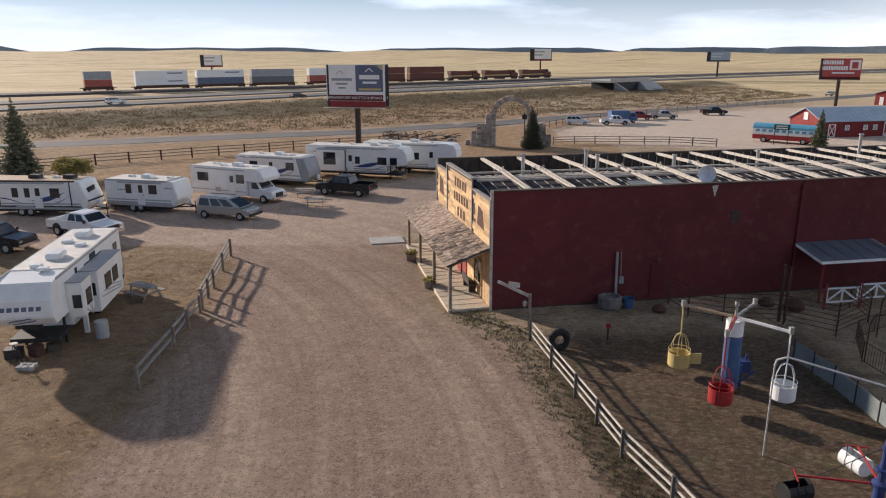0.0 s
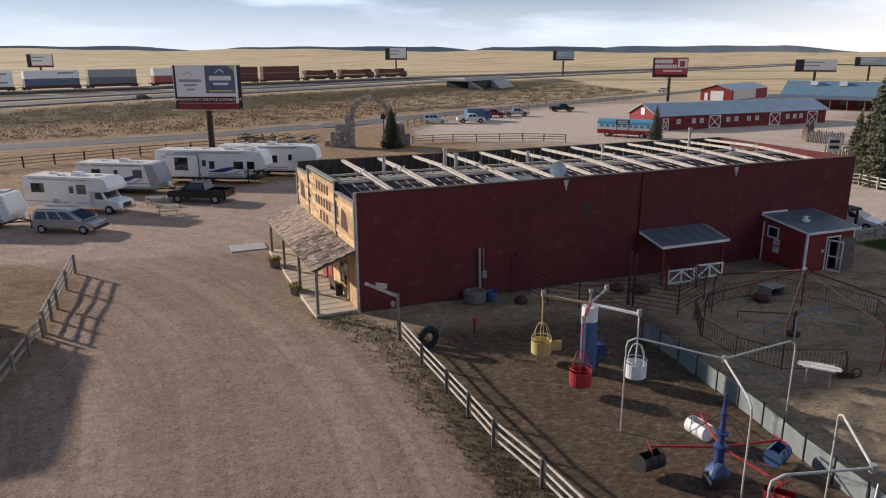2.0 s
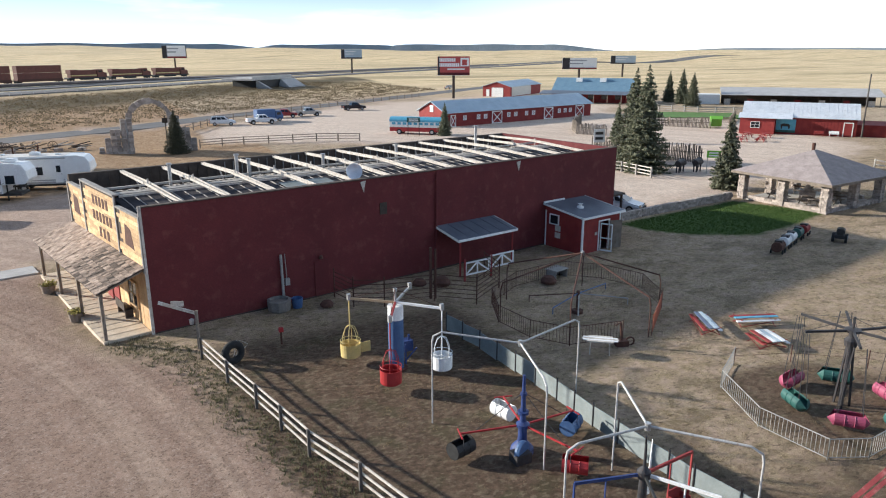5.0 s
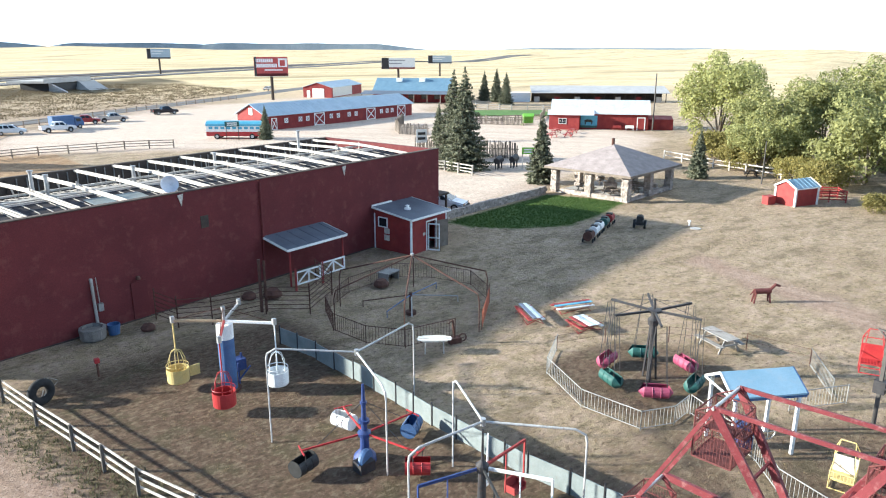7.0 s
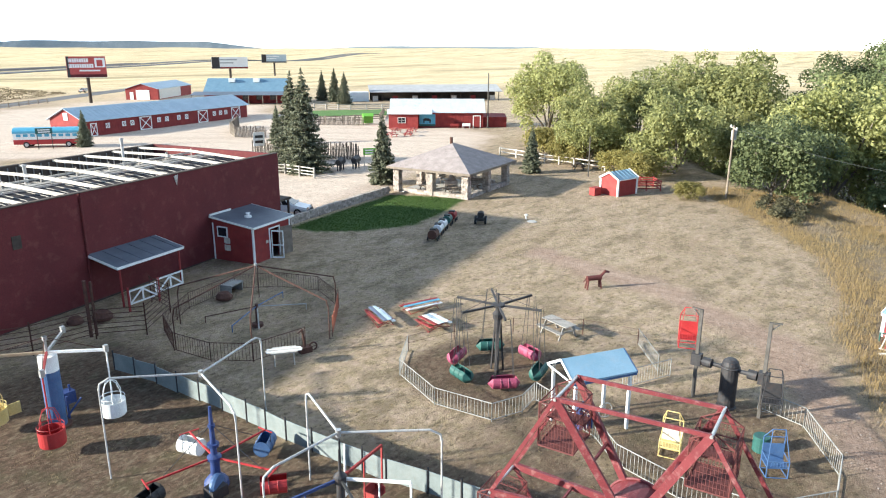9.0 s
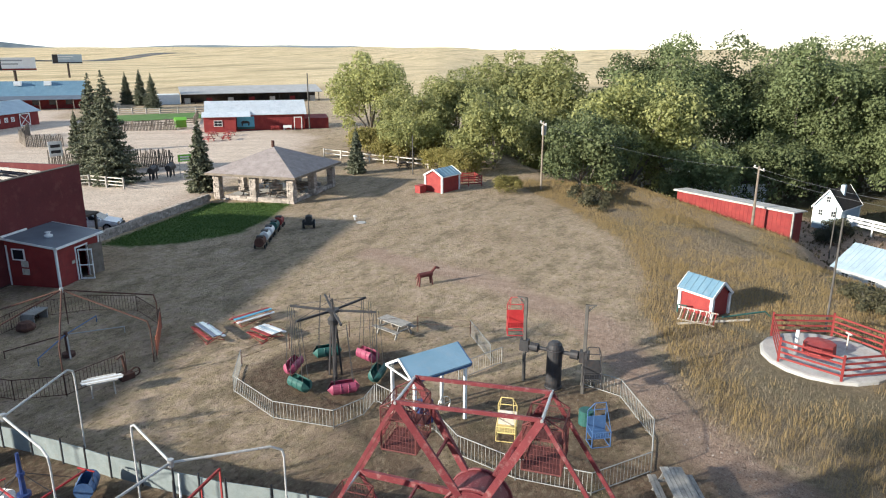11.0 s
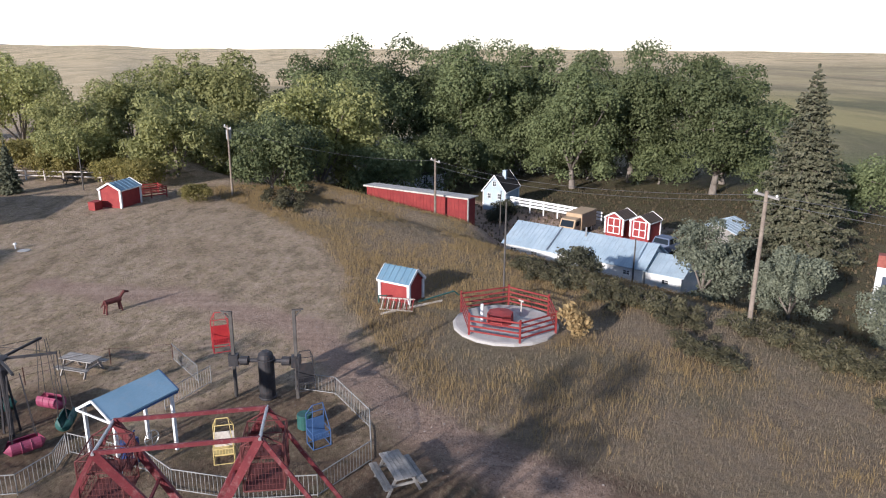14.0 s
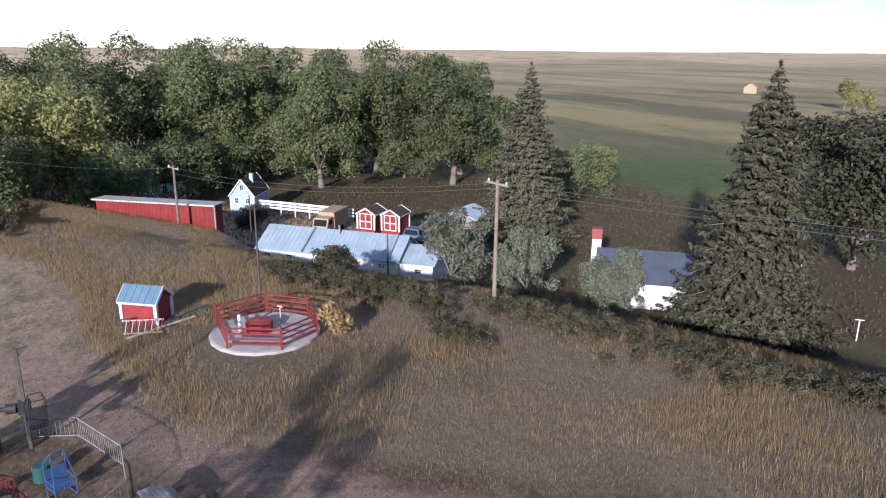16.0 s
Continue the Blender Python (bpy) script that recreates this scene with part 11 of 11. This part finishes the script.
def underpass():
    """Concrete bridge where the highway crosses a lane."""
    t = thing("underpass_bridge", pose(64.5, 275.6, ground_z(64.5, 275.6) - 0.6, 0, 0, 42), "low concrete highway bridge over a dark underpass", "bridge")
    part("deck", S().box(-13, 13, -8, 5, 3.3, 4.0), M["concrete"], t)
    part("parapet", S().box(-13, 13, -8.2, -8.003, 3.3, 4.7), M["concrete"], t)
    # black block stands in for the shade inside the passage
    part("opening", S().box(-8, 5.5, -7.6, 4, -0.6, 3.28), M["black"], t)
    part("slope_paving", S().add([(5.6, -8.0, 3.28), (5.6, 3, 3.28), (15.5, 3, 3.28), (15.5, -8.0, 3.28), (3.0, -15.5, -1.2), (13.5, -17.0, -1.2), (17.5, -8.0, -1.2), (5.6, 3, -1.2)],
                                 [(0, 1, 2, 3), (0, 3, 5, 4), (3, 6, 5), (3, 2, 6), (0, 4, 7), (0, 7, 1), (4, 5, 6, 7), (1, 7, 6, 2)]), M["concrete"], t, "pale sloping concrete bank paving")
    part("wing_wall", S().prism([(-7.0, -1.0), (-16, -1.0), (-7.0, 3.3)], "x", -9.2, -8.05), M["concrete"], t)


underpass()


def nose_clutter():
    """Camping gear stowed under the nose of the big trailer."""
    for x, y, rz, w, d, h, mat, label in ((-19.6, 29.7, 12, 0.7, 0.5, 0.45, "dark_steel", "dark storage box under the trailer nose"), (-18.7, 29.9, -20, 0.55, 0.45, 0.5, "rust", "brown storage box beside the trailer jack"), (-18.2, 30.5, 30, 0.6, 0.4, 0.35, "dark_wood", "dark wooden crate under the trailer nose")):
        t = thing("storage_box", pose(x, y, ground_z(x, y), 0, 0, rz), label, "box")
        part("body", S().box(-w / 2, w / 2, -d / 2, d / 2, 0, h * 0.82), M[mat], t, bevel=0.02)
        part("lid", S().box(-w / 2 - 0.02, w / 2 + 0.02, -d / 2 - 0.02, d / 2 + 0.02, h * 0.82 + 0.003, h), M[mat], t, bevel=0.015)
    for i in range(6):
        x, y = -18.6 + 0.26 * (i % 3), 28.35 + 0.3 * (i // 3)
        solid("paving_block", S().box(-0.11, 0.11, -0.13, 0.13, 0, 0.16), M["concrete"], "grey concrete block on the dry grass", "block", pose(x, y, ground_z(x, y), 0, 0, 7 * i), "blocks by the trailer", bevel=0.01)
    t = thing("camp_stand", pose(-19.1, 29.0, ground_z(-19, 29)), "thin folding tripod stand by the trailer", "stand")
    for k in range(3):
        a = k * 2.1
        part("leg", S().rod((math.cos(a) * 0.32, math.sin(a) * 0.32, 0), (0, 0, 0.95), 0.018, n=6), M["dark_steel"], t)
    part("tray", S().rod((0, 0, 0.93), (0, 0, 0.97), 0.17, n=12), M["steel"], t)


nose_clutter()


# ---------------- pieces of walls and roofs ----------------
def porch_shingles():
    """Weathered shakes of the porch roof, course by course."""
    rnd = random.Random(11)
    roof = bpy.data.objects["roof_deck"]
    shapes = []
    for k in range(4):
        w = 0.12 + 0.045 * k
        shapes.append(mesh_of("shingle", S().add([(-w / 2, 0, 0.0), (w / 2, 0, 0.0), (w / 2, 0.42, 0), (-w / 2, 0.42, 0), (-w / 2, 0, 0.05), (w / 2, 0, 0.042), (w / 2, 0.42, 0.008), (-w / 2, 0.42, 0.008)],
                                                 [(3, 2, 1, 0), (4, 5, 6, 7), (0, 1, 5, 4), (1, 2, 6, 5), (2, 3, 7, 6), (3, 0, 4, 7)]), M["shingle"]))
    slope = math.atan2(0.87, 2.34)
    rest = S()
    for c in range(8):
        s = c * 0.31
        y = -0.05
        while y < 12.8:
            k = rnd.randrange(4)
            w = 0.12 + 0.045 * k
            x, z = -2.42 + s * math.cos(slope), 2.605 + s * math.sin(slope) + 0.012
            m = Matrix.Translation((x, y + w / 2, z)) @ Matrix.Rotation(radians(-90), 4, "Z") @ Matrix.Rotation(slope - 0.03 + rnd.uniform(-0.04, 0.10), 4, "X") @ Matrix.Rotation(rnd.uniform(-0.09, 0.09), 4, "Z")
            if y < 5.4:
                piece("shingle", shapes[k], roof, m)
            else:
                o = S().box(-w / 2, w / 2, 0, 0.42, 0, 0.02).moved(m)
                rest.add(o.v, o.f)
            y += w + 0.012
    part("shingle_rest", rest, M["shingle"], roof, kind="stuff")


porch_shingles()


def front_planks():
    """Short pale boards over the raised front."""
    rnd = random.Random(5)
    face = bpy.data.objects["front_face"]
    meshes = {n: mesh_of("plank", S().box(-0.036, 0.0, 0, n * 0.1, 0.008, 0.21), M["pale_wood"]) for n in (8, 11, 14, 17, 20)}
    for y0, y1, top in ((0.1, 3.54, 5.88), (3.74, 9.62, 6.42), (9.84, 12.85, 5.88)):
        z = 3.5
        while z + 0.2 < top:
            y = y0
            while y < y1 - 0.3:
                room = [n for n in meshes if y + n * 0.1 <= y1 + 0.01]
                if not room:
                    break
                n = rnd.choice(room)
                piece("plank", meshes[n], face, Matrix.Translation((-0.061, y, z)))
                y += n * 0.1 + 0.012
            z += 0.216


front_planks()
